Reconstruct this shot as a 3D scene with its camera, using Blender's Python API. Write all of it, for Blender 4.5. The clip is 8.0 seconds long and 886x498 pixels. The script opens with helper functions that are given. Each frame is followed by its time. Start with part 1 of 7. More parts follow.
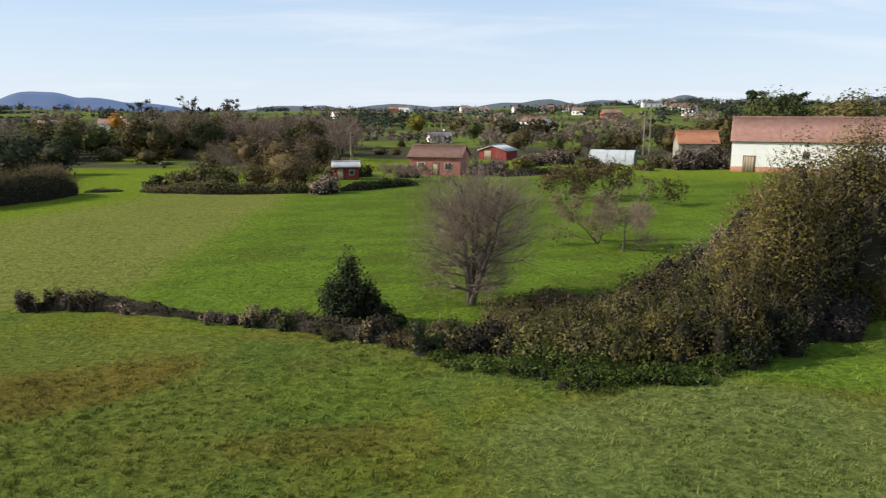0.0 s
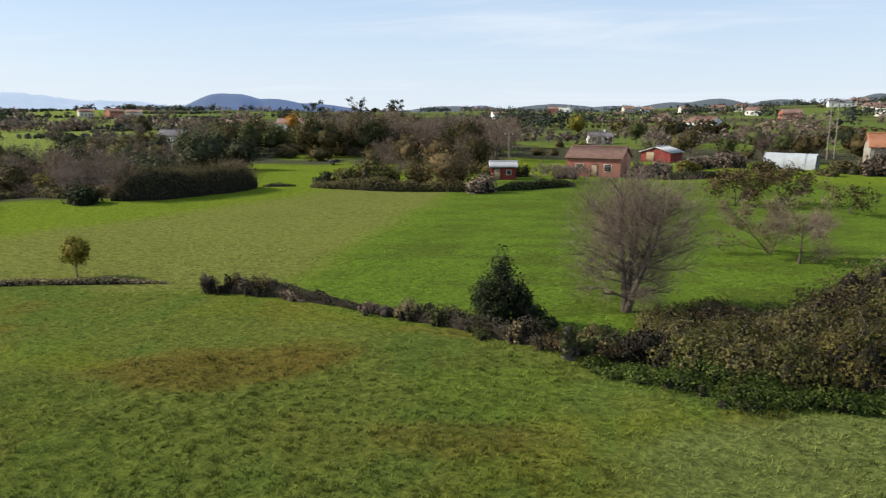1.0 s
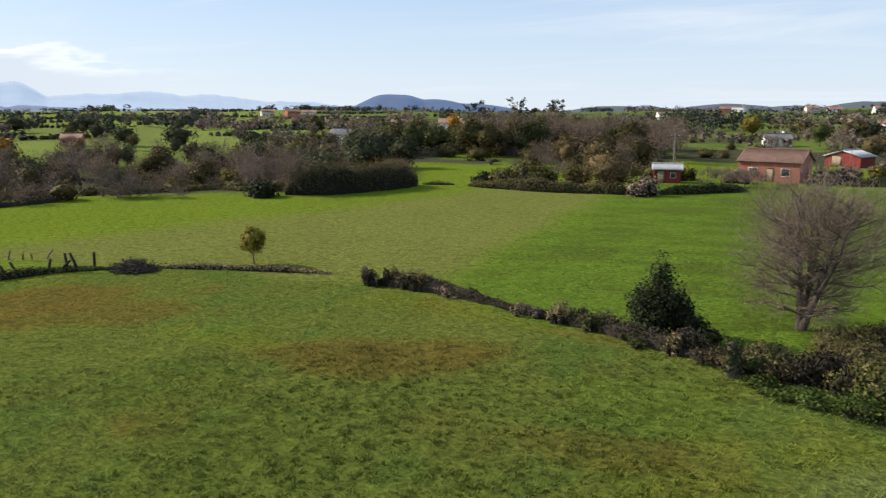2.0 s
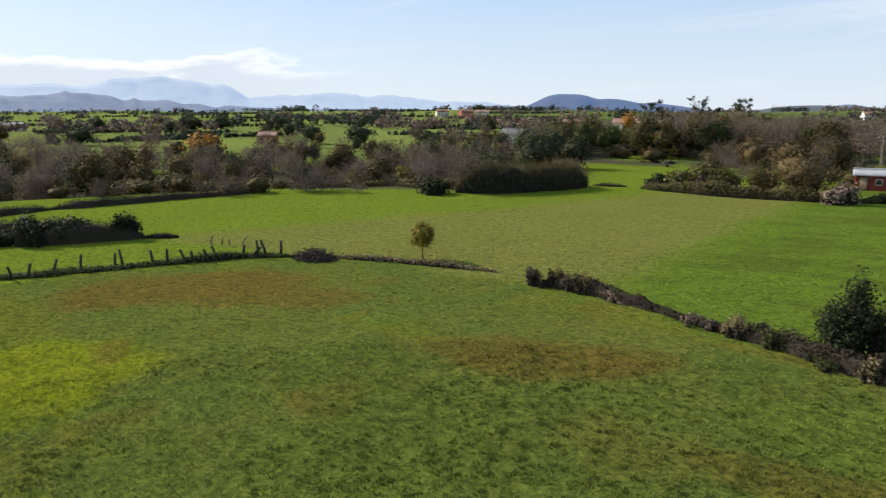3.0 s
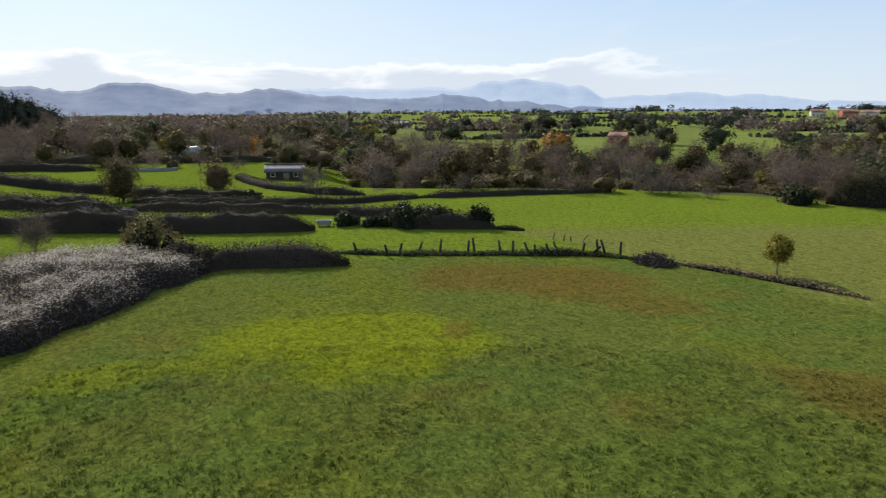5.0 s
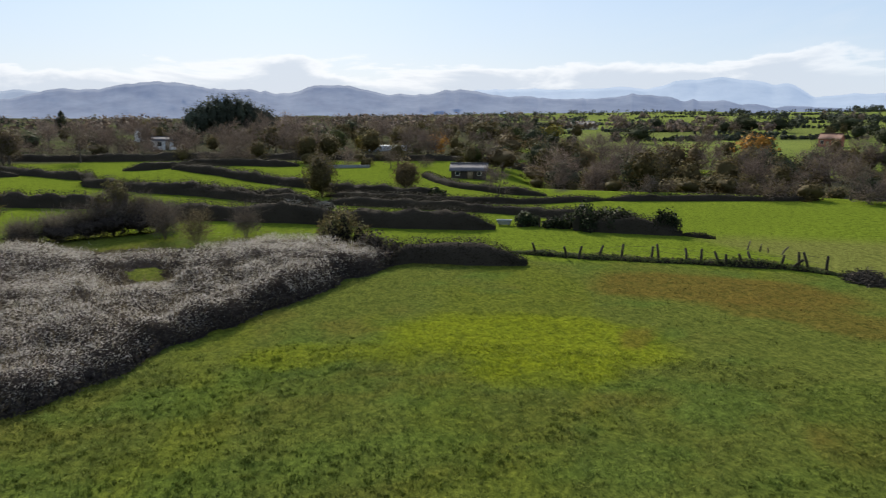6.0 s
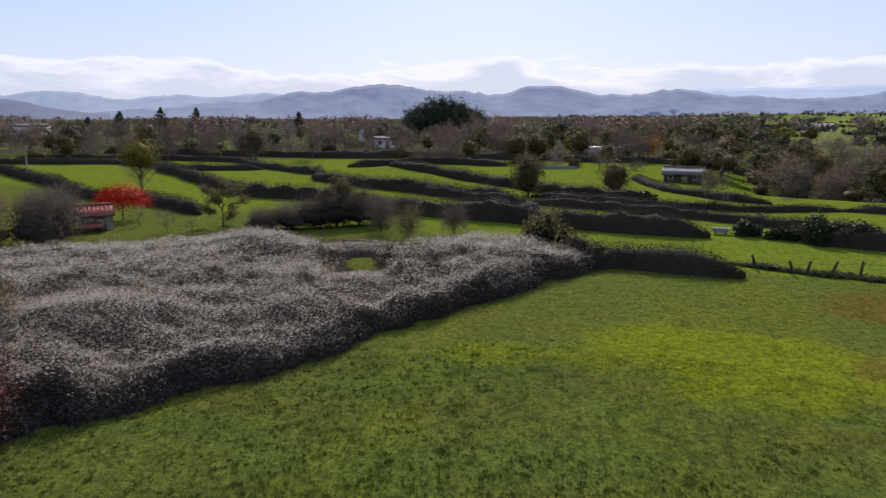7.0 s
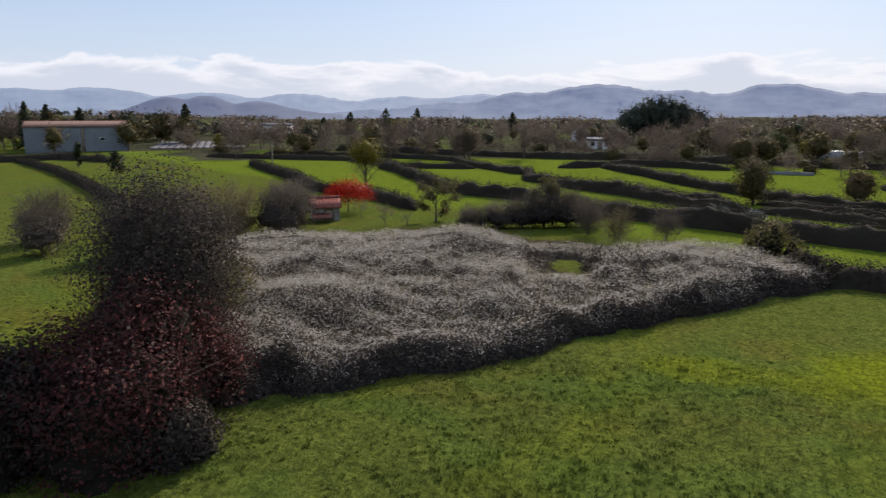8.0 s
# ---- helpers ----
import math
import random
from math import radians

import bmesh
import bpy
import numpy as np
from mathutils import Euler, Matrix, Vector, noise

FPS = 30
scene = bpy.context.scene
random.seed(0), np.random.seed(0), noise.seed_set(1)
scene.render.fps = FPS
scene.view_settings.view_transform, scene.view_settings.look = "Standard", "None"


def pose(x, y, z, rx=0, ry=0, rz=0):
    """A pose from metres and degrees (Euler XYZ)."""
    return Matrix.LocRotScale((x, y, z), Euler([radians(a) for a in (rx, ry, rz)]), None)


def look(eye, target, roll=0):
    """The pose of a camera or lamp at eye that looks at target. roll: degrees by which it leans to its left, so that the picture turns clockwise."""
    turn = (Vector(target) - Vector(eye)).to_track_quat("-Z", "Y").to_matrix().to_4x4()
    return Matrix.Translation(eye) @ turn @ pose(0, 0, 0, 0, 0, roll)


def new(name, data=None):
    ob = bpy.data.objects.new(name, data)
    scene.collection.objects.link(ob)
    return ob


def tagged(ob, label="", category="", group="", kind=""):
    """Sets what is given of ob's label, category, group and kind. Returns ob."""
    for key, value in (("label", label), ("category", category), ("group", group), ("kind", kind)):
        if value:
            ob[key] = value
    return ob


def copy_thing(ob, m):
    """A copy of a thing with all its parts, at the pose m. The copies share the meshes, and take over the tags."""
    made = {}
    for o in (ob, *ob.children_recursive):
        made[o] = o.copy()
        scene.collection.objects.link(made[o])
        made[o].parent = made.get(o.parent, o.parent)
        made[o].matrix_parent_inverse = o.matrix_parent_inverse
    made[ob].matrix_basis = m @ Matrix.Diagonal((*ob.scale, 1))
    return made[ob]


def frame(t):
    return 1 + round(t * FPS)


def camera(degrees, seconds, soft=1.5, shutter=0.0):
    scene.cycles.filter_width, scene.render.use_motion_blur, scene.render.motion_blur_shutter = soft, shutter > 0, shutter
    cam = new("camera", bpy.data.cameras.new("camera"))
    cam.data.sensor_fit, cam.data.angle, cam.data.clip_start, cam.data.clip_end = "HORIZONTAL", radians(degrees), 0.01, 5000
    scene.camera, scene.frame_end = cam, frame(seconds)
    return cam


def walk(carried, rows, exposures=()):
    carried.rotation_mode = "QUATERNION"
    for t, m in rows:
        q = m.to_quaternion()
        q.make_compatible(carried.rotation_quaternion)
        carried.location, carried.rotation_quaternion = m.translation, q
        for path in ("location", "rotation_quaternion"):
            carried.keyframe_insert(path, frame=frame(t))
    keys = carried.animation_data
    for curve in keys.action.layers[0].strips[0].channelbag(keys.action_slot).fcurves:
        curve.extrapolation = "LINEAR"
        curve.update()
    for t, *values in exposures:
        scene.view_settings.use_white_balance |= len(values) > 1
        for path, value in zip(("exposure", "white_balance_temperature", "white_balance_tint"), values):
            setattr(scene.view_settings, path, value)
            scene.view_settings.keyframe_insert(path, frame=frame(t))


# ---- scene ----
cam = camera(64.4, 8.0, soft=1.2, shutter=0.2)
PATH = [
    (0.0, pose(0, 0, 11, 78.97, 0, 0)), (0.5, pose(0, .04, 11, 78.97, 0, 6.35)), (1.0, pose(-.03, .10, 11, 78.98, 0, 12.69)),
    (1.5, pose(-.08, .17, 11, 78.99, 0, 19.05)), (1.7, pose(-.085, .19, 11, 78.99, 0, 21.6)), (2.8, pose(-.10, .26, 10.98, 78.98, 0, 36.2)),
    (3.0, pose(-.10, .27, 10.97, 78.98, 0, 39.14)), (3.5, pose(-.14, .32, 10.96, 78.97, 0, 47.03)), (4.0, pose(-.18, .36, 10.96, 78.97, 0, 55.3)),
    (4.2, pose(-.18, .37, 10.96, 78.97, 0, 57.5)), (5.3, pose(-.17, .40, 10.97, 79.0, 0, 70.95)), (5.5, pose(-.16, .40, 10.97, 79.0, 0, 73.9)),
    (6.0, pose(-.20, .40, 10.97, 79.03, 0, 81.57)), (6.5, pose(-.28, .38, 10.97, 79.06, 0, 89.9)), (7.0, pose(-.33, .36, 10.97, 79.08, 0, 98.27)),
    (7.5, pose(-.36, .36, 10.98, 79.1, 0, 106.76)), (8.0, pose(-.36, .36, 11.0, 79.12, 0, 115.22)),
]
walk(cam, PATH, [(0.0, 0.75, 6500, 10), (4.2, 0.7, 6500, 10), (5.5, 0.62, 6450, 10), (6.3, 0.58, 6400, 12), (6.5, 0.60, 6250, 19), (7.2, 0.53, 6250, 20), (8.0, 0.51, 6450, 16)])

# ---- light: low winter sun, thin cloud ----
SUN_AZ, SUN_EL = 95.0, 31.0          # degrees to the left of +y, degrees above the horizon


def spot(az, r):
    """A place in the plan by its bearing (degrees to the left of +y) and its range."""
    return -math.sin(radians(az)) * r, math.cos(radians(az)) * r


sun_data = bpy.data.lights.new("sun", "SUN")
sun_data.energy, sun_data.angle, sun_data.color = 4.2, radians(0.6), (1.0, 0.93, 0.80)
sun = new("sun", sun_data)
sx, sy = spot(SUN_AZ, math.cos(radians(SUN_EL)) * 100)
sun.matrix_world = look((sx, sy, math.sin(radians(SUN_EL)) * 100), (0, 0, 0))

world = bpy.data.worlds.new("sky")
scene.world = world
world.use_nodes = True
wn, wl = world.node_tree.nodes, world.node_tree.links
wn.clear()


def wnode(kind, **values):
    n = wn.new(kind)
    for key, v in values.items():
        n.inputs[key.replace("_", " ")].default_value = v
    return n


w_sky = wn.new("ShaderNodeTexSky")
w_sky.sky_type, w_sky.sun_disc = "NISHITA", False
w_sky.sun_elevation, w_sky.sun_rotation = radians(SUN_EL), radians(-SUN_AZ)
w_sky.air_density, w_sky.dust_density, w_sky.ozone_density = 1.0, 0.6, 1.5
w_co = wn.new("ShaderNodeTexCoord")
w_sep = wn.new("ShaderNodeSeparateXYZ")
wl.new(w_co.outputs["Generated"], w_sep.inputs[0])


def wmath(op, a, b=None, clamp=False):
    n = wn.new("ShaderNodeMath")
    n.operation, n.use_clamp = op, clamp
    for i, v in enumerate((a, b)):
        if v is None:
            continue
        if isinstance(v, (int, float)):
            n.inputs[i].default_value = v
        else:
            wl.new(v, n.inputs[i])
    return n.outputs[0]


# high thin streaks: the direction laid on a flat ceiling
w_den = wmath("ADD", wmath("MAXIMUM", w_sep.outputs[2], 0.0), 0.10)
w_px, w_py = wmath("DIVIDE", w_sep.outputs[0], w_den), wmath("DIVIDE", w_sep.outputs[1], w_den)
w_comb = wn.new("ShaderNodeCombineXYZ")
wl.new(w_px, w_comb.inputs[0]), wl.new(w_py, w_comb.inputs[1])
w_map = wn.new("ShaderNodeMapping")
w_map.inputs["Rotation"].default_value = (0, 0, radians(25))
w_map.inputs["Scale"].default_value = (0.35, 0.9, 1)
wl.new(w_comb.outputs[0], w_map.inputs["Vector"])
w_n1 = wnode("ShaderNodeTexNoise", Scale=0.9, Detail=7.0, Roughness=0.6, Distortion=0.6)
wl.new(w_map.outputs[0], w_n1.inputs["Vector"])
w_cirrus = wn.new("ShaderNodeMapRange")
w_cirrus.interpolation_type = "SMOOTHSTEP"
w_cirrus.inputs[1].default_value, w_cirrus.inputs[2].default_value = 0.47, 0.72
wl.new(w_n1.outputs[0], w_cirrus.inputs[0])
# low heaped cloud along the mountains: long banks, thin in height
w_bank = wn.new("ShaderNodeMapping")
w_bank.inputs["Scale"].default_value = (6.0, 6.0, 24.0)
wl.new(w_co.outputs["Generated"], w_bank.inputs["Vector"])
w_n2 = wnode("ShaderNodeTexNoise", Scale=1.0, Detail=6.0, Roughness=0.55, Distortion=0.3)
wl.new(w_bank.outputs[0], w_n2.inputs["Vector"])
w_south = wn.new("ShaderNodeMapRange")       # the mountains lie on the -x side
w_south.interpolation_type = "SMOOTHSTEP"
w_south.inputs[1].default_value, w_south.inputs[2].default_value = 0.46, 0.70
wl.new(wmath("ADD", wmath("MULTIPLY", w_sep.outputs[0], -0.966), wmath("MULTIPLY", w_sep.outputs[1], -0.259)), w_south.inputs[0])
w_lift = wmath("ADD", w_n2.outputs[0], wmath("MULTIPLY", wmath("SUBTRACT", 0.060, w_sep.outputs[2]), 8.0))   # the bank thins out with height
w_thr = wn.new("ShaderNodeMapRange")
w_thr.interpolation_type = "SMOOTHSTEP"
w_thr.inputs[1].default_value, w_thr.inputs[2].default_value = 0.46, 0.535
wl.new(w_lift, w_thr.inputs[0])
w_low = wmath("MULTIPLY", w_thr.outputs[0], w_south.outputs[0], True)
w_deep = wn.new("ShaderNodeMapRange")        # white upper edges, grey within
w_deep.interpolation_type = "SMOOTHSTEP"
w_deep.inputs[1].default_value, w_deep.inputs[2].default_value = 0.50, 0.68
wl.new(w_lift, w_deep.inputs[0])


def wmix(fac, a, b):
    n = wn.new("ShaderNodeMix")
    n.data_type = "RGBA"
    for sock, v in ((n.inputs[0], fac), (n.inputs[6], a), (n.inputs[7], b)):
        if isinstance(v, (int, float, tuple)):
            sock.default_value = v
        else:
            wl.new(v, sock)
    return n.outputs[2]


# thin veil that whitens the air near the horizon
w_veil = wn.new("ShaderNodeMapRange")
w_veil.inputs[1].default_value, w_veil.inputs[2].default_value = 0.0, 0.22
w_veil.inputs[3].default_value, w_veil.inputs[4].default_value = 0.90, 0.66
wl.new(w_sep.outputs[2], w_veil.inputs[0])
w_air = wn.new("ShaderNodeMapRange")
w_air.inputs[1].default_value, w_air.inputs[2].default_value = 0.0, 0.16
wl.new(w_sep.outputs[2], w_air.inputs[0])
SKY_WHITE = wmix(w_air.outputs[0], (5.5, 6.2, 7.0, 1), (3.9, 5.1, 6.8, 1))
w_a = wmix(w_veil.outputs[0], w_sky.outputs[0], SKY_WHITE)
w_b = wmix(wmath("MULTIPLY", w_cirrus.outputs[0], wmath("SUBTRACT", 0.42, wmath("MULTIPLY", w_south.outputs[0], 0.32))), w_a, wmix(w_n1.outputs[0], (4.6, 5.0, 5.7, 1), (7.6, 7.8, 8.0, 1)))
w_grey = wmix(w_deep.outputs[0], (7.9, 8.0, 8.1, 1), (5.2, 5.7, 6.4, 1))
w_c = wmix(wmath("MULTIPLY", w_low, 0.8), w_b, w_grey)
w_bg = wn.new("ShaderNodeBackground")
w_bg.inputs["Strength"].default_value = 0.085
wl.new(w_c, w_bg.inputs["Color"])
w_out = wn.new("ShaderNodeOutputWorld")
wl.new(w_bg.outputs[0], w_out.inputs["Surface"])


# ---- materials ----
def material(name):
    m = bpy.data.materials.new(name)
    m.use_nodes = True
    nt = m.node_tree
    return m, nt, nt.nodes["Principled BSDF"], nt.nodes["Material Output"]


def rgb(c):
    return (c[0], c[1], c[2], 1.0)


def ramp(nt, fac, stops):
    n = nt.nodes.new("ShaderNodeValToRGB")
    e = n.color_ramp.elements
    while len(e) < len(stops):
        e.new(0.5)
    for el, (p, c) in zip(e, stops):
        el.position, el.color = p, rgb(c)
    nt.links.new(fac, n.inputs[0])
    return n.outputs[0]


def noise_tex(nt, scale, detail=4.0, rough=0.55, coords="Object", stretch=None):
    tc = nt.nodes.new("ShaderNodeTexCoord")
    n = nt.nodes.new("ShaderNodeTexNoise")
    n.inputs["Scale"].default_value, n.inputs["Detail"].default_value, n.inputs["Roughness"].default_value = scale, detail, rough
    src = tc.outputs[coords]
    if stretch:
        mp = nt.nodes.new("ShaderNodeMapping")
        mp.inputs["Scale"].default_value = stretch
        nt.links.new(src, mp.inputs["Vector"])
        src = mp.outputs[0]
    nt.links.new(src, n.inputs["Vector"])
    return n.outputs[0]


def mix_rgb(nt, fac, a, b, mode="MIX"):
    n = nt.nodes.new("ShaderNodeMix")
    n.data_type, n.blend_type = "RGBA", mode
    for sock, v in ((n.inputs[0], fac), (n.inputs[6], a), (n.inputs[7], b)):
        if isinstance(v, (int, float)):
            sock.default_value = v
        elif isinstance(v, tuple):
            sock.default_value = rgb(v)
        else:
            nt.links.new(v, sock)
    return n.outputs[2]


def bump(nt, bsdf, height, strength, distance):
    b = nt.nodes.new("ShaderNodeBump")
    b.inputs["Strength"].default_value, b.inputs["Distance"].default_value = strength, distance
    nt.links.new(height, b.inputs["Height"])
    nt.links.new(b.outputs[0], bsdf.inputs["Normal"])


def leaf_mat(name, cols, rough=0.7, through_light=0.3, vary=0.3, gloss=0.04):
    """Leaves or twigs: each piece takes its own colour, each plant its own brightness."""
    m, nt, p, out = material(name)
    geo = nt.nodes.new("ShaderNodeNewGeometry")
    n = len(cols)
    c = ramp(nt, geo.outputs["Random Per Island"], [(0.15 + 0.7 * i / max(n - 1, 1), k) for i, k in enumerate(cols)])
    patch = noise_tex(nt, 0.45, 3.0)
    info = nt.nodes.new("ShaderNodeObjectInfo")
    hsv = nt.nodes.new("ShaderNodeHueSaturation")
    mr = nt.nodes.new("ShaderNodeMapRange")
    mr.inputs[3].default_value, mr.inputs[4].default_value = 1 - vary, 1 + vary
    nt.links.new(info.outputs["Random"], mr.inputs[0])
    nt.links.new(mr.outputs[0], hsv.inputs["Value"])
    c2 = mix_rgb(nt, patch, mix_rgb(nt, 0.30, c, (0, 0, 0)), c)
    nt.links.new(c2, hsv.inputs["Color"])
    nt.links.new(hsv.outputs[0], p.inputs["Base Color"])
    p.inputs["Roughness"].default_value = rough
    p.inputs["Specular IOR Level"].default_value = gloss
    if through_light:
        tr = nt.nodes.new("ShaderNodeBsdfTranslucent")
        nt.links.new(hsv.outputs[0], tr.inputs["Color"])
        mx = nt.nodes.new("ShaderNodeMixShader")
        mx.inputs[0].default_value = through_light
        nt.links.new(p.outputs[0], mx.inputs[1]), nt.links.new(tr.outputs[0], mx.inputs[2])
        nt.links.new(mx.outputs[0], out.inputs["Surface"])
    return m


def surface_mat(name, c1, c2, scale=3.0, rough=0.8, bump_scale=20.0, bump_d=0.01, stain=None, metal=0.0, stretch=None):
    """A wall, bark, metal or cloth: two tones at a wide scale, grain at a fine one, and stains."""
    m, nt, p, out = material(name)
    wide = noise_tex(nt, scale, 5.0, 0.6, stretch=stretch)
    col = ramp(nt, wide, [(0.3, c1), (0.7, c2)])
    fine = noise_tex(nt, bump_scale, 6.0, 0.65, stretch=stretch)
    col = mix_rgb(nt, fine, mix_rgb(nt, 0.28, col, (0, 0, 0)), col)
    if stain:
        s = noise_tex(nt, 0.7, 6.0, 0.7)
        col = mix_rgb(nt, ramp(nt, s, [(0.52, (0, 0, 0)), (0.68, (1, 1, 1))]), col, stain)
    nt.links.new(col, p.inputs["Base Color"])
    p.inputs["Roughness"].default_value, p.inputs["Metallic"].default_value = rough, metal
    p.inputs["Specular IOR Level"].default_value = 0.5 if rough < 0.5 else 0.15
    bump(nt, p, fine, 0.5, bump_d)
    return m


def ground_mat():
    m, nt, p, out = material("meadow_grass")
    at = nt.nodes.new("ShaderNodeAttribute")
    at.attribute_name = "tint"
    n1 = noise_tex(nt, 0.11, 5.0, 0.6)
    n2 = noise_tex(nt, 1.7, 5.0, 0.62, stretch=(0.75, 1.0, 1))
    n3 = noise_tex(nt, 9.0, 5.0, 0.75)
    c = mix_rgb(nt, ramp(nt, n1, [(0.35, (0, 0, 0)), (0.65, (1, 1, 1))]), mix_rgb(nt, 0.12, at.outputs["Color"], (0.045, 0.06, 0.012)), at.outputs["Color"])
    # n2, n3: shade in hollows and between blades is painted as darker colour
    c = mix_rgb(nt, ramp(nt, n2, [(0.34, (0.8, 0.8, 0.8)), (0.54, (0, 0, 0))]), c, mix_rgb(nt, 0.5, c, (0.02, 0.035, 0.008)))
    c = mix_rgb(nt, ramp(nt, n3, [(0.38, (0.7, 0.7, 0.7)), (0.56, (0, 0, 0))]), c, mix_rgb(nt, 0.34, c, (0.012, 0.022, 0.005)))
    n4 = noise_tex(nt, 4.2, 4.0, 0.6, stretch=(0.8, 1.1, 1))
    # n4: tuft tops painted as lit, the gaps between them as shaded
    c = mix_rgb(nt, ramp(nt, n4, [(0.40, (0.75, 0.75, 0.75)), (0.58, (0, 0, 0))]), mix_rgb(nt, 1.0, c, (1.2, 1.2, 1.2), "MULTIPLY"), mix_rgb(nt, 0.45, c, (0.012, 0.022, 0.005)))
    nt.links.new(c, p.inputs["Base Color"])
    p.inputs["Roughness"].default_value = 0.9
    p.inputs["Specular IOR Level"].default_value = 0.0
    height = None
    for n, amount in ((n2, 0.17), (n4, 0.10), (n3, 0.03)):      # hummocks, tufts and blades, in metres
        mul = nt.nodes.new("ShaderNodeMath")
        mul.operation = "MULTIPLY_ADD"
        mul.inputs[1].default_value, mul.inputs[2].default_value = amount, 0.0
        nt.links.new(n, mul.inputs[0])
        if height:
            nt.links.new(height, mul.inputs[2])
        height = mul.outputs[0]
    bump(nt, p, height, 1.0, 1.0)
    return m


def blade_mat():
    m, nt, p, out = material("grass_blades")
    at = nt.nodes.new("ShaderNodeAttribute")
    at.attribute_name = "tint"
    geo = nt.nodes.new("ShaderNodeNewGeometry")
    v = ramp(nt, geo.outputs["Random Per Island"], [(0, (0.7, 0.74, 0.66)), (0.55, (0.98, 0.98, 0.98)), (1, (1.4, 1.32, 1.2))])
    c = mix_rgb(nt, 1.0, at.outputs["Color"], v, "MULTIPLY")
    nt.links.new(c, p.inputs["Base Color"])
    p.inputs["Roughness"].default_value = 0.8
    p.inputs["Specular IOR Level"].default_value = 0.05
    tr = nt.nodes.new("ShaderNodeBsdfTranslucent")
    nt.links.new(c, tr.inputs["Color"])
    mx = nt.nodes.new("ShaderNodeMixShader")
    mx.inputs[0].default_value = 0.10
    nt.links.new(p.outputs[0], mx.inputs[1]), nt.links.new(tr.outputs[0], mx.inputs[2])
    nt.links.new(mx.outputs[0], out.inputs["Surface"])
    return m


def haze_glow_mat(name, low, high, glow):
    """Ridges kilometres off: their haze is painted as a blue glow over dark slopes."""
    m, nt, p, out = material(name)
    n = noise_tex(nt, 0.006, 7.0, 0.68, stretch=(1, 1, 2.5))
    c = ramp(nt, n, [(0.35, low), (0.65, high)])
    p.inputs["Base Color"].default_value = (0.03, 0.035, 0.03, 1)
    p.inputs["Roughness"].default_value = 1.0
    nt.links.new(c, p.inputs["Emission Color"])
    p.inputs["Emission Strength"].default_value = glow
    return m


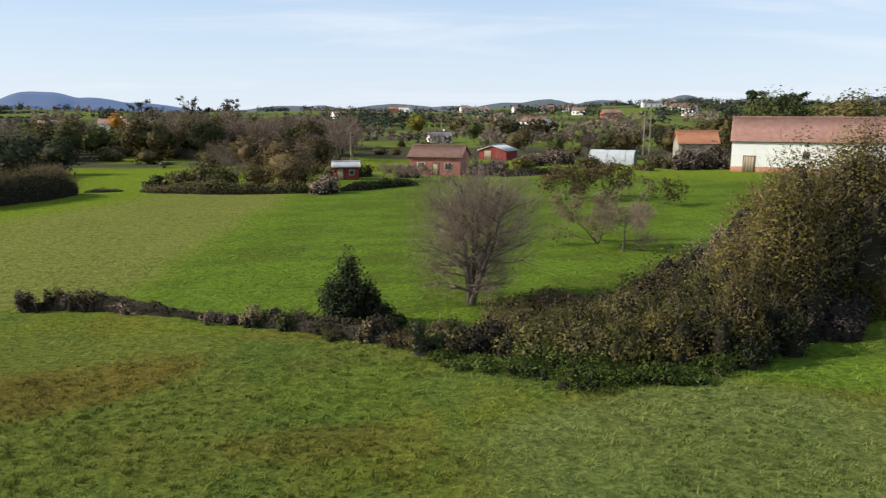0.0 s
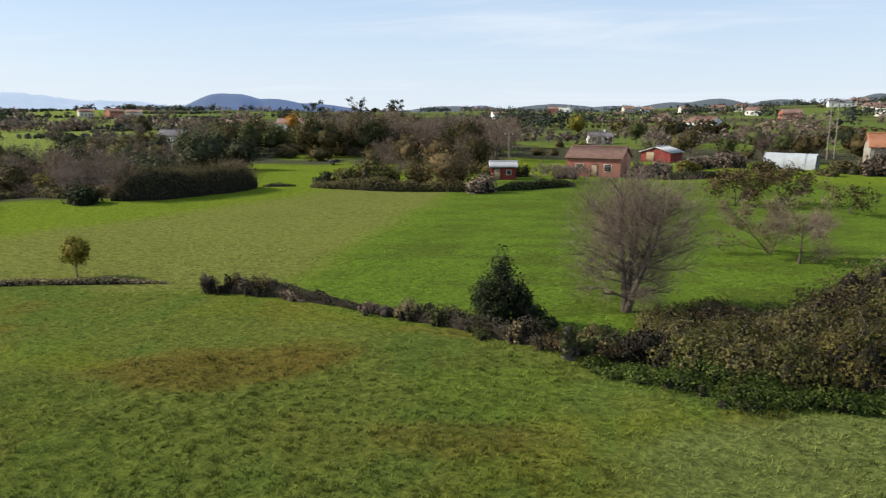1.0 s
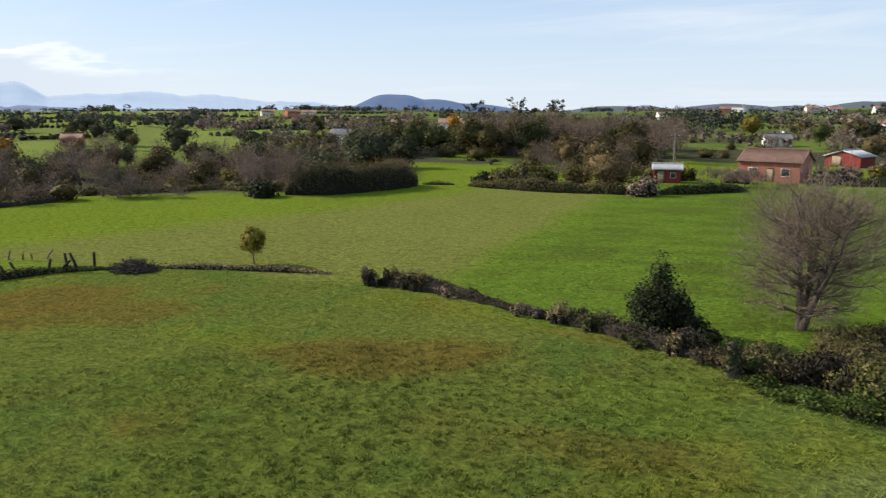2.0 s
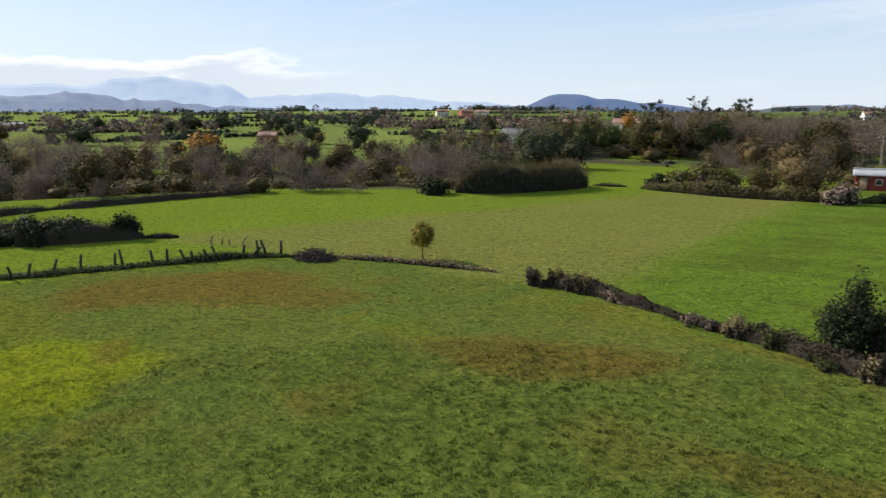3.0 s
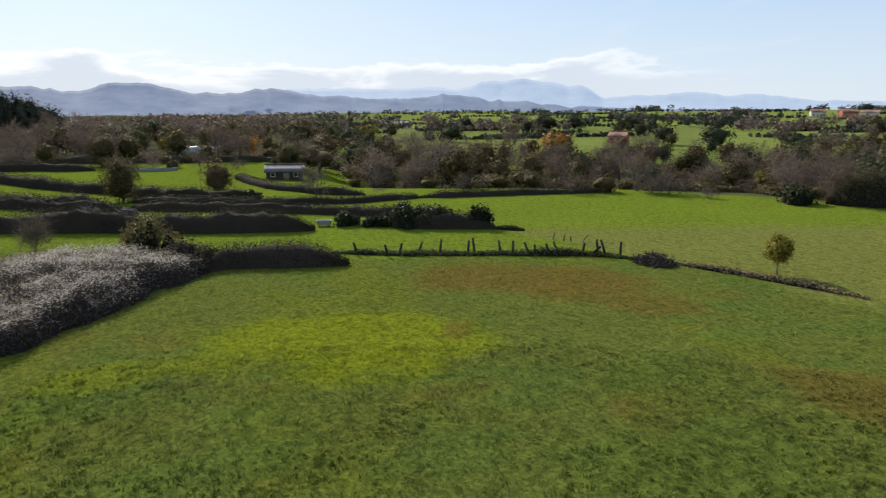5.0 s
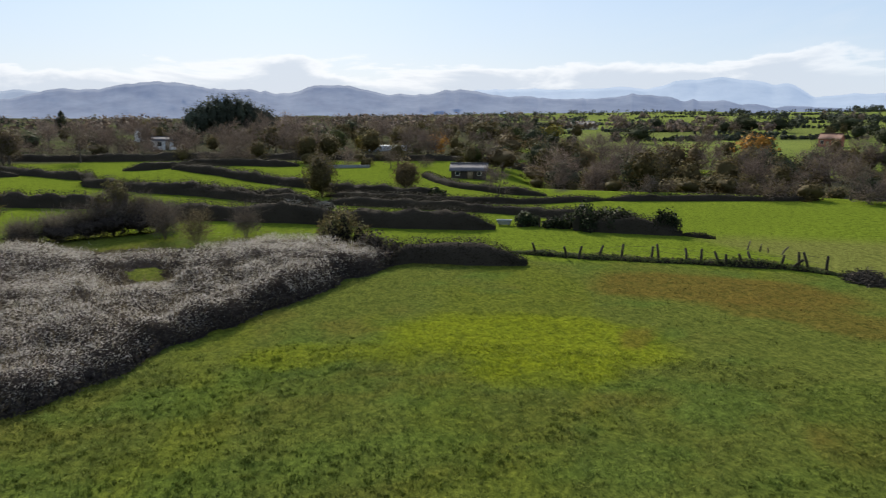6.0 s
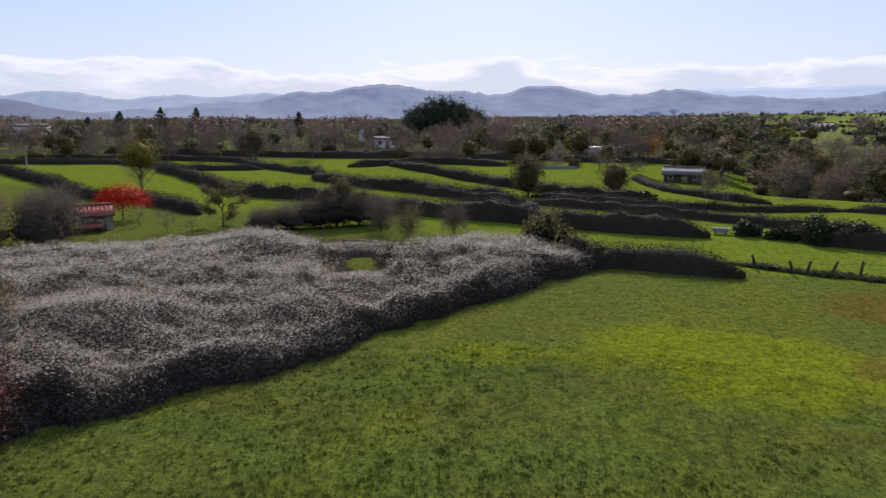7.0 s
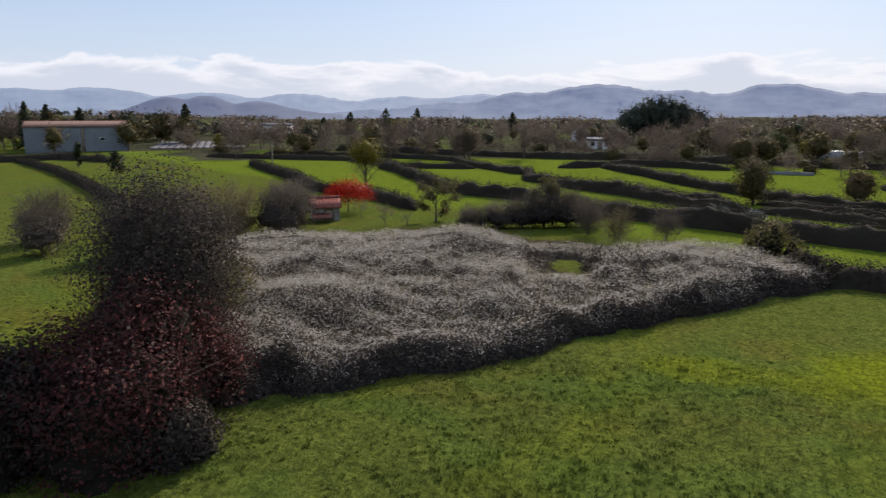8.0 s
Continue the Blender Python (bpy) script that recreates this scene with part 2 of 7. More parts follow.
MAT = {
    "ground": ground_mat(),
    "blade": blade_mat(),
    "bark": surface_mat("bark_grey_brown", (0.075, 0.06, 0.048), (0.14, 0.115, 0.092), 4, 0.9, 30, 0.02, stretch=(1, 1, 0.2)),
    "wood": surface_mat("weathered_post_wood", (0.045, 0.036, 0.028), (0.09, 0.073, 0.057), 6, 0.9, 40, 0.01, stretch=(1, 1, 0.15)),
    "pole": surface_mat("pale_pole_wood", (0.22, 0.19, 0.15), (0.32, 0.28, 0.22), 6, 0.9, 40, 0.01, stretch=(1, 1, 0.15)),
    "dark_wood": surface_mat("old_dark_posts", (0.028, 0.023, 0.018), (0.055, 0.045, 0.036), 6, 0.9, 40, 0.01, stretch=(1, 1, 0.15)),
    "twig": leaf_mat("bare_twigs", [(0.15, 0.108, 0.083), (0.22, 0.163, 0.126), (0.30, 0.228, 0.176)], 0.8, 0.2, 0.2),
    "wood_twig": leaf_mat("dusky_wood_twigs", [(0.105, 0.078, 0.064), (0.158, 0.12, 0.096), (0.22, 0.172, 0.134)], 0.8, 0.25),
    "wood_olive": leaf_mat("dusky_olive_leaves", [(0.064, 0.054, 0.023), (0.10, 0.08, 0.034), (0.138, 0.108, 0.046)]),
    "twig_dark": leaf_mat("dark_twigs", [(0.095, 0.076, 0.062), (0.145, 0.118, 0.095), (0.205, 0.168, 0.128)], 0.8, 0.25),
    "hedge": leaf_mat("dark_hedge_leaves", [(0.034, 0.029, 0.022), (0.046, 0.039, 0.029), (0.060, 0.049, 0.037), (0.041, 0.040, 0.026)], 0.85, 0.15, 0.2, 0.03),
    "evergreen": leaf_mat("evergreen_oak_leaves", [(0.034, 0.042, 0.022), (0.052, 0.060, 0.030), (0.078, 0.082, 0.042)], 0.7, 0.25),
    # far evergreens: leaf colour lightened and greyed to hold the haze of distance
    "far_dark": leaf_mat("hazy_evergreen_leaves", [(0.048, 0.058, 0.042), (0.066, 0.076, 0.054), (0.09, 0.10, 0.07)], 0.8, 0.2),
    # leaves darkened in the colour for growth seen on its shaded side
    "shade": leaf_mat("shaded_purple_leaves", [(0.040, 0.032, 0.030), (0.064, 0.052, 0.046), (0.095, 0.078, 0.064)], 0.85, 0.2, 0.2, 0.02),
    # inner shells of bushes and hedges: near black, inner shade put in the colour
    "core": leaf_mat("shaded_inner_branches", [(0.022, 0.019, 0.014), (0.036, 0.031, 0.022)], 0.9, 0.0),
    "olive": leaf_mat("olive_brown_leaves", [(0.09, 0.08, 0.032), (0.13, 0.11, 0.042), (0.16, 0.125, 0.05), (0.11, 0.11, 0.04)]),
    "green": leaf_mat("dull_green_leaves", [(0.055, 0.065, 0.024), (0.08, 0.092, 0.032), (0.11, 0.118, 0.042)]),
    "dark": leaf_mat("dark_evergreen_leaves", [(0.018, 0.026, 0.013), (0.034, 0.046, 0.021), (0.06, 0.068, 0.03)], 0.6, 0.25),
    "yellow": leaf_mat("yellow_green_leaves", [(0.09, 0.08, 0.015), (0.17, 0.145, 0.025), (0.24, 0.19, 0.035), (0.13, 0.14, 0.03)]),
    "mixed": leaf_mat("autumn_bush_leaves", [(0.066, 0.068, 0.020), (0.112, 0.106, 0.030), (0.17, 0.15, 0.05), (0.11, 0.088, 0.04), (0.09, 0.10, 0.028)], 0.6, 0.35),
    "gold": leaf_mat("golden_bush_leaves", [(0.085, 0.078, 0.022), (0.18, 0.152, 0.040), (0.27, 0.215, 0.062), (0.13, 0.125, 0.03), (0.135, 0.09, 0.04)], 0.6, 0.4),
    "brown": leaf_mat("brown_autumn_leaves", [(0.09, 0.065, 0.034), (0.13, 0.094, 0.046), (0.175, 0.13, 0.062)]),
    "orange": leaf_mat("orange_autumn_leaves", [(0.22, 0.10, 0.02), (0.34, 0.16, 0.03), (0.40, 0.22, 0.05)]),
    "red": leaf_mat("scarlet_maple_leaves", [(0.42, 0.02, 0.012), (0.62, 0.03, 0.018), (0.70, 0.07, 0.03)], 0.5, 0.45),
    "wine": leaf_mat("wine_red_leaves", [(0.070, 0.030, 0.028), (0.115, 0.034, 0.032), (0.052, 0.036, 0.033)], 0.7, 0.2, 0.2, 0.03),
    "silver": leaf_mat("silver_bramble", [(0.36, 0.32, 0.28), (0.58, 0.53, 0.48), (0.76, 0.71, 0.66), (0.50, 0.46, 0.37)], 0.6, 0.45, 0.0, 0.2),
    "weed": leaf_mat("green_weeds", [(0.04, 0.07, 0.015), (0.08, 0.12, 0.025), (0.13, 0.15, 0.04)]),
    "dry": leaf_mat("dry_weeds", [(0.10, 0.075, 0.04), (0.19, 0.15, 0.08), (0.27, 0.22, 0.13)]),
    "plaster": surface_mat("white_limewash", (0.78, 0.76, 0.72), (0.86, 0.85, 0.82), 1.2, 0.85, 12, 0.006, stain=(0.73, 0.70, 0.65)),
    "brickred": surface_mat("salmon_red_brick", (0.36, 0.12, 0.085), (0.46, 0.18, 0.13), 1.5, 0.85, 14, 0.008, stain=(0.30, 0.13, 0.10)),
    "redpaint": surface_mat("dark_red_boards", (0.20, 0.035, 0.03), (0.27, 0.055, 0.045), 1.5, 0.7, 10, 0.006),
    "plinth": surface_mat("rusty_brick_plinth", (0.27, 0.13, 0.075), (0.38, 0.20, 0.12), 2, 0.9, 15, 0.01),
    "stone": surface_mat("rough_grey_stone", (0.24, 0.22, 0.19), (0.40, 0.37, 0.32), 2.0, 0.9, 9, 0.03, stain=(0.12, 0.11, 0.08)),
    "tile_old": surface_mat("faded_clay_tiles", (0.15, 0.09, 0.075), (0.225, 0.145, 0.12), 0.9, 0.85, 9, 0.02, stain=(0.18, 0.12, 0.10)),
    # lighter copy of the clay tiles, with the sunlit look in its colour
    "tile_pink": surface_mat("sunlit_clay_tiles", (0.27, 0.135, 0.105), (0.37, 0.215, 0.17), 0.9, 0.85, 9, 0.02, stain=(0.24, 0.15, 0.12)),
    "tile_new": surface_mat("orange_clay_tiles", (0.34, 0.135, 0.07), (0.42, 0.20, 0.115), 0.9, 0.8, 9, 0.02, stain=(0.36, 0.16, 0.09)),
    "tile_red": surface_mat("red_barrel_tiles", (0.26, 0.08, 0.06), (0.36, 0.13, 0.10), 2.0, 0.85, 12, 0.02, stain=(0.30, 0.17, 0.14)),
    "tile_brown": surface_mat("brown_clay_tiles", (0.15, 0.085, 0.065), (0.22, 0.13, 0.10), 0.9, 0.85, 9, 0.02),
    "sheet": surface_mat("grey_metal_sheet", (0.34, 0.34, 0.35), (0.46, 0.46, 0.47), 0.8, 0.7, 6, 0.004, metal=0.0),
    "slate": surface_mat("grey_slate_roof", (0.09, 0.085, 0.095), (0.15, 0.14, 0.15), 0.8, 0.8, 8, 0.01),
    "film": surface_mat("milky_greenhouse_film", (0.36, 0.38, 0.39), (0.46, 0.48, 0.49), 0.8, 0.5, 5, 0.004),
    "cream": surface_mat("cream_render", (0.62, 0.56, 0.46), (0.70, 0.65, 0.55), 1.2, 0.85, 12, 0.006),
    "greywall": surface_mat("pale_grey_panels", (0.21, 0.22, 0.235), (0.27, 0.28, 0.295), 0.5, 0.8, 6, 0.004, stain=(0.18, 0.185, 0.19)),
    "door": surface_mat("tan_plank_door", (0.34, 0.25, 0.16), (0.44, 0.34, 0.23), 3, 0.75, 18, 0.006, stretch=(6, 6, 0.4)),
    "shutter": surface_mat("brown_shutters", (0.10, 0.06, 0.04), (0.16, 0.10, 0.07), 3, 0.7, 18, 0.004),
    "white": surface_mat("white_enamel", (0.70, 0.70, 0.69), (0.80, 0.80, 0.79), 2, 0.35, 10, 0.002),
    "dark_metal": surface_mat("dark_machine_paint", (0.03, 0.03, 0.03), (0.06, 0.055, 0.05), 3, 0.5, 12, 0.003),
    "ridge_near": haze_glow_mat("blue_range", (0.07, 0.115, 0.25), (0.145, 0.20, 0.34), 0.62),
    "ridge_cape": haze_glow_mat("blue_cape", (0.035, 0.085, 0.23), (0.05, 0.105, 0.27), 0.62),
    "ridge_far": haze_glow_mat("pale_blue_massif", (0.36, 0.47, 0.66), (0.42, 0.53, 0.72), 0.62),
    "ridge_pale": haze_glow_mat("pale_blue_range", (0.20, 0.27, 0.42), (0.27, 0.35, 0.50), 0.62),
    "ridge_blue": haze_glow_mat("dusky_blue_hill", (0.05, 0.075, 0.18), (0.075, 0.105, 0.22), 0.62),
    "ridge_hill": haze_glow_mat("wooded_blue_hill", (0.05, 0.068, 0.10), (0.075, 0.10, 0.14), 0.5),
}
m_gl, nt_gl, p_gl, o_gl = material("window_glass")
p_gl.inputs["Base Color"].default_value = (0.02, 0.025, 0.03, 1)
p_gl.inputs["Roughness"].default_value = 0.08
MAT["glass"] = m_gl


# ---- geometry helpers ----
def mesh_np(name, v, f, mat=None, nrm=None):
    """A mesh from an array of points and one of faces, all with as many corners; nrm: soft normals, one for each face's points."""
    me = bpy.data.meshes.new(name)
    v, f = np.asarray(v, np.float32), np.asarray(f, np.int32)
    me.vertices.add(len(v))
    me.vertices.foreach_set("co", v.ravel())
    me.loops.add(f.size)
    me.loops.foreach_set("vertex_index", f.ravel())
    me.polygons.add(len(f))
    me.polygons.foreach_set("loop_start", np.arange(0, f.size, f.shape[1], dtype=np.int32))
    me.update(calc_edges=True)
    if nrm is not None:
        nrm = nrm / (np.linalg.norm(nrm, axis=1)[:, None] + 1e-9)
        free = me.attributes.new("custom_normal", "FLOAT_VECTOR", "POINT")
        free.data.foreach_set("vector", np.repeat(nrm, f.shape[1], axis=0).astype(np.float32).ravel())
    if mat:
        me.materials.append(MAT[mat])
    return me


class Acc:
    """Gathers four-cornered faces of one part."""

    def __init__(self):
        self.v, self.f, self.n = [], [], 0

    def add(self, v, f):
        self.v.append(np.asarray(v, float)), self.f.append(np.asarray(f, int) + self.n)
        self.n += len(v)

    def box(self, x0, x1, y0, y1, z0, z1):
        self.hull([(x0, y0, z0), (x1, y0, z0), (x1, y1, z0), (x0, y1, z0), (x0, y0, z1), (x1, y0, z1), (x1, y1, z1), (x0, y1, z1)])

    def hull(self, eight):
        self.add(eight, [(0, 3, 2, 1), (4, 5, 6, 7), (0, 1, 5, 4), (1, 2, 6, 5), (2, 3, 7, 6), (3, 0, 4, 7)])

    def tube(self, pts, rad, sides=6):
        pts, rad = np.asarray(pts, float), np.asarray(rad, float)
        d = np.gradient(pts, axis=0)
        d /= np.linalg.norm(d, axis=1)[:, None] + 1e-9
        a = np.cross(d, np.where(np.abs(d[:, 2:3]) > 0.9, [[1.0, 0, 0]], [[0, 0, 1.0]]))
        a /= np.linalg.norm(a, axis=1)[:, None] + 1e-9
        b = np.cross(d, a)
        t = np.linspace(0, 2 * math.pi, sides, endpoint=False)
        ring = a[:, None] * np.cos(t)[None, :, None] + b[:, None] * np.sin(t)[None, :, None]
        v = (pts[:, None] + ring * rad[:, None, None]).reshape(-1, 3)
        k = np.arange(len(pts) - 1)[:, None] * sides
        j = np.arange(sides)[None]
        f = np.stack([k + j, k + (j + 1) % sides, k + sides + (j + 1) % sides, k + sides + j], -1).reshape(-1, 4)
        self.add(v, f)

    def mesh(self, name, mat):
        return mesh_np(name, np.concatenate(self.v), np.concatenate(self.f), mat)


def thing(name, at, label, category, group="", kind="", rz=0.0, scale=1.0):
    ob = new(name)
    ob.empty_display_size = 0.3
    ob.matrix_basis = pose(at[0], at[1], at[2], 0, 0, rz) @ Matrix.Scale(scale, 4)
    return tagged(ob, label, category, group, kind)


def part(name, me, parent, label=""):
    ob = new(name, me)
    ob.parent = parent
    return tagged(ob, label) if label else ob


def stuff_part(name, me, parent, label=""):
    """A part of countless small pieces: leaves, twigs."""
    return tagged(part(name, me, parent, label), kind="stuff")


def single(name, me, label, category, kind="", at=(0, 0, 0), rz=0.0):
    ob = new(name, me)
    ob.matrix_basis = pose(at[0], at[1], at[2], 0, 0, rz)
    return tagged(ob, label, category, "", kind)


# ---- value noise in the plan, for land and fields ----
LATTICE = np.random.RandomState(3).rand(256, 256)


def vnoise(x, y):
    xi, yi = np.floor(x).astype(int), np.floor(y).astype(int)
    u, v = x - xi, y - yi
    u, v = u * u * (3 - 2 * u), v * v * (3 - 2 * v)
    g = lambda a, b: LATTICE[a % 256, b % 256]
    return (g(xi, yi) * (1 - u) + g(xi + 1, yi) * u) * (1 - v) + (g(xi, yi + 1) * (1 - u) + g(xi + 1, yi + 1) * u) * v


def fbm(x, y, size, octaves=3, shift=0.0):
    out, amp, tot = 0, 1.0, 0
    for k in range(octaves):
        s = 2 ** k / size
        out = out + amp * vnoise(x * s + shift + 17.3 * k, y * s + shift * 0.7 + 9.1 * k)
        tot, amp = tot + amp, amp * 0.5
    return out / tot


def smooth(a, b, x):
    t = np.clip((x - a) / (b - a), 0, 1)
    return t * t * (3 - 2 * t)


def bearing(x, y):
    return np.degrees(np.arctan2(-x, y))


RISE = ((-180, -40, -18, 0, 15, 30, 50, 70, 85, 100, 126, 140, 165, 180), (6, 20, 19, 14, 10, 9, 11, 8, 3, -3, -3, 6, 10, 6))


def land(x, y):
    """Height of the ground: a level plateau, gently rolling, that rises to low hills."""
    x, y = np.asarray(x, float), np.asarray(y, float)
    r = np.hypot(x, y)
    rise = np.interp(bearing(x, y), *RISE)
    h = (fbm(x, y, 38, 2, 5.0) - 0.5) * 1.0 * smooth(60, 130, r)
    h = h + rise * smooth(300, 1050, r) + (fbm(x, y, 260, 3, 2.0) - 0.5) * 16 * smooth(260, 700, r)
    h = h + (fbm(x, y, 9, 2, 8.0) - 0.5) * 0.22 * smooth(12, 20, r)
    h = h + (fbm(x * 0.7, y * 1.2, 1.7, 3, 12.0) - 0.5) * 0.30 * smooth(13, 17, r) * smooth(70, 35, r)
    az = bearing(x, y)
    h = h - 4.5 * smooth(102, 135, r) * smooth(430, 240, r) * smooth(29, 35, az) * smooth(80, 68, az)      # the valley of the woods
    return h - 25 * smooth(1500, 3200, r)


def on_land(x, y, lift=0.0):
    return (x, y, float(land(x, y)) + lift)


def side(x, y, a, b):
    """Signed distance from the line through a and b: positive to the left of a to b."""
    (ax, ay), (bx, by) = a, b
    n = math.hypot(bx - ax, by - ay)
    return ((bx - ax) * (y - ay) - (by - ay) * (x - ax)) / n


def blob(x, y, cx, cy, rx, ry, turn=0.0):
    c, s = math.cos(radians(turn)), math.sin(radians(turn))
    u, v = ((x - cx) * c + (y - cy) * s) / rx, (-(x - cx) * s + (y - cy) * c) / ry
    return np.hypot(u, v)


BRIGHT, OLIVE, MEADOW = np.array((0.134, 0.174, 0.018)), np.array((0.152, 0.156, 0.038)), np.array((0.104, 0.117, 0.023))
# FAR is muted towards grey: the haze over distant pasture is in the colour
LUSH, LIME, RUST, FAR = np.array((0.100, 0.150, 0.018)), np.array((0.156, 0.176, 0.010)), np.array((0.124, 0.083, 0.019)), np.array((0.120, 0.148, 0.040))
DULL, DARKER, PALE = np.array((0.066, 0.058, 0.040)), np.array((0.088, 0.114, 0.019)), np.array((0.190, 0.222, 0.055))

RANK, ASHEN = np.array((0.074, 0.118, 0.022)), np.array((0.124, 0.142, 0.046))


def tint(x, y):
    """Colour of the sward, field by field; haze is put into the far one."""
    wx, wy = x + (fbm(x, y, 5, 3, 1.0) - 0.5) * 3, y + (fbm(x, y, 5, 3, 4.0) - 0.5) * 3
    r = np.hypot(x, y)
    c = np.zeros(x.shape + (3,)) + BRIGHT

    def lay(mask, col):
        nonlocal c
        c = c * (1 - mask[..., None]) + col * mask[..., None]

    # hill country: pasture greyed with range for haze, and rough ground
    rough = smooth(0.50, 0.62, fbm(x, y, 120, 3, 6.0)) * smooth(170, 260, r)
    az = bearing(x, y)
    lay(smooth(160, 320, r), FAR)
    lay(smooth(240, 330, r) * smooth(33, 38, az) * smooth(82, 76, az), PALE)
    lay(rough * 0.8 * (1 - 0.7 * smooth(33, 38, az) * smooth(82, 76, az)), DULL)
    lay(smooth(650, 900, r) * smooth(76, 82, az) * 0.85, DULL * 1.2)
    for a0, a1, r0, r1 in WOOD_FLOORS:
        n = (fbm(x, y, 16, 3, a0) - 0.5)
        lay(smooth(a0 - 1, a0 + 1, az + n * 6) * smooth(a1 + 1, a1 - 1, az + n * 6) * smooth(r0, r0 + 6, r + n * 25) * smooth(r1 + 10, r1 - 10, r + n * 60) * smooth(0.30, 0.38, fbm(x, y, 34, 2, 7.0)), DULL)
    # home field, south of wall and fence
    north = side(wx, wy, (-23.8, 38.8), (-2.3, 32.2))
    west = side(wx, wy, (-54.0, 10.0), (-41.5, 35.5))
    north2 = side(wx, wy, (-41.5, 35.5), (-23.8, 38.8))
    home = smooth(0.8, -0.8, north) * smooth(0.8, -0.8, west) * smooth(0.8, -0.8, north2)
    # big field beyond the wall: olive on the -x side, lush on the +x side
    beyond = smooth(-0.8, 0.8, np.maximum(north, north2)) * smooth(130, 118, r) * smooth(-66, -60, wx - 0.35 * (wy - 20))
    lay(beyond * smooth(-17.0, -22.5, wx), OLIVE)
    lay(beyond * smooth(-22.5, -17.0, wx), LUSH)
    rank = smooth(0.45, 0.60, fbm(x * 0.6, y * 1.5, 2.8, 3, 41.0))
    lay(beyond * smooth(-22.5, -15.0, wx) * rank * 0.75, DARKER * 0.85)
    lay(beyond * smooth(-62, -78, wx) * smooth(34, 20, wy), BRIGHT)
    lay(home, MEADOW)
    streak = fbm(x * 0.6, y * 1.6, 7, 3, 3.0)
    lay(home * smooth(0.52, 0.66, streak) * 0.30, LIME * 0.85)
    lay(home * smooth(0.54, 0.72, fbm(x * 1.3, y * 0.7, 4.5, 4, 31.0)) * 0.28, RUST * 1.15)
    lay(home * smooth(0.52, 0.66, fbm(x * 1.5, y * 0.7, 3.0, 3, 51.0)) * 0.5, RANK)
    for cx, cy, rx, ry, turn, col, amount in HOME_PATCHES:
        edge = blob(wx, wy, cx, cy, rx, ry, turn)
        lay(home * smooth(1.08, 0.74, edge) * amount, col)
    # painted ring: shade seen down between blades darkens the nearest sward
    lay(home * smooth(31, 17, r + (streak - 0.5) * 14) * 0.35, DARKER * 0.9)
    return c


WOOD_FLOORS = ((7.5, 20.5, 148, 260), (20, 31, 156, 260), (27.5, 37, 118, 240), (36, 73, 100, 225), (72, 97, 160, 420), (95, 135, 172, 700), (131, 162, 225, 700), (72, 97, 420, 900), (-38, 8, 168, 240))
HOME_PATCHES = (
    (-40.2, 23.4, 4.4, 8.6, -32, RUST, 0.85), (-33.6, 25.8, 2.6, 5.6, -48, RUST, 0.7), (-16.8, 26.3, 6.6, 2.4, 22, RUST, 0.75), (-19.8, 17.0, 1.6, 2.2, 50, RUST, 0.7), (-4.4, 22.4, 3.0, 1.7, 15, RUST, 0.55),
    (-8.0, 33.6, 2.6, 1.2, -15, RUST, 0.5), (-12.6, 28.6, 2.4, 2.6, 30, RUST, 0.4), (-32.4, 9.0, 4.6, 7.6, -24, LIME, 0.85), (-28.0, 8.4, 2.2, 4.0, -20, LIME, 0.85), (-31.6, -0.6, 1.9, 4.6, -4, LIME, 0.6), (-31.6, 14.0, 1.0, 1.8, 60, RUST, 0.6),
    (-22.0, 19.5, 2.6, 4.0, 40, DARKER, 0.6), (-16.0, 16.0, 4.0, 5.0, 20, DARKER, 0.45), (-24.5, 6.0, 3.0, 5.0, 30, DARKER, 0.4), (-4.0, 27.0, 4.0, 3.0, 10, LUSH, 0.4), (9.0, 22.0, 9.0, 5.5, 10, ASHEN, 0.7),
)


def ground_sheet():
    az = np.radians(np.concatenate([np.arange(-48, 164, 0.46), np.arange(164, 312, 3.0)]))
    rr = np.concatenate([[0.002, 0.6, 3, 6, 9, 12, 14.5], 16.5 * 1.022 ** np.arange(0, 300)])
    rr = np.append(rr[rr < 3600], [3800, 4600])
    a, r = np.meshgrid(az, rr)
    x, y = -np.sin(a) * r, np.cos(a) * r
    z = land(x, y)
    n, k = len(rr), len(az)
    v = np.stack([x, y, z], -1).reshape(-1, 3)
    i, j = np.meshgrid(np.arange(n - 1), np.arange(k), indexing="ij")
    j2 = (j + 1) % k
    f = np.stack([i * k + j, (i + 1) * k + j, (i + 1) * k + j2, i * k + j2], -1).reshape(-1, 4)[:, ::-1]
    v = np.vstack([v, [[0, 0, float(land(0.0, 0.4))]]])
    me = mesh_np("ground", v, f, "ground")
    col = np.ones((len(v), 4), np.float32)
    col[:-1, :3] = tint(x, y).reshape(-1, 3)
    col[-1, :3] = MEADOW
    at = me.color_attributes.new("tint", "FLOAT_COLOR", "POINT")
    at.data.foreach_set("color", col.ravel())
    me.polygons.foreach_set("use_smooth", np.ones(len(f), bool))
    single("ground", me, "rolling green pasture with dry rusty patches reaching the hills", "ground", "structure")


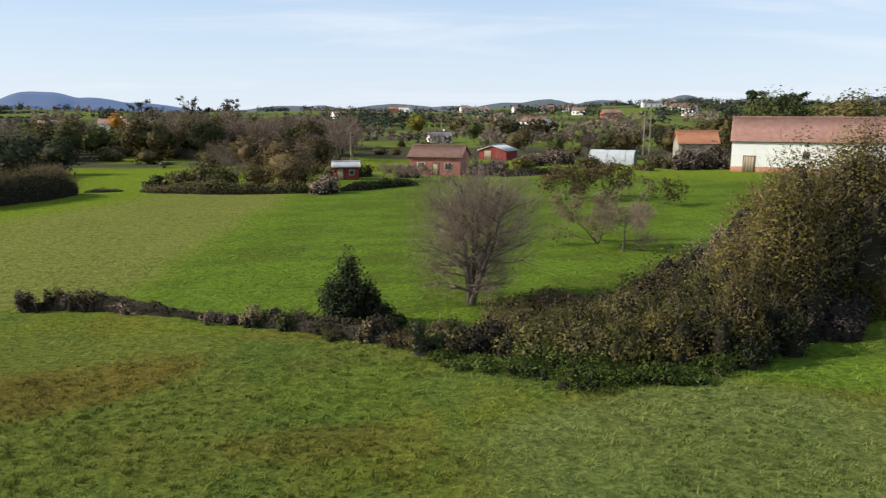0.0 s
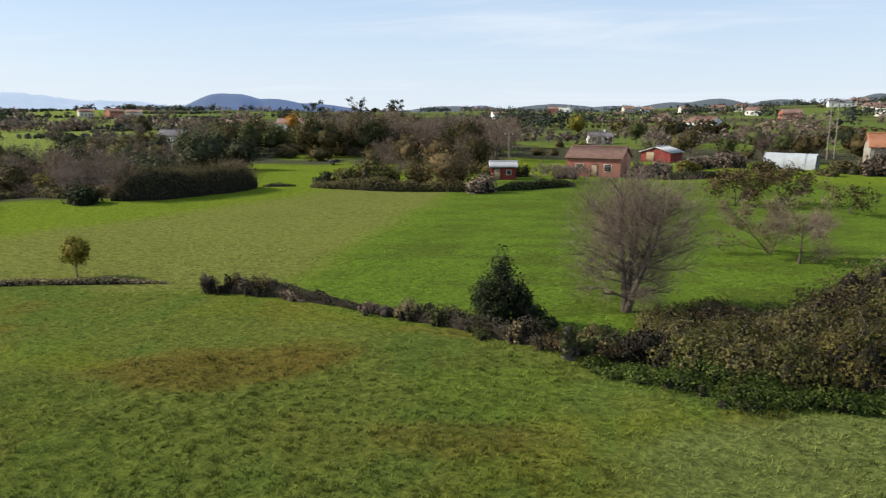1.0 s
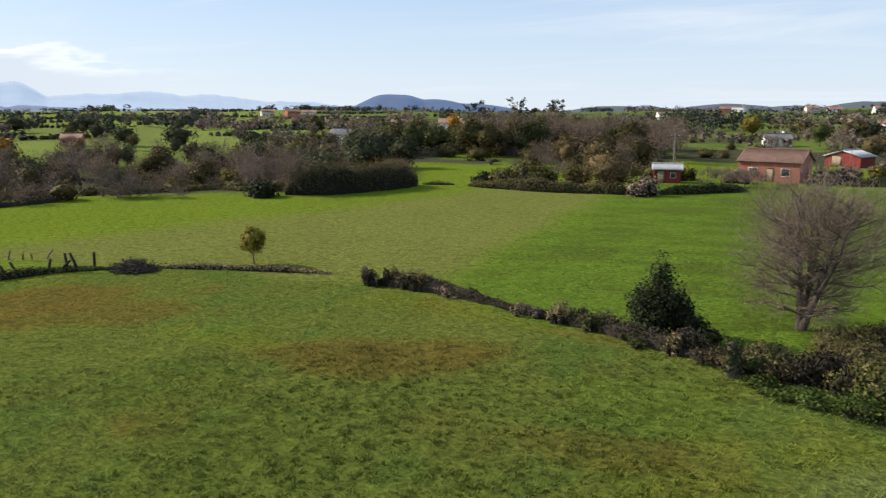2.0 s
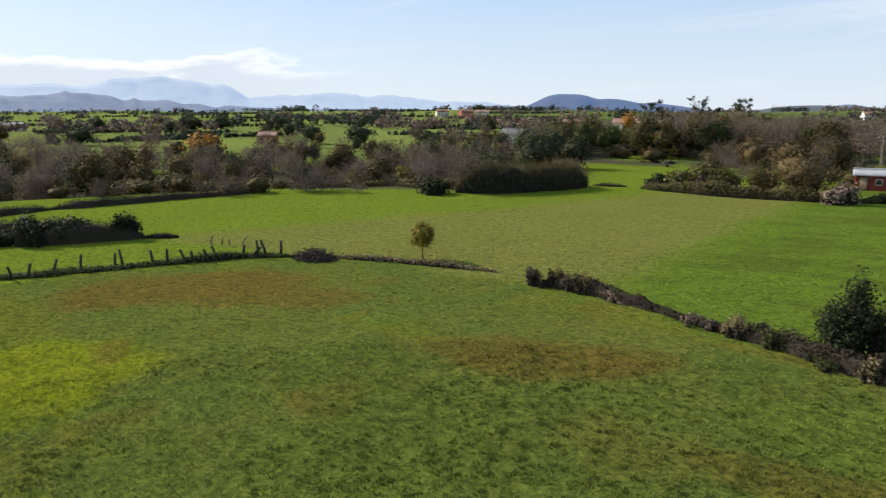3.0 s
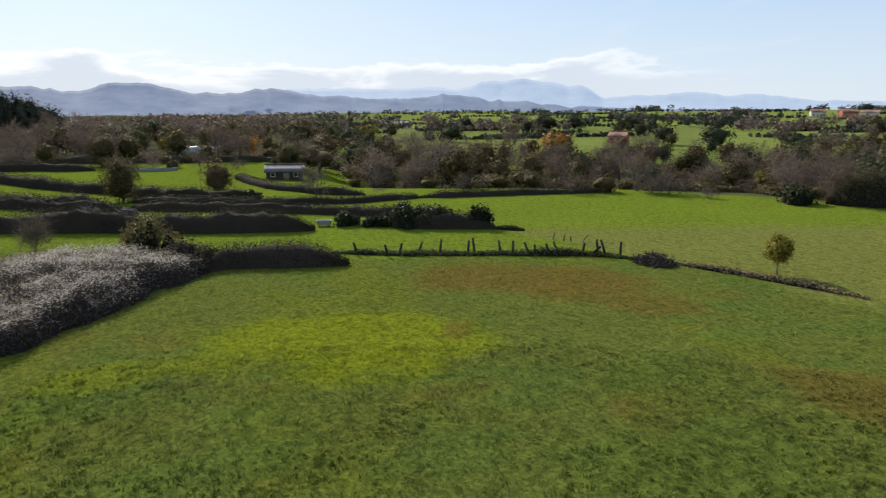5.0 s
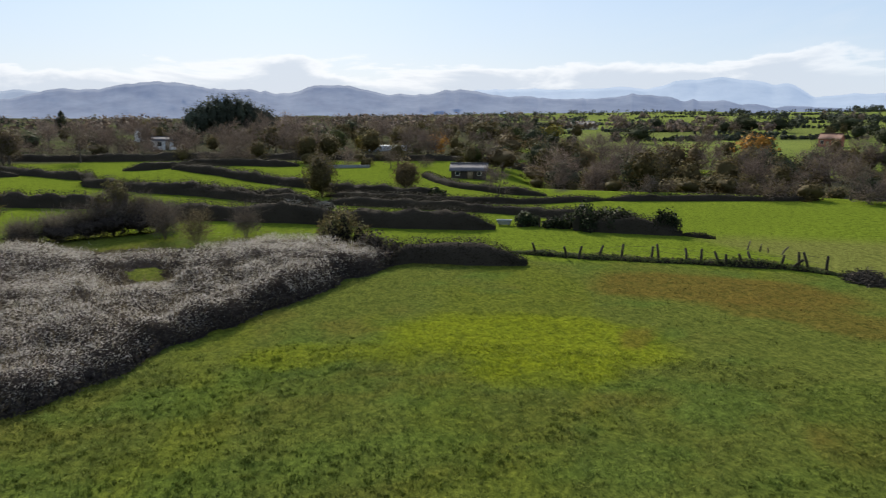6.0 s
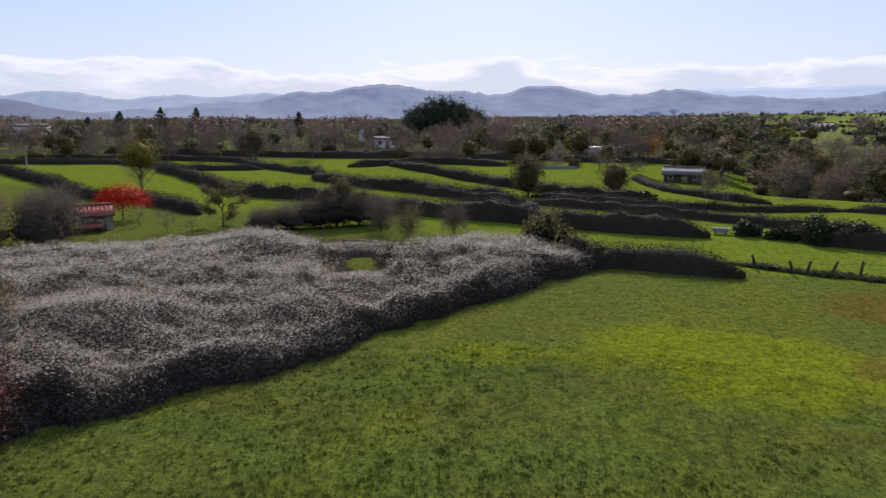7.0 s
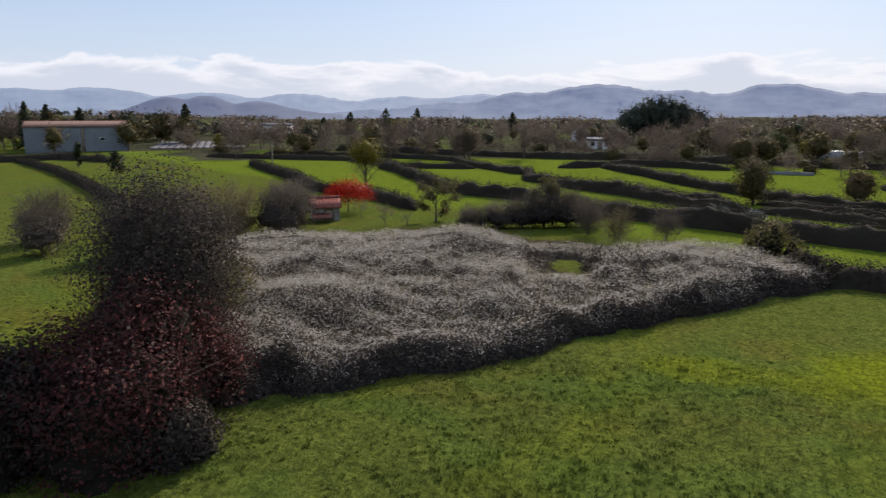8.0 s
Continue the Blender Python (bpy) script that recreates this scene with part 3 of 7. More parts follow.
def grass(name, r0, r1, count, tall, wide, blades, label, seed):
    rs = np.random.RandomState(seed)
    az, r = np.radians(rs.uniform(-40, 153, count)), np.sqrt(rs.uniform(r0 ** 2, r1 ** 2, count))
    x, y = -np.sin(az) * r, np.cos(az) * r
    keep = fbm(x, y, 0.55, 2, 12.0) + 0.5 * rs.rand(count) > 0.62
    x, y = x[keep], y[keep]
    z = land(x, y)
    col = tint(x, y)
    n = len(x)
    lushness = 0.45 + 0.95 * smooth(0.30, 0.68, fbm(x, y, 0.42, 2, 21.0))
    x, y, z = np.repeat(x, blades), np.repeat(y, blades), np.repeat(z, blades)
    col, lushness = np.repeat(col, blades, axis=0), np.repeat(lushness, blades)
    m = len(x)
    turn, lean = rs.uniform(0, 2 * math.pi, m), rs.uniform(0.9, 2.6, m)
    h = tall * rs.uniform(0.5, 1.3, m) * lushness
    x, y = x + rs.normal(0, 0.06, m), y + rs.normal(0, 0.06, m)
    w = wide * rs.uniform(0.6, 1.3, m)
    px, py = np.cos(turn + 1.57) * w, np.sin(turn + 1.57) * w
    dx, dy = np.cos(turn) * h * lean, np.sin(turn) * h * lean
    v = np.empty((m, 4, 3))
    v[:, 0] = np.stack([x - px, y - py, z - 0.03], -1)
    v[:, 1] = np.stack([x + px, y + py, z - 0.03], -1)
    v[:, 2] = np.stack([x + dx + px * 0.3, y + dy + py * 0.3, z + h], -1)
    v[:, 3] = np.stack([x + dx - px * 0.3, y + dy - py * 0.3, z + h], -1)
    me = mesh_np(name, v.reshape(-1, 3), np.arange(m * 4).reshape(-1, 4), "blade")
    c4 = np.ones((m, 4, 4), np.float32)
    # tuft tips painted lighter and gaps darker, as if lit and shaded
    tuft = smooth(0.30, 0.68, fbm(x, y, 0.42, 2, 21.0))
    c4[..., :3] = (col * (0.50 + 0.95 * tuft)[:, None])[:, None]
    at = me.color_attributes.new("tint", "FLOAT_COLOR", "POINT")
    at.data.foreach_set("color", c4.ravel())
    single(name, me, label, "grass", "stuff")


def tussocks(count, r0, r1, seed):
    """Dark coarse clumps that cattle leave standing."""
    rs = np.random.RandomState(seed)
    az, r = np.radians(rs.uniform(-40, 153, count)), r0 * (r1 / r0) ** rs.rand(count)
    x, y = -np.sin(az) * r, np.cos(az) * r
    ok = (fbm(x, y, 6.0, 2, 1.5) > 0.44) & (blob(x, y, -31.8, 8.8, 5.5, 8.0, -8) > 1) & (rs.rand(count) < 1.5 * smooth(44, 18, np.hypot(x, y))) & (np.abs(poly_depth(x, y, BRAMBLE) + 20) > 0) & ~inside(x, y, BRAMBLE) & (side(x, y, (-2.3, 32.2), (13.0, 28.0)) < 0)
    x, y = x[ok], y[ok]
    n, k = len(x), 16
    size = rs.uniform(0.06, 0.16, n)
    a, q = rs.uniform(0, 6.28, (n, k)), np.sqrt(rs.rand(n, k))
    bx, by = (x[:, None] + np.cos(a) * q * size[:, None]).ravel(), (y[:, None] + np.sin(a) * q * size[:, None] * 0.8).ravel()
    h = (size[:, None] * rs.uniform(0.5, 1.1, (n, k)) * (1.1 - 0.5 * q)).ravel()
    out = np.stack([np.cos(a) * q, np.sin(a) * q], -1).reshape(-1, 2) + rs.normal(0, 0.3, (n * k, 2))
    t = rs.uniform(0, 3.14, n * k)
    px, py = np.cos(t) * 0.018, np.sin(t) * 0.018
    z = land(bx, by)
    v = np.empty((n * k, 4, 3))
    v[:, 0], v[:, 1] = np.stack([bx - px, by - py, z - 0.04], -1), np.stack([bx + px, by + py, z - 0.04], -1)
    tip = np.stack([bx + out[:, 0] * h * 0.7, by + out[:, 1] * h * 0.7, z + h], -1)
    v[:, 2], v[:, 3] = tip + np.stack([px, py, 0 * px], -1) * 0.3, tip - np.stack([px, py, 0 * px], -1) * 0.3
    me = mesh_np("grass_tussock_growth", v.reshape(-1, 3), quads(4 * n * k), "blade")
    c4 = np.ones((n * k, 4, 4), np.float32)
    own = tint(x, y) * 0.6 + np.array([0.074, 0.104, 0.016]) * 0.4
    c4[..., :3] = np.repeat(own * rs.uniform(0.7, 1.35, n)[:, None], k, axis=0)[:, None]
    at = me.color_attributes.new("tint", "FLOAT_COLOR", "POINT")
    at.data.foreach_set("color", c4.ravel())
    single("grass_tussocks", me, "dark coarse grass tussocks across the meadow", "grass", "stuff")


# ---- leaves, twigs and trees ----
def cards(c, size, rs, out=None, long=1.6, droop=0.0):
    """Small leaf-shaped faces round the points c; out: the way that they face."""
    n = len(c)
    face = rs.normal(0, 0.55, (n, 3))
    if out is not None:
        face = face + out
    face /= np.linalg.norm(face, axis=1)[:, None] + 1e-9
    d = np.cross(face, rs.normal(0, 1, (n, 3)))
    d[:, 2] -= droop
    d /= np.linalg.norm(d, axis=1)[:, None] + 1e-9
    e = np.cross(d, face)
    e /= np.linalg.norm(e, axis=1)[:, None] + 1e-9
    s = size * rs.uniform(0.55, 1.35, n)[:, None]
    v = np.empty((n, 4, 3))
    v[:, 0], v[:, 2] = c - d * s * long * 0.5, c + d * s * long * 0.5
    mid = c + np.cross(d, e) * s * 0.12
    v[:, 1], v[:, 3] = mid + e * s * 0.5, mid - e * s * 0.5
    return v.reshape(-1, 3)


def twigs(c, d, length, width, rs):
    n = len(c)
    d = d + rs.normal(0, 0.6, (n, 3))
    d /= np.linalg.norm(d, axis=1)[:, None] + 1e-9
    e = np.cross(d, rs.normal(0, 1, (n, 3)))
    e /= np.linalg.norm(e, axis=1)[:, None] + 1e-9
    L, w = length * rs.uniform(0.4, 1.3, n)[:, None], width * rs.uniform(0.6, 1.3, n)[:, None]
    v = np.empty((n, 4, 3))
    v[:, 0], v[:, 1] = c - e * w, c + e * w
    v[:, 2], v[:, 3] = c + d * L + e * w * 0.25, c + d * L - e * w * 0.25
    return v.reshape(-1, 3)


def quads(n):
    return np.arange(n).reshape(-1, 4)


def limbs(rs, tall, spread, n_limb, girth, fork=0.25, stems=1, upright=0.5, subs=3, thin=0, splay=0.25):
    """Trunk and limbs as tubes, with the ends from which the crown grows and their directions."""
    acc, ends, ways = Acc(), [], []
    for s in range(stems):
        lean = rs.normal(0, 0.05 if stems == 1 else splay, 2)
        t = np.linspace(0, 1, 7)
        top = tall * rs.uniform(0.68, 0.8)
        px = lean[0] * t * top + rs.normal(0, 0.012 * tall, 7) * t
        py = lean[1] * t * top + rs.normal(0, 0.012 * tall, 7) * t
        trunk = np.stack([px, py, t * top - 0.15], -1)
        g = girth / math.sqrt(stems)
        acc.tube(trunk, g * (1.15 - t * 0.95) * np.where(t < 0.05, 1.35, 1.0), 7 - thin)
        turn = rs.uniform(0, 6.28)
        for k in range(n_limb):
            u = fork + (0.97 - fork) * (k + rs.uniform(0.2, 0.8)) / n_limb
            base = np.array([np.interp(u, t, trunk[:, i]) for i in range(3)])
            turn += 2.4 + rs.normal(0, 0.3)
            rise = upright + 0.45 * u + rs.normal(0, 0.12)
            length = spread * (1.1 - 0.55 * abs(u - 0.45)) * rs.uniform(0.7, 1.1) * (1.0 - 0.35 * max(0, u - 0.6) / 0.4)
            q = np.linspace(0, 1, 5)
            way = np.array([math.cos(turn), math.sin(turn), 0])
            pts = base + way * (q * length)[:, None] + np.array([0, 0, 1]) * (rise * length * (q ** 0.85))[:, None]
            pts += rs.normal(0, 0.03 * length, (5, 3)) * q[:, None]
            over = max(pts[:, 2].max() - tall * 0.97, 0)
            pts[:, 2] -= over * q
            gl = g * 0.42 * (1.1 - u * 0.6)
            acc.tube(pts, gl * (1.05 - 0.85 * q), 5 - thin)
            d = pts[-1] - pts[-2]
            d /= np.linalg.norm(d)
            for p in (pts[-1], pts[-2], pts[2]):
                ends.append(p), ways.append(d)
            for b in range(subs):
                a = rs.uniform(0.35, 0.9)
                p0 = np.array([np.interp(a, q, pts[:, i]) for i in range(3)])
                d2 = d + rs.normal(0, 0.6, 3)
                d2 /= np.linalg.norm(d2)
                ln = length * rs.uniform(0.3, 0.5)
                p1, p2 = p0 + d2 * ln * 0.5, p0 + d2 * ln + np.array([0, 0, 0.1 * ln])
                acc.tube([p0, p1, p2], [gl * 0.42, gl * 0.28, gl * 0.1], 4 - thin // 2)
                ends += [p2, p1]
                ways += [d2, d2]
        ends.append(trunk[-1]), ways.append(np.array([0, 0, 1.0]))
    return acc, np.array(ends), np.array(ways)


def make_tree(name, at, label, category, seed, tall, spread, leaf="green", n_leaf=3000, leaf_size=0.2, clump=None, n_limb=9, girth=None,
              fork=0.25, stems=1, upright=0.5, subs=3, twig=None, n_twig=0, twig_len=0.7, twig_w=0.02, group="", squash=0.8, droop=0.0, thin=0, splay=0.25, dome=None):
    rs = np.random.RandomState(seed)
    acc, ends, ways = limbs(rs, tall, spread, n_limb, girth or tall * 0.022, fork, stems, upright, subs, thin, splay)
    ob = thing(name, at, label, category, group, rz=rs.uniform(0, 360))
    part("trunk", acc.mesh("trunk", "bark"), ob)
    if n_leaf and dome and len(dome) > 3 and dome[3] < 0.245:
        # the shaded mass of leaves inside the crown
        tt, hh = np.meshgrid(np.linspace(0, 2 * math.pi, 13, endpoint=False), np.linspace(-1, 1, 8))
        wob = (0.25 if n_leaf > 5000 else 0.40) + 0.44 * vnoise(np.cos(tt) * 2.2 + seed, np.sin(tt) * 2.2 + hh * 2.4 + seed) + rs.uniform(-0.1, 0.1, tt.shape)
        ring = np.sqrt(np.clip(1 - hh ** 2, 0.003, 1)) * wob
        v = np.stack([np.cos(tt) * ring * dome[0], np.sin(tt) * ring * dome[0], np.maximum(dome[2] + hh * wob * dome[1], 0.02)], -1).reshape(-1, 3)
        i, j = np.meshgrid(np.arange(7), np.arange(13), indexing="ij")
        stuff_part("inner_growth", mesh_np("inner_growth", v, np.stack([i * 13 + j, i * 13 + (j + 1) % 13, (i + 1) * 13 + (j + 1) % 13, (i + 1) * 13 + j], -1).reshape(-1, 4), leaf), ob)
    if n_leaf and dome:
        # a rounded crown: leaves in small sprays over a dome
        spray = max(n_leaf // 14, 1)
        u = rs.normal(0, 1, (spray, 3))
        u /= np.linalg.norm(u, axis=1)[:, None]
        if len(dome) < 4:
            u[:, 2] = np.abs(u[:, 2]) - 0.25 * rs.rand(spray)
        sc = u * rs.uniform(0.55, 1.08, spray)[:, None] * [dome[0], dome[0], dome[1]] + [0, 0, dome[2]]
        pick = rs.randint(0, spray, n_leaf)
        off = rs.normal(0, 1, (n_leaf, 3))
        c = sc[pick] + off * dome[0] * (0.12 if len(dome) < 4 else dome[3])
        c[:, 2] = np.maximum(c[:, 2], 0.05)
        ball = (c - [0, 0, dome[2]]) / [dome[0], dome[0], dome[1]]
        soft = ball * 0.7 + off * 0.42 + [0, 0, 0.1]
        stuff_part("crown", mesh_np("crown", cards(c, leaf_size, rs, ball * (1.5 if len(dome) > 3 else 0.9)), quads(4 * n_leaf), leaf, soft), ob)
    elif n_leaf:
        pick = rs.randint(0, len(ends), n_leaf)
        cl = clump or spread * 0.28
        weight = rs.uniform(0.5, 1.25, len(ends))
        off = rs.normal(0, 1, (n_leaf, 3))
        off /= np.linalg.norm(off, axis=1)[:, None]
        rad = cl * weight[pick] * rs.uniform(0.25, 1.0, n_leaf) ** 0.5
        c = ends[pick] + off * rad[:, None] * [1, 1, squash]
        c[:, 2] = np.maximum(c[:, 2], 0.05)
        soft = off * 0.8 + (c - [0, 0, tall * 0.55]) / [spread, spread, tall * 0.4] * 0.6
        stuff_part("crown", mesh_np("crown", cards(c, leaf_size, rs, off * 0.9, droop=droop), quads(4 * n_leaf), leaf, soft), ob)
    if n_twig:
        pick = rs.randint(0, len(ends), n_twig)
        c = ends[pick] + rs.normal(0, twig_len * 0.35, (n_twig, 3))
        up = ways[pick] * 0.8 + np.array([0, 0, 0.35])
        if dome and not n_leaf:
            # fine sprays that fill a rounded head
            u = rs.normal(0, 1, (n_twig, 3))
            u /= np.linalg.norm(u, axis=1)[:, None]
            fill = rs.rand(n_twig) < (0.7 if n_twig < 2000 else 0.4)
            c[fill] = (u * (rs.uniform(0.15, 0.95, n_twig) * (0.75 + 0.5 * rs.rand(n_twig)))[:, None] * [dome[0], dome[0], dome[1]] + [0, 0, dome[2]])[fill]
            up[fill] = (u * 0.7 + [0, 0, 0.5])[fill]
        c[:, 2] = np.maximum(c[:, 2], 0.1)
        stuff_part("twig_growth" if n_leaf else "crown", mesh_np("twig_growth", twigs(c, up, twig_len, twig_w, rs), quads(4 * n_twig), twig or "twig"), ob)
    return ob


def make_bush(name, at, label, category, seed, rx, ry, tall, leaf, n_leaf, leaf_size, lumps=9, twig=None, n_twig=0, group="", rz=0.0, core=0.62, low=0.0, twig_w=0.025):
    """A bush: inner branches as shells coloured dark for shade, and leaves in uneven lumps over them."""
    rs = np.random.RandomState(seed)
    ob = thing(name, at, label, category, group, rz=rz)
    a = rs.uniform(0, 2 * math.pi, lumps)
    q = np.sqrt(rs.uniform(0.0, 0.75, lumps))
    lump = np.stack([np.cos(a) * q * rx, np.sin(a) * q * ry, np.zeros(lumps)], -1)
    lr = rs.uniform(0.35, 0.58, lumps)
    topz = tall * (1.02 - 0.55 * q ** 2) * rs.uniform(0.78, 1.08, lumps)
    topz[0], lump[0] = tall, (0, 0, 0)
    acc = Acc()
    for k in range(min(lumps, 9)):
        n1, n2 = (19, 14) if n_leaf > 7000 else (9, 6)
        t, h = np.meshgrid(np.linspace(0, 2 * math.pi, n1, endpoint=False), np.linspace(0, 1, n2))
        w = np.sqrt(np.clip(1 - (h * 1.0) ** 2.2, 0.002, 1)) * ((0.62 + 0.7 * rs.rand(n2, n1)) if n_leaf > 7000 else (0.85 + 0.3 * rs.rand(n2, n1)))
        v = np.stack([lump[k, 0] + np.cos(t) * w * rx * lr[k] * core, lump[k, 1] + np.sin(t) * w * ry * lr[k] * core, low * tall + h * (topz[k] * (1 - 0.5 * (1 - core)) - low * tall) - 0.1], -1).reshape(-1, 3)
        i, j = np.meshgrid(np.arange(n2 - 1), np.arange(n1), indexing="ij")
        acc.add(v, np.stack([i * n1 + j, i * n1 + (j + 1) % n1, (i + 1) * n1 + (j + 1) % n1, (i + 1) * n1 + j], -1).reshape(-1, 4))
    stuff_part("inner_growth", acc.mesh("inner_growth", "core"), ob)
    pick = rs.choice(lumps, n_leaf, p=lr ** 2 / np.sum(lr ** 2))
    d = rs.normal(0, 1, (n_leaf, 3))
    d /= np.linalg.norm(d, axis=1)[:, None]
    d[:, 2] = np.abs(d[:, 2]) * 1.0 - 0.25 * rs.rand(n_leaf)
    sh = rs.uniform(0.72, 1.12, n_leaf)
    half = (topz[pick] - low * tall) * 0.55
    c = np.stack([lump[pick, 0] + d[:, 0] * rx * lr[pick] * sh, lump[pick, 1] + d[:, 1] * ry * lr[pick] * sh,
                  low * tall + half * 0.8 + d[:, 2] * half * 1.05 * sh], -1)
    skirt = rs.rand(n_leaf) < 0.38
    k, a = pick[skirt], rs.uniform(0, 2 * math.pi, skirt.sum())
    q = rs.uniform(0.82, 1.08, len(k))
    c[skirt] = np.stack([lump[k, 0] + np.cos(a) * rx * lr[k] * q, lump[k, 1] + np.sin(a) * ry * lr[k] * q, half[skirt] * rs.uniform(0.0, 1.5, len(k))], -1)
    d[skirt] = np.stack([np.cos(a), np.sin(a), np.full(len(k), 0.3)], -1)
    c[:, 2] = np.maximum(c[:, 2], 0.04)
    stuff_part("foliage", mesh_np("foliage", cards(c, leaf_size, rs, d * 1.2), quads(4 * n_leaf), leaf, d + rs.normal(0, 0.42, d.shape)), ob)
    if n_twig:
        pick = rs.choice(n_leaf, n_twig)
        stuff_part("twig_growth", mesh_np("twig_growth", twigs(c[pick] * [0.9, 0.9, 0.95], d[pick] + [0, 0, 0.9], tall * 0.22, twig_w, rs), quads(4 * n_twig), twig or "twig"), ob)
    return ob


def make_conifer(name, at, label, category, seed, tall, w, n, size, leaf="dark", power=0.6, group="", low=0.06, ragged=0.85):
    """An evergreen that narrows to a point: one leader and tiers of needles or leaves."""
    rs = np.random.RandomState(seed)
    ob = thing(name, at, label, category, group)
    a = Acc()
    a.tube([(0, 0, -0.2), (0, 0, tall * 0.5), (0, 0, tall * 0.98)], [tall * 0.018, tall * 0.011, 0.01], 6)
    part("trunk", a.mesh("trunk", "bark"), ob)
    h = low + (1 - low) * rs.rand(n) ** 1.25
    tn, q = rs.uniform(0, 6.28, n), rs.rand(n) ** 0.4
    wide = w * (1.02 - h) ** power * (0.9 - 0.5 * ragged + ragged * vnoise(tn * 1.6 + seed, h * 9.0))
    c = np.stack([np.cos(tn) * q * wide, np.sin(tn) * q * wide, h * tall - q * wide * 0.15], -1)
    c[:, 2] = np.maximum(c[:, 2], 0.05)
    out = np.stack([np.cos(tn) * q, np.sin(tn) * q, 0.35 + 0 * tn], -1)
    stuff_part("crown", mesh_np("crown", cards(c, size, rs, out), quads(4 * n), leaf, out + rs.normal(0, 0.2, out.shape)), ob)
    return ob


def resample(pts, step):
    p = np.asarray(pts, float)
    s = np.concatenate([[0], np.cumsum(np.hypot(*np.diff(p, axis=0).T))])
    n = max(int(s[-1] / step), 2)
    q = np.linspace(0, s[-1], n + 1)
    return np.stack([np.interp(q, s, p[:, 0]), np.interp(q, s, p[:, 1])], -1), s[-1]


def make_hedge(name, pts, label, seed, tall, wide, leaf, per_m, leaf_size, twig=None, twig_per_m=0, rough=0.2, category="hedge", group="", taper=0.6, lean_up=0.6):
    """A hedgerow along a line in the plan: an inside of stems and a coat of leaves, uneven in height."""
    rs = np.random.RandomState(seed)
    line, length = resample(pts, 0.8)
    o = line[0].copy()
    n = len(line)
    t = np.gradient(line, axis=0)
    t /= np.hypot(t[:, 0], t[:, 1])[:, None]
    nor = np.stack([-t[:, 1], t[:, 0]], -1)
    s = np.linspace(0, length, n)
    hh = tall * (1 - rough + 2 * rough * (np.clip(1.2 * fbm(s, s * 0 + seed, 5.5, 2, seed * 1.7) + 1.0 * fbm(s, s * 0 + seed, 1.6, 2, seed * 2.3) - 0.6, 0, 1.1)))
    hh = hh * np.clip(np.minimum(s, length - s) / 3.5 + 0.12, 0, 1) ** 0.7
    ww = wide * (0.6 + 0.8 * fbm(s, s * 0 + seed + 5, 2.5, 2, seed * 0.7)) * np.clip(np.minimum(s, length - s) / 3.0 + 0.25, 0, 1)
    z0 = land(line[:, 0], line[:, 1])
    ob = thing(name, (o[0], o[1], 0), label, category, group)
    ang = np.linspace(0, math.pi, 8)
    prof = np.stack([np.cos(ang), np.sin(ang) ** taper], -1)
    v = np.empty((n, 8, 3))
    jit = rs.uniform(0.74, 0.94, (n, 8))
    v[:, :, 0] = line[:, None, 0] - o[0] + nor[:, None, 0] * prof[None, :, 0] * ww[:, None] * 0.5 * jit
    v[:, :, 1] = line[:, None, 1] - o[1] + nor[:, None, 1] * prof[None, :, 0] * ww[:, None] * 0.5 * jit
    v[:, :, 2] = z0[:, None] - 0.1 + prof[None, :, 1] * hh[:, None] * jit
    i, j = np.meshgrid(np.arange(n - 1), np.arange(7), indexing="ij")
    f = np.stack([i * 8 + j, (i + 1) * 8 + j, (i + 1) * 8 + j + 1, i * 8 + j + 1], -1).reshape(-1, 4)
    # stems inside; the core tone has their shade in its colour
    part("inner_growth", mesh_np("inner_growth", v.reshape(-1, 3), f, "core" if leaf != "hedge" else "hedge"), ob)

    def coat(m, lo, hi):
        u = rs.uniform(0, n - 1.001, m)
        k = u.astype(int)
        w = u - k
        a = rs.uniform(0, math.pi, m)
        sh = rs.uniform(lo, hi, m)
        base = line[k] * (1 - w)[:, None] + line[k + 1] * w[:, None]
        H, W = hh[k] * (1 - w) + hh[k + 1] * w, ww[k] * (1 - w) + ww[k + 1] * w
        c = np.empty((m, 3))
        c[:, :2] = base - o + nor[k] * (np.cos(a) * W * 0.5 * sh)[:, None]
        c[:, 2] = z0[k] + np.sin(a) ** taper * H * sh
        d = np.concatenate([nor[k] * np.cos(a)[:, None], np.sin(a)[:, None]], 1)
        return c, d

    m = int(per_m * length)
    c, d = coat(m, 0.78, 1.08)
    stuff_part("foliage", mesh_np("foliage", cards(c, leaf_size, rs, d * 1.4), quads(4 * m), leaf, d + rs.normal(0, 0.22, d.shape)), ob)
    m = int(twig_per_m * length)
    if m:
        c, d = coat(m, 0.8, 1.0)
        stuff_part("twig_growth", mesh_np("twig_growth", twigs(c, d * 0.3 + [0, 0, lean_up], tall * 0.45, leaf_size * 0.08, rs), quads(4 * m), twig or "twig"), ob)
    return ob


# ---- houses ----
def slab(outline, a, b, axis, mat, parent):
    """One wall: an upright outline given thickness from a to b along an axis."""
    n = len(outline)
    pt = (lambda u, z, q: (q, u, z)) if axis == "x" else (lambda u, z, q: (u, q, z))
    v = [pt(u, z, a) for u, z in outline] + [pt(u, z, b) for u, z in outline]
    me = bpy.data.meshes.new("wall")
    me.from_pydata(v, [], [tuple(range(n)), tuple(range(2 * n - 1, n - 1, -1))] + [(k, (k + 1) % n, n + (k + 1) % n, n + k) for k in range(n)])
    me.materials.append(MAT[mat])
    part("wall", me, parent)


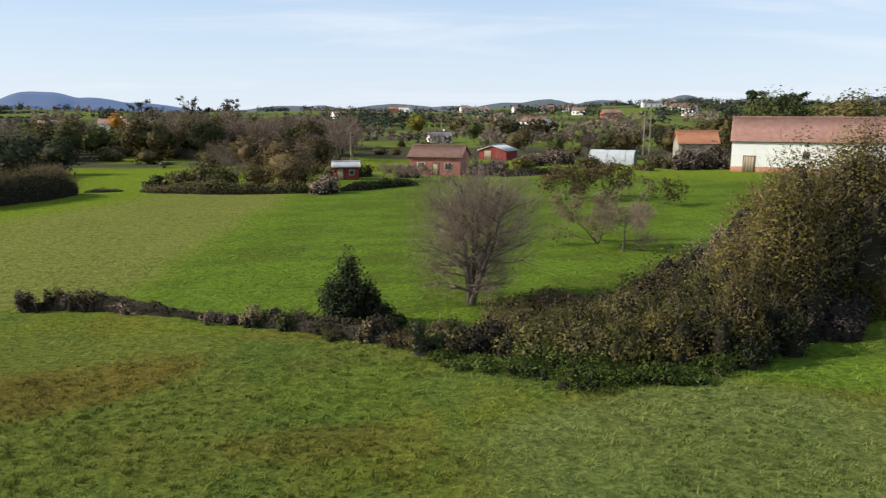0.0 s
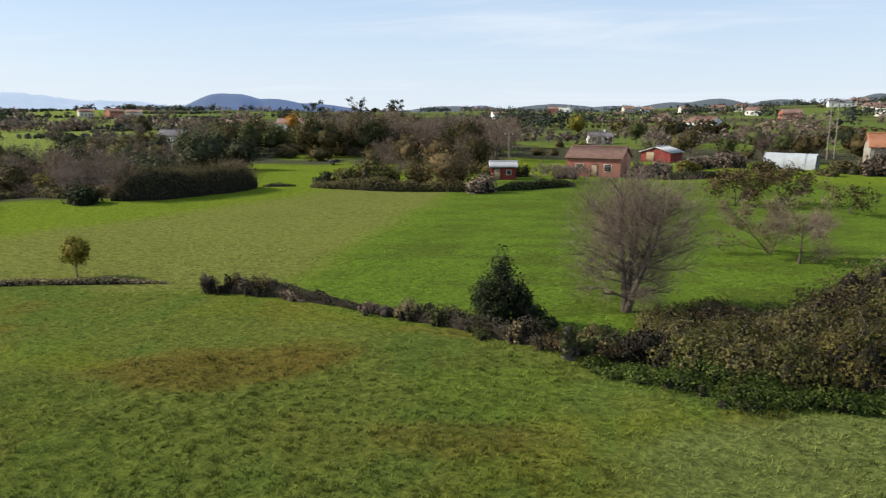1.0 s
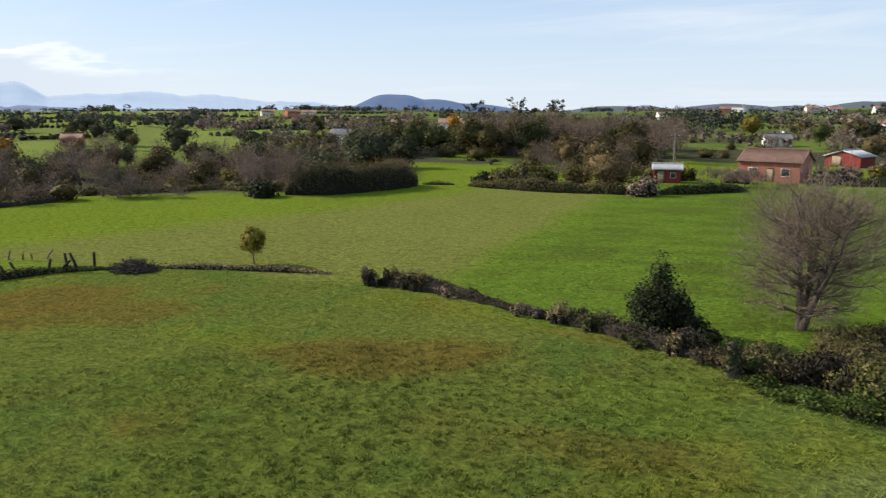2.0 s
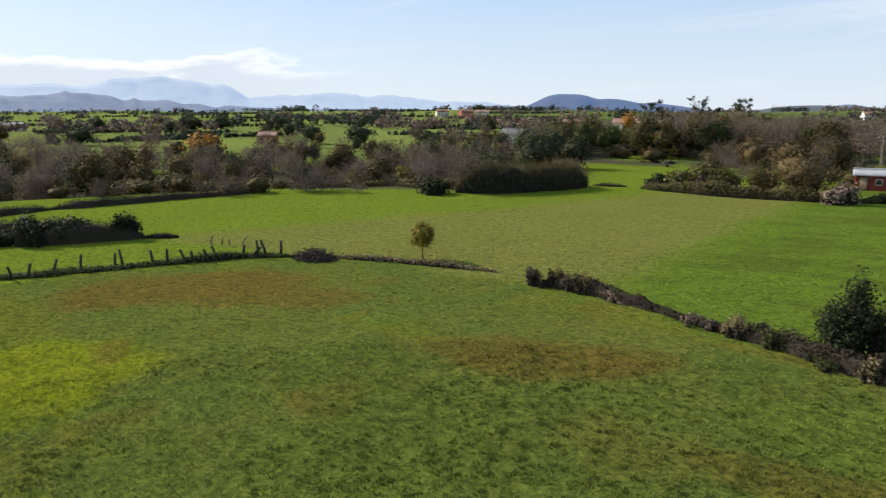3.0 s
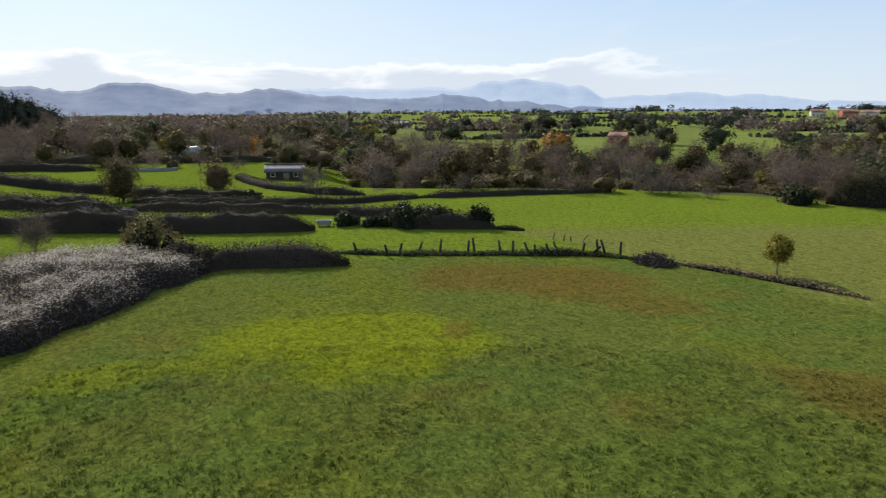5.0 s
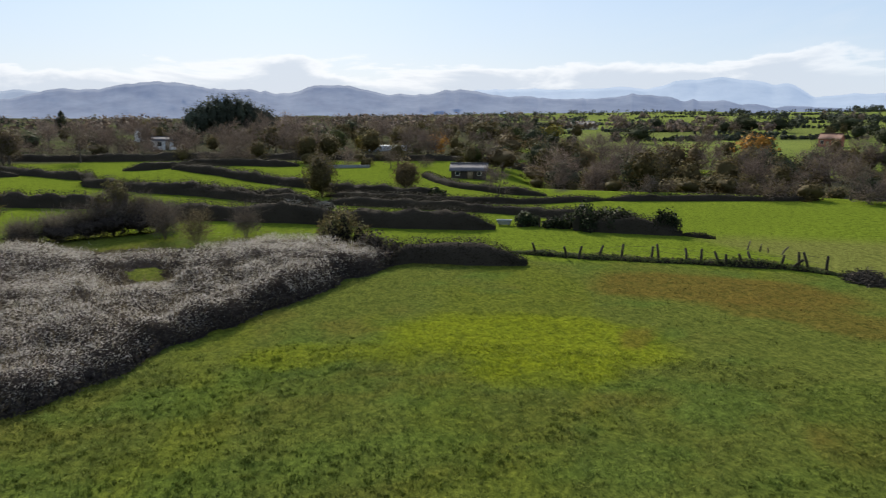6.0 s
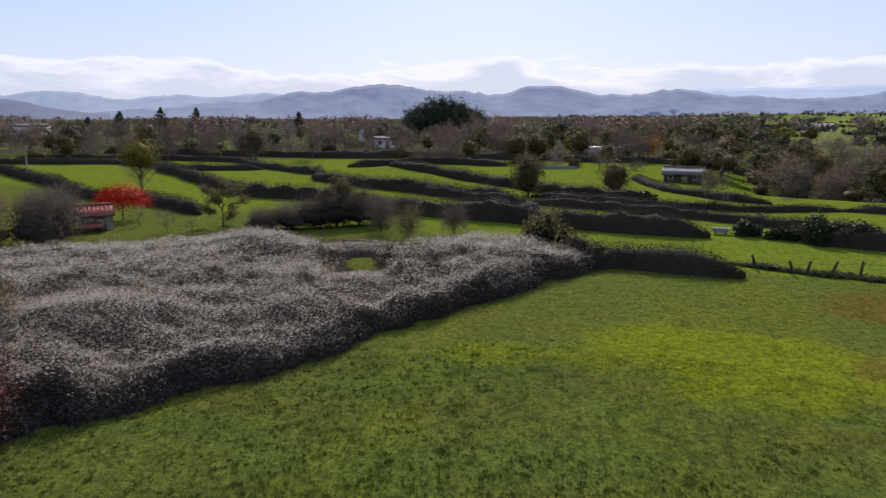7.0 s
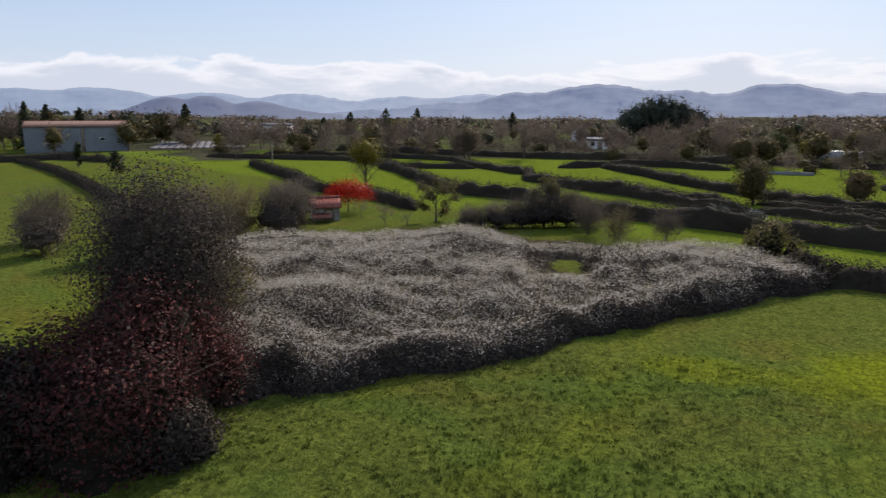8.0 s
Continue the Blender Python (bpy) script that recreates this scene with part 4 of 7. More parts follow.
def opening(ob, kind, x, z, w, h, y, depth_sign=-1, shutters=False):
    """A window or door set on a wall at y, in a frame that stands proud of it."""
    e = 0.04 * depth_sign
    if kind == "window":
        fr = Acc()
        b = 0.09
        lo, hi = sorted((y + e * 1.6, y - e))
        fr.box(x - w / 2 - b, x - w / 2, lo, hi, z - b, z + h + b), fr.box(x + w / 2, x + w / 2 + b, lo, hi, z - b, z + h + b)
        fr.box(x - w / 2, x + w / 2, lo, hi, z + h, z + h + b), fr.box(x - w / 2, x + w / 2, lo, hi, z - b, z)
        win = part("window", fr.mesh("window_frame", "cream"), ob)
        g = Acc()
        lo, hi = sorted((y + e * 0.6, y - e))
        g.box(x - w / 2, x + w / 2, lo, hi, z, z + h)
        part("pane", g.mesh("pane", "glass"), win)
        if shutters:
            for sgn in (-1, 1):
                s = Acc()
                lo, hi = sorted((y + e * 2.2, y - e * 0.2))
                x0, x1 = sorted((x + sgn * (w / 2 + b), x + sgn * (w / 2 + b + w * 0.5)))
                s.box(x0, x1, lo, hi, z - 0.05, z + h + 0.05)
                part("shutter", s.mesh("shutter", "shutter"), win)
    else:
        d = Acc()
        lo, hi = sorted((y + e * 1.2, y - e))
        n = 4
        for k in range(n):
            d.box(x - w / 2 + k * w / n + 0.01, x - w / 2 + (k + 1) * w / n - 0.01, lo, hi, z, z + h)
        part("door", d.mesh("door", "door"), ob)
        fr = Acc()
        lo, hi = sorted((y + e * 1.9, y - e))
        fr.box(x - w / 2 - 0.12, x - w / 2, lo, hi, z, z + h + 0.14), fr.box(x + w / 2, x + w / 2 + 0.12, lo, hi, z, z + h + 0.14)
        fr.box(x - w / 2, x + w / 2, lo, hi, z + h, z + h + 0.14)
        part("door_frame", fr.mesh("door_frame", "shutter"), ob)


def make_house(name, at, rz, label, category, w, d, eave, ridge, wall="plaster", roof="tile_old", plinth=None, axis="x", openings=(), chimney=None,
               overhang=0.35, group="", ribs=True, rib=0.45, ridge_shift=0.0):
    """A gabled house; its front is its -y side. axis: the way of the ridge. openings: (kind, face, along, sill, width, height)."""
    ob = thing(name, at, label, category, group, rz=rz)
    x0, x1, y0, y1 = -w / 2, w / 2, -d / 2, d / 2
    t, rs_ = 0.3, ridge_shift
    plain, gabled = ((y0, y0 + t), (y1 - t, y1)), ((x0, x0 + t), (x1 - t, x1))
    if axis == "x":
        for a, b in plain:
            slab([(x0, -0.4), (x1, -0.4), (x1, eave), (x0, eave)], a, b, "y", wall, ob)
        for a, b in gabled:
            slab([(y0 + t, -0.4), (y1 - t, -0.4), (y1 - t, eave), (rs_, ridge - 0.02), (y0 + t, eave)], a, b, "x", wall, ob)
    else:
        for a, b in gabled:
            slab([(y0 + t, -0.4), (y1 - t, -0.4), (y1 - t, eave), (y0 + t, eave)], a, b, "x", wall, ob)
        for a, b in plain:
            slab([(x0, -0.4), (x1, -0.4), (x1, eave), (0, ridge - 0.02), (x0, eave)], a, b, "y", wall, ob)
    if plinth:
        p = Acc()
        ph, e = plinth[1], 0.03
        p.box(x0 - e, x1 + e, y0 - e, y0 + 0.1, -0.4, ph), p.box(x0 - e, x0 + 0.1, y0 + 0.1, y1 + e, -0.4, ph), p.box(x1 - 0.1, x1 + e, y0 + 0.1, y1 + e, -0.4, ph)
        part("plinth", p.mesh("plinth", plinth[0]), ob)
    # two roof slopes with ridges of tile running down them
    for sgn in (-1, 1):
        r = Acc()
        if axis == "x":
            run, long, off = d / 2 + overhang - sgn * ridge_shift, w + 2 * overhang, ridge_shift
        else:
            run, long, off = w / 2 + overhang, d + 2 * overhang, 0
        full = (w / 2 if axis == "y" else d / 2 - sgn * ridge_shift)
        drop = (ridge - eave) * run / full
        n = max(int(long / rib), 2) if ribs else 1
        u = np.linspace(-long / 2, long / 2, 2 * n + 1)
        up = np.where(np.arange(2 * n + 1) % 2 == 1, 0.09 if ribs else 0.0, 0.0)
        rows = []
        for v0, z0, top in ((0, ridge + 0.05, 1), (run, ridge - drop + 0.05, 1), (run, ridge - drop - 0.09, 0), (0, ridge - 0.09, 0)):
            p = np.stack([u, np.full(len(u), sgn * v0 + off), z0 + up * top], -1)
            rows.append(p if axis == "x" else p[:, [1, 0, 2]])
        k = len(u)
        i, j = np.meshgrid(np.arange(4), np.arange(k - 1), indexing="ij")
        i2 = (i + 1) % 4
        r.add(np.concatenate(rows), np.stack([i * k + j, i * k + j + 1, i2 * k + j + 1, i2 * k + j], -1).reshape(-1, 4))
        for e in (0, k - 1):
            r.f.append(np.array([[e, k + e, 2 * k + e, 3 * k + e]]))
        part("roof", r.mesh("roof", roof), ob)
    c = Acc()
    if axis == "x":
        c.tube([(x0 - overhang, ridge_shift, ridge + 0.1), (x1 + overhang, ridge_shift, ridge + 0.1)], [0.16, 0.16], 6)
    else:
        c.tube([(0, y0 - overhang, ridge + 0.1), (0, y1 + overhang, ridge + 0.1)], [0.16, 0.16], 6)
    part("ridge_cap", c.mesh("ridge_cap", roof), ob)
    if chimney:
        cx, cy = chimney
        ch = Acc()
        ch.box(cx - 0.3, cx + 0.3, cy - 0.3, cy + 0.3, eave + 0.2, ridge + 0.8), ch.box(cx - 0.38, cx + 0.38, cy - 0.38, cy + 0.38, ridge + 0.8, ridge + 0.95)
        part("chimney", ch.mesh("chimney", wall), ob)
    for kind, face, along, sill, ow, oh in openings:
        if face == "front":
            opening(ob, kind, along, sill, ow, oh, y0, -1)
        elif face == "back":
            opening(ob, kind, along, sill, ow, oh, y1, 1)
    return ob


# ---- the land ----
ground_sheet()


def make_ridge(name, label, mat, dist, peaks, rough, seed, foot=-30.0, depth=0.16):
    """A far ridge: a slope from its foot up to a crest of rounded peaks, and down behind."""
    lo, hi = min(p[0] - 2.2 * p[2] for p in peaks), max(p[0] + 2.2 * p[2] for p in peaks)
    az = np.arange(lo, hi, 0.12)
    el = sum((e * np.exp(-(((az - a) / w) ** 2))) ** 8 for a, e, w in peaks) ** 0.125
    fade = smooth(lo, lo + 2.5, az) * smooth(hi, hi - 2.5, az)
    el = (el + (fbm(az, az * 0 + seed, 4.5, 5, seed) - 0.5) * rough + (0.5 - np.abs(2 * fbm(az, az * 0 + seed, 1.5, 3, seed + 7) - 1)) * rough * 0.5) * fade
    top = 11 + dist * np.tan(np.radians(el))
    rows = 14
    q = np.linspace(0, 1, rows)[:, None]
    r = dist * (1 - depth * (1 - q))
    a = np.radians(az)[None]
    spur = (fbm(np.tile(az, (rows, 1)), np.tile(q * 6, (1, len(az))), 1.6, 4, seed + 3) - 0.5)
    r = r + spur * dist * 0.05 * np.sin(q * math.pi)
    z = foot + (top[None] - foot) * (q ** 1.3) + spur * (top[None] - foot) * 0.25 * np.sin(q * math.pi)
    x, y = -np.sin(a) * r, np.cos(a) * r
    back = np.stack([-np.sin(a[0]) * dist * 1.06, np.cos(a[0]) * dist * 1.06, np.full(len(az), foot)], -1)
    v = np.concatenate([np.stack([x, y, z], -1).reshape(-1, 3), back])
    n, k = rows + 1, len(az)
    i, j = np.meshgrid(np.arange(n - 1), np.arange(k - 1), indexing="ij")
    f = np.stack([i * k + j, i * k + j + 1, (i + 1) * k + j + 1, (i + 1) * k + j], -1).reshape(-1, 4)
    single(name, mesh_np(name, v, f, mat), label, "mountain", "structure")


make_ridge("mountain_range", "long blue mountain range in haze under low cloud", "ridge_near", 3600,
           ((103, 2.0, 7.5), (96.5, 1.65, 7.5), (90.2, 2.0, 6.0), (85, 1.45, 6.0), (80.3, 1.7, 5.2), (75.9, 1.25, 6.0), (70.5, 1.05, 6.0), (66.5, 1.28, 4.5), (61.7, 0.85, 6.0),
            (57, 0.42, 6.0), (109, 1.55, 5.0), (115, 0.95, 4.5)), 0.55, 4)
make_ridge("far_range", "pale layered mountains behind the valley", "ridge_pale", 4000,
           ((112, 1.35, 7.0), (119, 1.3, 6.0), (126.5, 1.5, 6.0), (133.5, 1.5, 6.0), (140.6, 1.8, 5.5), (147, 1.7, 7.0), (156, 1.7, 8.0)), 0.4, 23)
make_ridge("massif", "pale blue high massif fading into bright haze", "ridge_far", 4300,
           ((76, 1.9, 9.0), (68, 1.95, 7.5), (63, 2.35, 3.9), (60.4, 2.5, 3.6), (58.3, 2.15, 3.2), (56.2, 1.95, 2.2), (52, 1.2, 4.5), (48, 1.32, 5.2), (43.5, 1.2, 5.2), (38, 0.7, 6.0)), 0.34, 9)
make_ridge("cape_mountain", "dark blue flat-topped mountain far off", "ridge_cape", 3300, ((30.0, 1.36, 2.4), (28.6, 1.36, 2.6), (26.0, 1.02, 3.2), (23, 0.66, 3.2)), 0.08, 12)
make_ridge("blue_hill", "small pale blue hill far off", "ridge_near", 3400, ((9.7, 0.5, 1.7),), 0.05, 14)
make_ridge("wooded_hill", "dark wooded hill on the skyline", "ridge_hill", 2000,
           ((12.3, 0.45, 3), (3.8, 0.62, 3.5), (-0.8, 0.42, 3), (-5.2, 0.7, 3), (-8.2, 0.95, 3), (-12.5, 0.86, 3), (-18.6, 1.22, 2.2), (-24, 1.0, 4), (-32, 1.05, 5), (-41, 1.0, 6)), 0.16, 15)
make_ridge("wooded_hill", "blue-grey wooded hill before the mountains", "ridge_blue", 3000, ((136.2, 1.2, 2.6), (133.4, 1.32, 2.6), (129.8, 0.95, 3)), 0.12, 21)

# ---- far woods and hedgerows of the hill country ----
PASTURE = (((-49, 95), (-45, 97.5), (-37, 97.5), (-52, 156), (-72, 140)),)


def inside(x, y, poly):
    x, y = np.asarray(x, float), np.asarray(y, float)
    hit = np.zeros(x.shape, bool)
    for (ax, ay), (bx, by) in zip(poly, poly[1:] + poly[:1]):
        cut = ((ay > y) != (by > y)) & (x < (bx - ax) * (y - ay) / (by - ay + 1e-9) + ax)
        hit ^= cut
    return hit


def far_woods(name, label, mat, count, seed, az0, az1, r0, r1, tall, n_card=42, size=1.25, gate=0.5, rows=0.6):
    """Trees too far to tell apart: strung along hedgerows and heaped in copses."""
    rs = np.random.RandomState(seed)
    xs, ys = [], []
    while len(xs) < count:
        az, r = rs.uniform(az0, az1), math.exp(rs.uniform(math.log(r0), math.log(r1)))
        x, y = spot(az, r)
        if float(fbm(np.array(x), np.array(y), 110, 2, 3.3)) < gate - 0.1 * rs.rand():
            continue
        if rs.rand() < rows:
            turn, n = radians(az) + rs.normal(0, 0.3) + (1.3 if rs.rand() < 0.25 else 0), rs.randint(25, 60) if rows >= 1 else rs.randint(6, 16)
            step = rs.uniform(1.1, 1.8) if rows >= 1 else rs.uniform(3, 6)
            for k in range(n):
                xs.append(x + math.cos(turn) * k * step + rs.normal(0, 1)), ys.append(y + math.sin(turn) * k * step + rs.normal(0, 1))
        else:
            for k in range(rs.randint(4, 16)):
                xs.append(x + rs.normal(0, 9)), ys.append(y + rs.normal(0, 6))
    x, y = np.array(xs[:count]), np.array(ys[:count])
    t = tall * rs.uniform(0.45, 1.25, count)
    wd = t * rs.uniform(0.35, 0.6, count)
    d = rs.normal(0, 1, (count, n_card, 3))
    d /= np.linalg.norm(d, axis=2)[:, :, None]
    sh = rs.uniform(0.55, 1.05, (count, n_card))
    c = np.empty((count, n_card, 3))
    c[..., 0] = x[:, None] + d[..., 0] * wd[:, None] * sh
    c[..., 1] = y[:, None] + d[..., 1] * wd[:, None] * sh
    c[..., 2] = land(x, y)[:, None] + t[:, None] * (0.52 + 0.46 * d[..., 2] * sh)
    c = c.reshape(-1, 3)
    single(name, mesh_np(name, cards(c, size, rs, d.reshape(-1, 3) * 1.6, long=1.2), quads(4 * len(c)), mat, d.reshape(-1, 3) + rs.normal(0, 0.2, (len(c), 3)) + [0, 0, 0.15]), label, "woods", "stuff")


W = far_woods
W("far_woods", "low scrub and hedges of the near hills", "wood_twig", 700, 39, -46, 33, 230, 900, 3.6, 26, 1.0, gate=0.3, rows=0.8)
W("far_woods", "dark green trees of the village hills", "far_dark", 170, 31, -46, 34, 330, 1400, 8.0)
W("far_woods", "bare brown copses of the village hills", "twig", 230, 32, -46, 34, 300, 1100, 7.5)
W("far_woods", "olive trees of the village hills", "wood_olive", 200, 33, -46, 34, 300, 1200, 7.5)
W("far_woods", "dark round trees between the sloping pastures", "far_dark", 260, 40, 33, 78, 480, 1100, 7.0, 40, 1.5, gate=0.40, rows=0.35)
W("far_woods", "bare brown trees between the sloping pastures", "wood_twig", 220, 41, 33, 78, 420, 1000, 7.0, 40, 1.5, gate=0.42)
W("far_woods", "dark trees along the crest of the sloping pastures", "far_dark", 320, 42, 33, 80, 950, 1250, 8.0, 34, 1.5, gate=0.3)
W("far_woods", "low dark hedges between the sloping pastures", "far_dark", 1900, 37, 33, 80, 330, 1000, 2.2, 10, 1.7, gate=0.2, rows=1.0)
W("far_woods", "dense bare woods on the low plain", "wood_twig", 1000, 35, 78, 160, 300, 1000, 8.5, gate=0.3, rows=0.3)
W("far_woods", "dark trees on the low plain", "far_dark", 230, 36, 78, 160, 300, 1300, 8.0, gate=0.3, rows=0.4)
W("far_woods", "dark trees along the far edge of the plain", "wood_twig", 420, 46, 76, 160, 900, 1250, 8.0, 26, 1.6, gate=0.15)
W("far_woods", "olive trees on the low plain", "wood_olive", 260, 43, 78, 160, 290, 1200, 7.0, gate=0.3, rows=0.4)
W("far_woods", "dark trees along the crest of the village hills", "far_dark", 300, 45, -46, 34, 980, 1280, 8.0, 30, 1.5, gate=0.22)
W("far_woods", "rounded dark trees on the village hills", "far_dark", 320, 44, -46, 34, 420, 1350, 9.0, 34, 1.6, gate=0.35, rows=0.4)
W("far_woods", "low brown hedges of the village hills", "wood_olive", 900, 38, -46, 34, 240, 900, 2.4, 12, 1.1, gate=0.2, rows=1.0)

# ---- woods of the middle distance, tree by tree ----
KINDS = {
    "bare": dict(name="bare_tree", label="leafless grey-brown tree in a hedgerow wood", category="tree", tall=7, spread=2.6, n_leaf=0, n_twig=900, twig="twig", twig_len=1.2, twig_w=0.032, n_limb=4, subs=1, thin=2, fork=0.2, upright=0.9, dome=(3.1, 2.9, 4.2)),
    "bare_dark": dict(name="bare_tree", label="dark leafless tree in a hedgerow wood", category="tree", tall=7, spread=2.7, n_leaf=0, n_twig=900, twig="wood_twig", twig_len=1.2, twig_w=0.034, n_limb=4, subs=1, thin=2, fork=0.2, upright=0.8, dome=(3.4, 2.9, 3.9)),
    "olive": dict(name="broadleaf_tree", label="broadleaf tree with thinning olive leaves", category="tree", tall=7, spread=2.4, leaf="wood_olive", n_leaf=760, leaf_size=0.29, n_limb=4, subs=1, thin=2, dome=(2.7, 2.9, 3.9, 0.17)),
    "green": dict(name="broadleaf_tree", label="broadleaf tree with dull green leaves", category="tree", tall=7, spread=2.4, leaf="green", n_leaf=760, leaf_size=0.29, n_limb=4, subs=1, thin=2, dome=(2.7, 2.9, 3.9, 0.17)),
    "dark": dict(name="evergreen_tree", label="dense dark evergreen oak", category="tree", tall=7, spread=2.6, leaf="evergreen", n_leaf=820, leaf_size=0.30, n_limb=4, subs=1, thin=2, fork=0.12, dome=(3.0, 3.3, 3.5, 0.16)),
    "brown": dict(name="broadleaf_tree", label="tree with brown autumn leaves", category="tree", tall=7, spread=2.4, leaf="brown", n_leaf=760, leaf_size=0.28, n_limb=4, subs=1, thin=2, fork=0.15, dome=(2.7, 2.9, 3.8, 0.18)),
    "yellow": dict(name="broadleaf_tree", label="tree with yellow-green autumn leaves", category="tree", tall=7, spread=2.3, leaf="yellow", n_leaf=460, leaf_size=0.33, n_limb=4, subs=1, thin=2, dome=(2.5, 2.9, 3.9, 0.18)),
    "orange": dict(name="broadleaf_tree", label="tree with orange autumn leaves", category="tree", tall=7, spread=2.5, leaf="orange", n_leaf=480, leaf_size=0.33, n_limb=4, subs=1, thin=2, fork=0.15, dome=(2.9, 2.9, 3.9, 0.18)),
    "bush": dict(name="shrub", label="low brown-green shrub of the hedgerow undergrowth", category="shrub", tall=3, spread=1.7, leaf="wood_olive", n_leaf=360, leaf_size=0.27, n_limb=3, subs=1, thin=2, fork=0.05, dome=(2.2, 1.5, 1.2, 0.2)),
    "brush": dict(name="shrub", label="low leafless brown shrub of the undergrowth", category="shrub", tall=3, spread=1.7, n_leaf=0, n_twig=420, twig="wood_twig", twig_len=0.8, twig_w=0.036, n_limb=3, subs=1, thin=2, fork=0.05, dome=(2.3, 1.4, 1.2)),
}
for k in [k for k in KINDS]:      # thinner forms for the far side of the woods
    spec = dict(KINDS[k])
    if spec["n_leaf"]:
        spec["n_leaf"], spec["leaf_size"] = int(spec["n_leaf"] * 0.5), spec["leaf_size"] * 1.45
    else:
        spec["n_twig"], spec["twig_w"] = int(spec["n_twig"] * 0.55), spec["twig_w"] * 1.7
    spec["n_limb"], spec["subs"] = 3, 0
    KINDS["far_" + k] = spec
PROTO = {}


def plant(kind, x, y, scale=1.0, seed=0, turn=0.0, squeeze=1.0):
    """A tree of a kind at a place; the first of each of three forms is built, the rest are copies."""
    key = (kind, seed % 3)
    at = on_land(x, y, -0.05)
    m = pose(at[0], at[1], at[2], 0, 0, turn) @ Matrix.Diagonal((scale * squeeze, scale * squeeze, scale, 1))
    if key not in PROTO:
        spec = dict(KINDS[kind])
        ob = make_tree(spec.pop("name"), at, spec.pop("label"), spec.pop("category"), 900 + 37 * len(PROTO), group="trees of the countryside", **spec)
        PROTO[key] = ob
        ob.matrix_basis = m
        return ob
    src = PROTO[key]
    ob = copy_thing(src, Matrix.Identity(4))
    ob.matrix_basis = m
    return ob


def wood(seed, az0, az1, r0, r1, count, kinds, s0, s1):
    rs = np.random.RandomState(seed)
    names = [k for k, w in kinds for _ in range(w)]
    done = 0
    while done < count:
        az, r = rs.uniform(az0, az1), rs.uniform(r0, r1)
        x, y = spot(az, r)
        if any(bool(inside(x, y, p)) for p in PASTURE):
            continue
        plant(("far_" if r > 195 else "") + names[rs.randint(len(names))], x, y, rs.uniform(s0, s1), rs.randint(3), rs.uniform(0, 360), rs.uniform(0.85, 1.2))
        done += 1


wood(41, 8.5, 19.5, 138, 156, 12, (("bare", 4), ("olive", 3), ("brown", 2), ("brush", 2)), 0.7, 1.0)
wood(42, 7, 21.5, 160, 225, 62, (("bare", 6), ("olive", 4), ("green", 2), ("brown", 2)), 1.05, 1.6)
wood(62, 21, 31, 172, 230, 44, (("bare", 4), ("olive", 4), ("green", 3), ("dark", 2)), 1.0, 1.5)
wood(44, 27, 42, 165, 320, 56, (("bare_dark", 3), ("olive", 3), ("green", 2), ("dark", 2)), 0.9, 1.4)
wood(45, 37, 72, 97, 130, 46, (("bare_dark", 3), ("olive", 2), ("bush", 6), ("brush", 3)), 0.55, 0.95)
wood(46, 36, 74, 130, 220, 92, (("bare_dark", 4), ("bare", 1), ("brown", 2), ("olive", 5), ("green", 2), ("dark", 2), ("brush", 2)), 0.85, 1.3)
wood(47, 36, 76, 215, 300, 32, (("bare_dark", 4), ("olive", 3), ("dark", 3), ("brown", 2)), 0.7, 1.15)
wood(63, 34, 80, 340, 520, 36, (("bare_dark", 2), ("olive", 2), ("dark", 5)), 0.8, 1.3)
wood(48, 76, 96, 160, 240, 48, (("bare_dark", 3), ("olive", 3), ("green", 1), ("bush", 3), ("brush", 2)), 0.6, 1.1)
wood(49, 74, 98, 230, 340, 62, (("bare_dark", 4), ("olive", 4), ("dark", 2), ("green", 2)), 0.9, 1.3)
wood(50, 94, 132, 174, 330, 110, (("bare_dark", 6), ("olive", 2), ("dark", 2), ("brush", 4)), 0.6, 1.2)
wood(51, 134, 158, 255, 340, 42, (("bare_dark", 5), ("olive", 2), ("dark", 2)), 1.2, 1.9)
wood(52, -36, 8, 170, 330, 52, (("bare", 4), ("olive", 3), ("bush", 4), ("green", 2)), 0.6, 1.1)
wood(53, 128, 136, 200, 260, 10, (("bare_dark", 3), ("yellow", 1)), 0.7, 1.0)
wood(54, 8, 19.5, 126, 160, 22, (("bush", 4), ("brush", 3), ("brown", 1)), 0.7, 1.1)
wood(55, 37, 74, 95, 200, 60, (("bush", 4), ("brush", 5)), 0.7, 1.3)
wood(56, 96, 133, 172, 300, 56, (("bush", 3), ("brush", 4), ("bare_dark", 3)), 0.8, 1.3)
wood(57, 28.5, 36, 124, 150, 12, (("bush", 2), ("brush", 2)), 0.7, 1.0)
wood(64, 64, 76, 124, 168, 26, (("bare_dark", 3), ("olive", 3), ("bush", 3), ("brush", 3), ("brown", 1)), 0.6, 1.0)
wood(65, 76, 91, 138, 172, 26, (("bare_dark", 4), ("olive", 3), ("green", 1), ("bush", 4), ("brush", 4)), 0.55, 1.0)
wood(66, 91, 101, 152, 180, 16, (("bare_dark", 5), ("olive", 2), ("bush", 2), ("brush", 4)), 0.7, 1.15)
wood(68, -22, 6, 176, 206, 30, (("bush", 3), ("brush", 4), ("bare_dark", 2), ("olive", 1)), 0.6, 1.1)
wood(67, 8, 31, 160, 195, 44, (("bush", 4), ("brush", 5)), 0.8, 1.3)
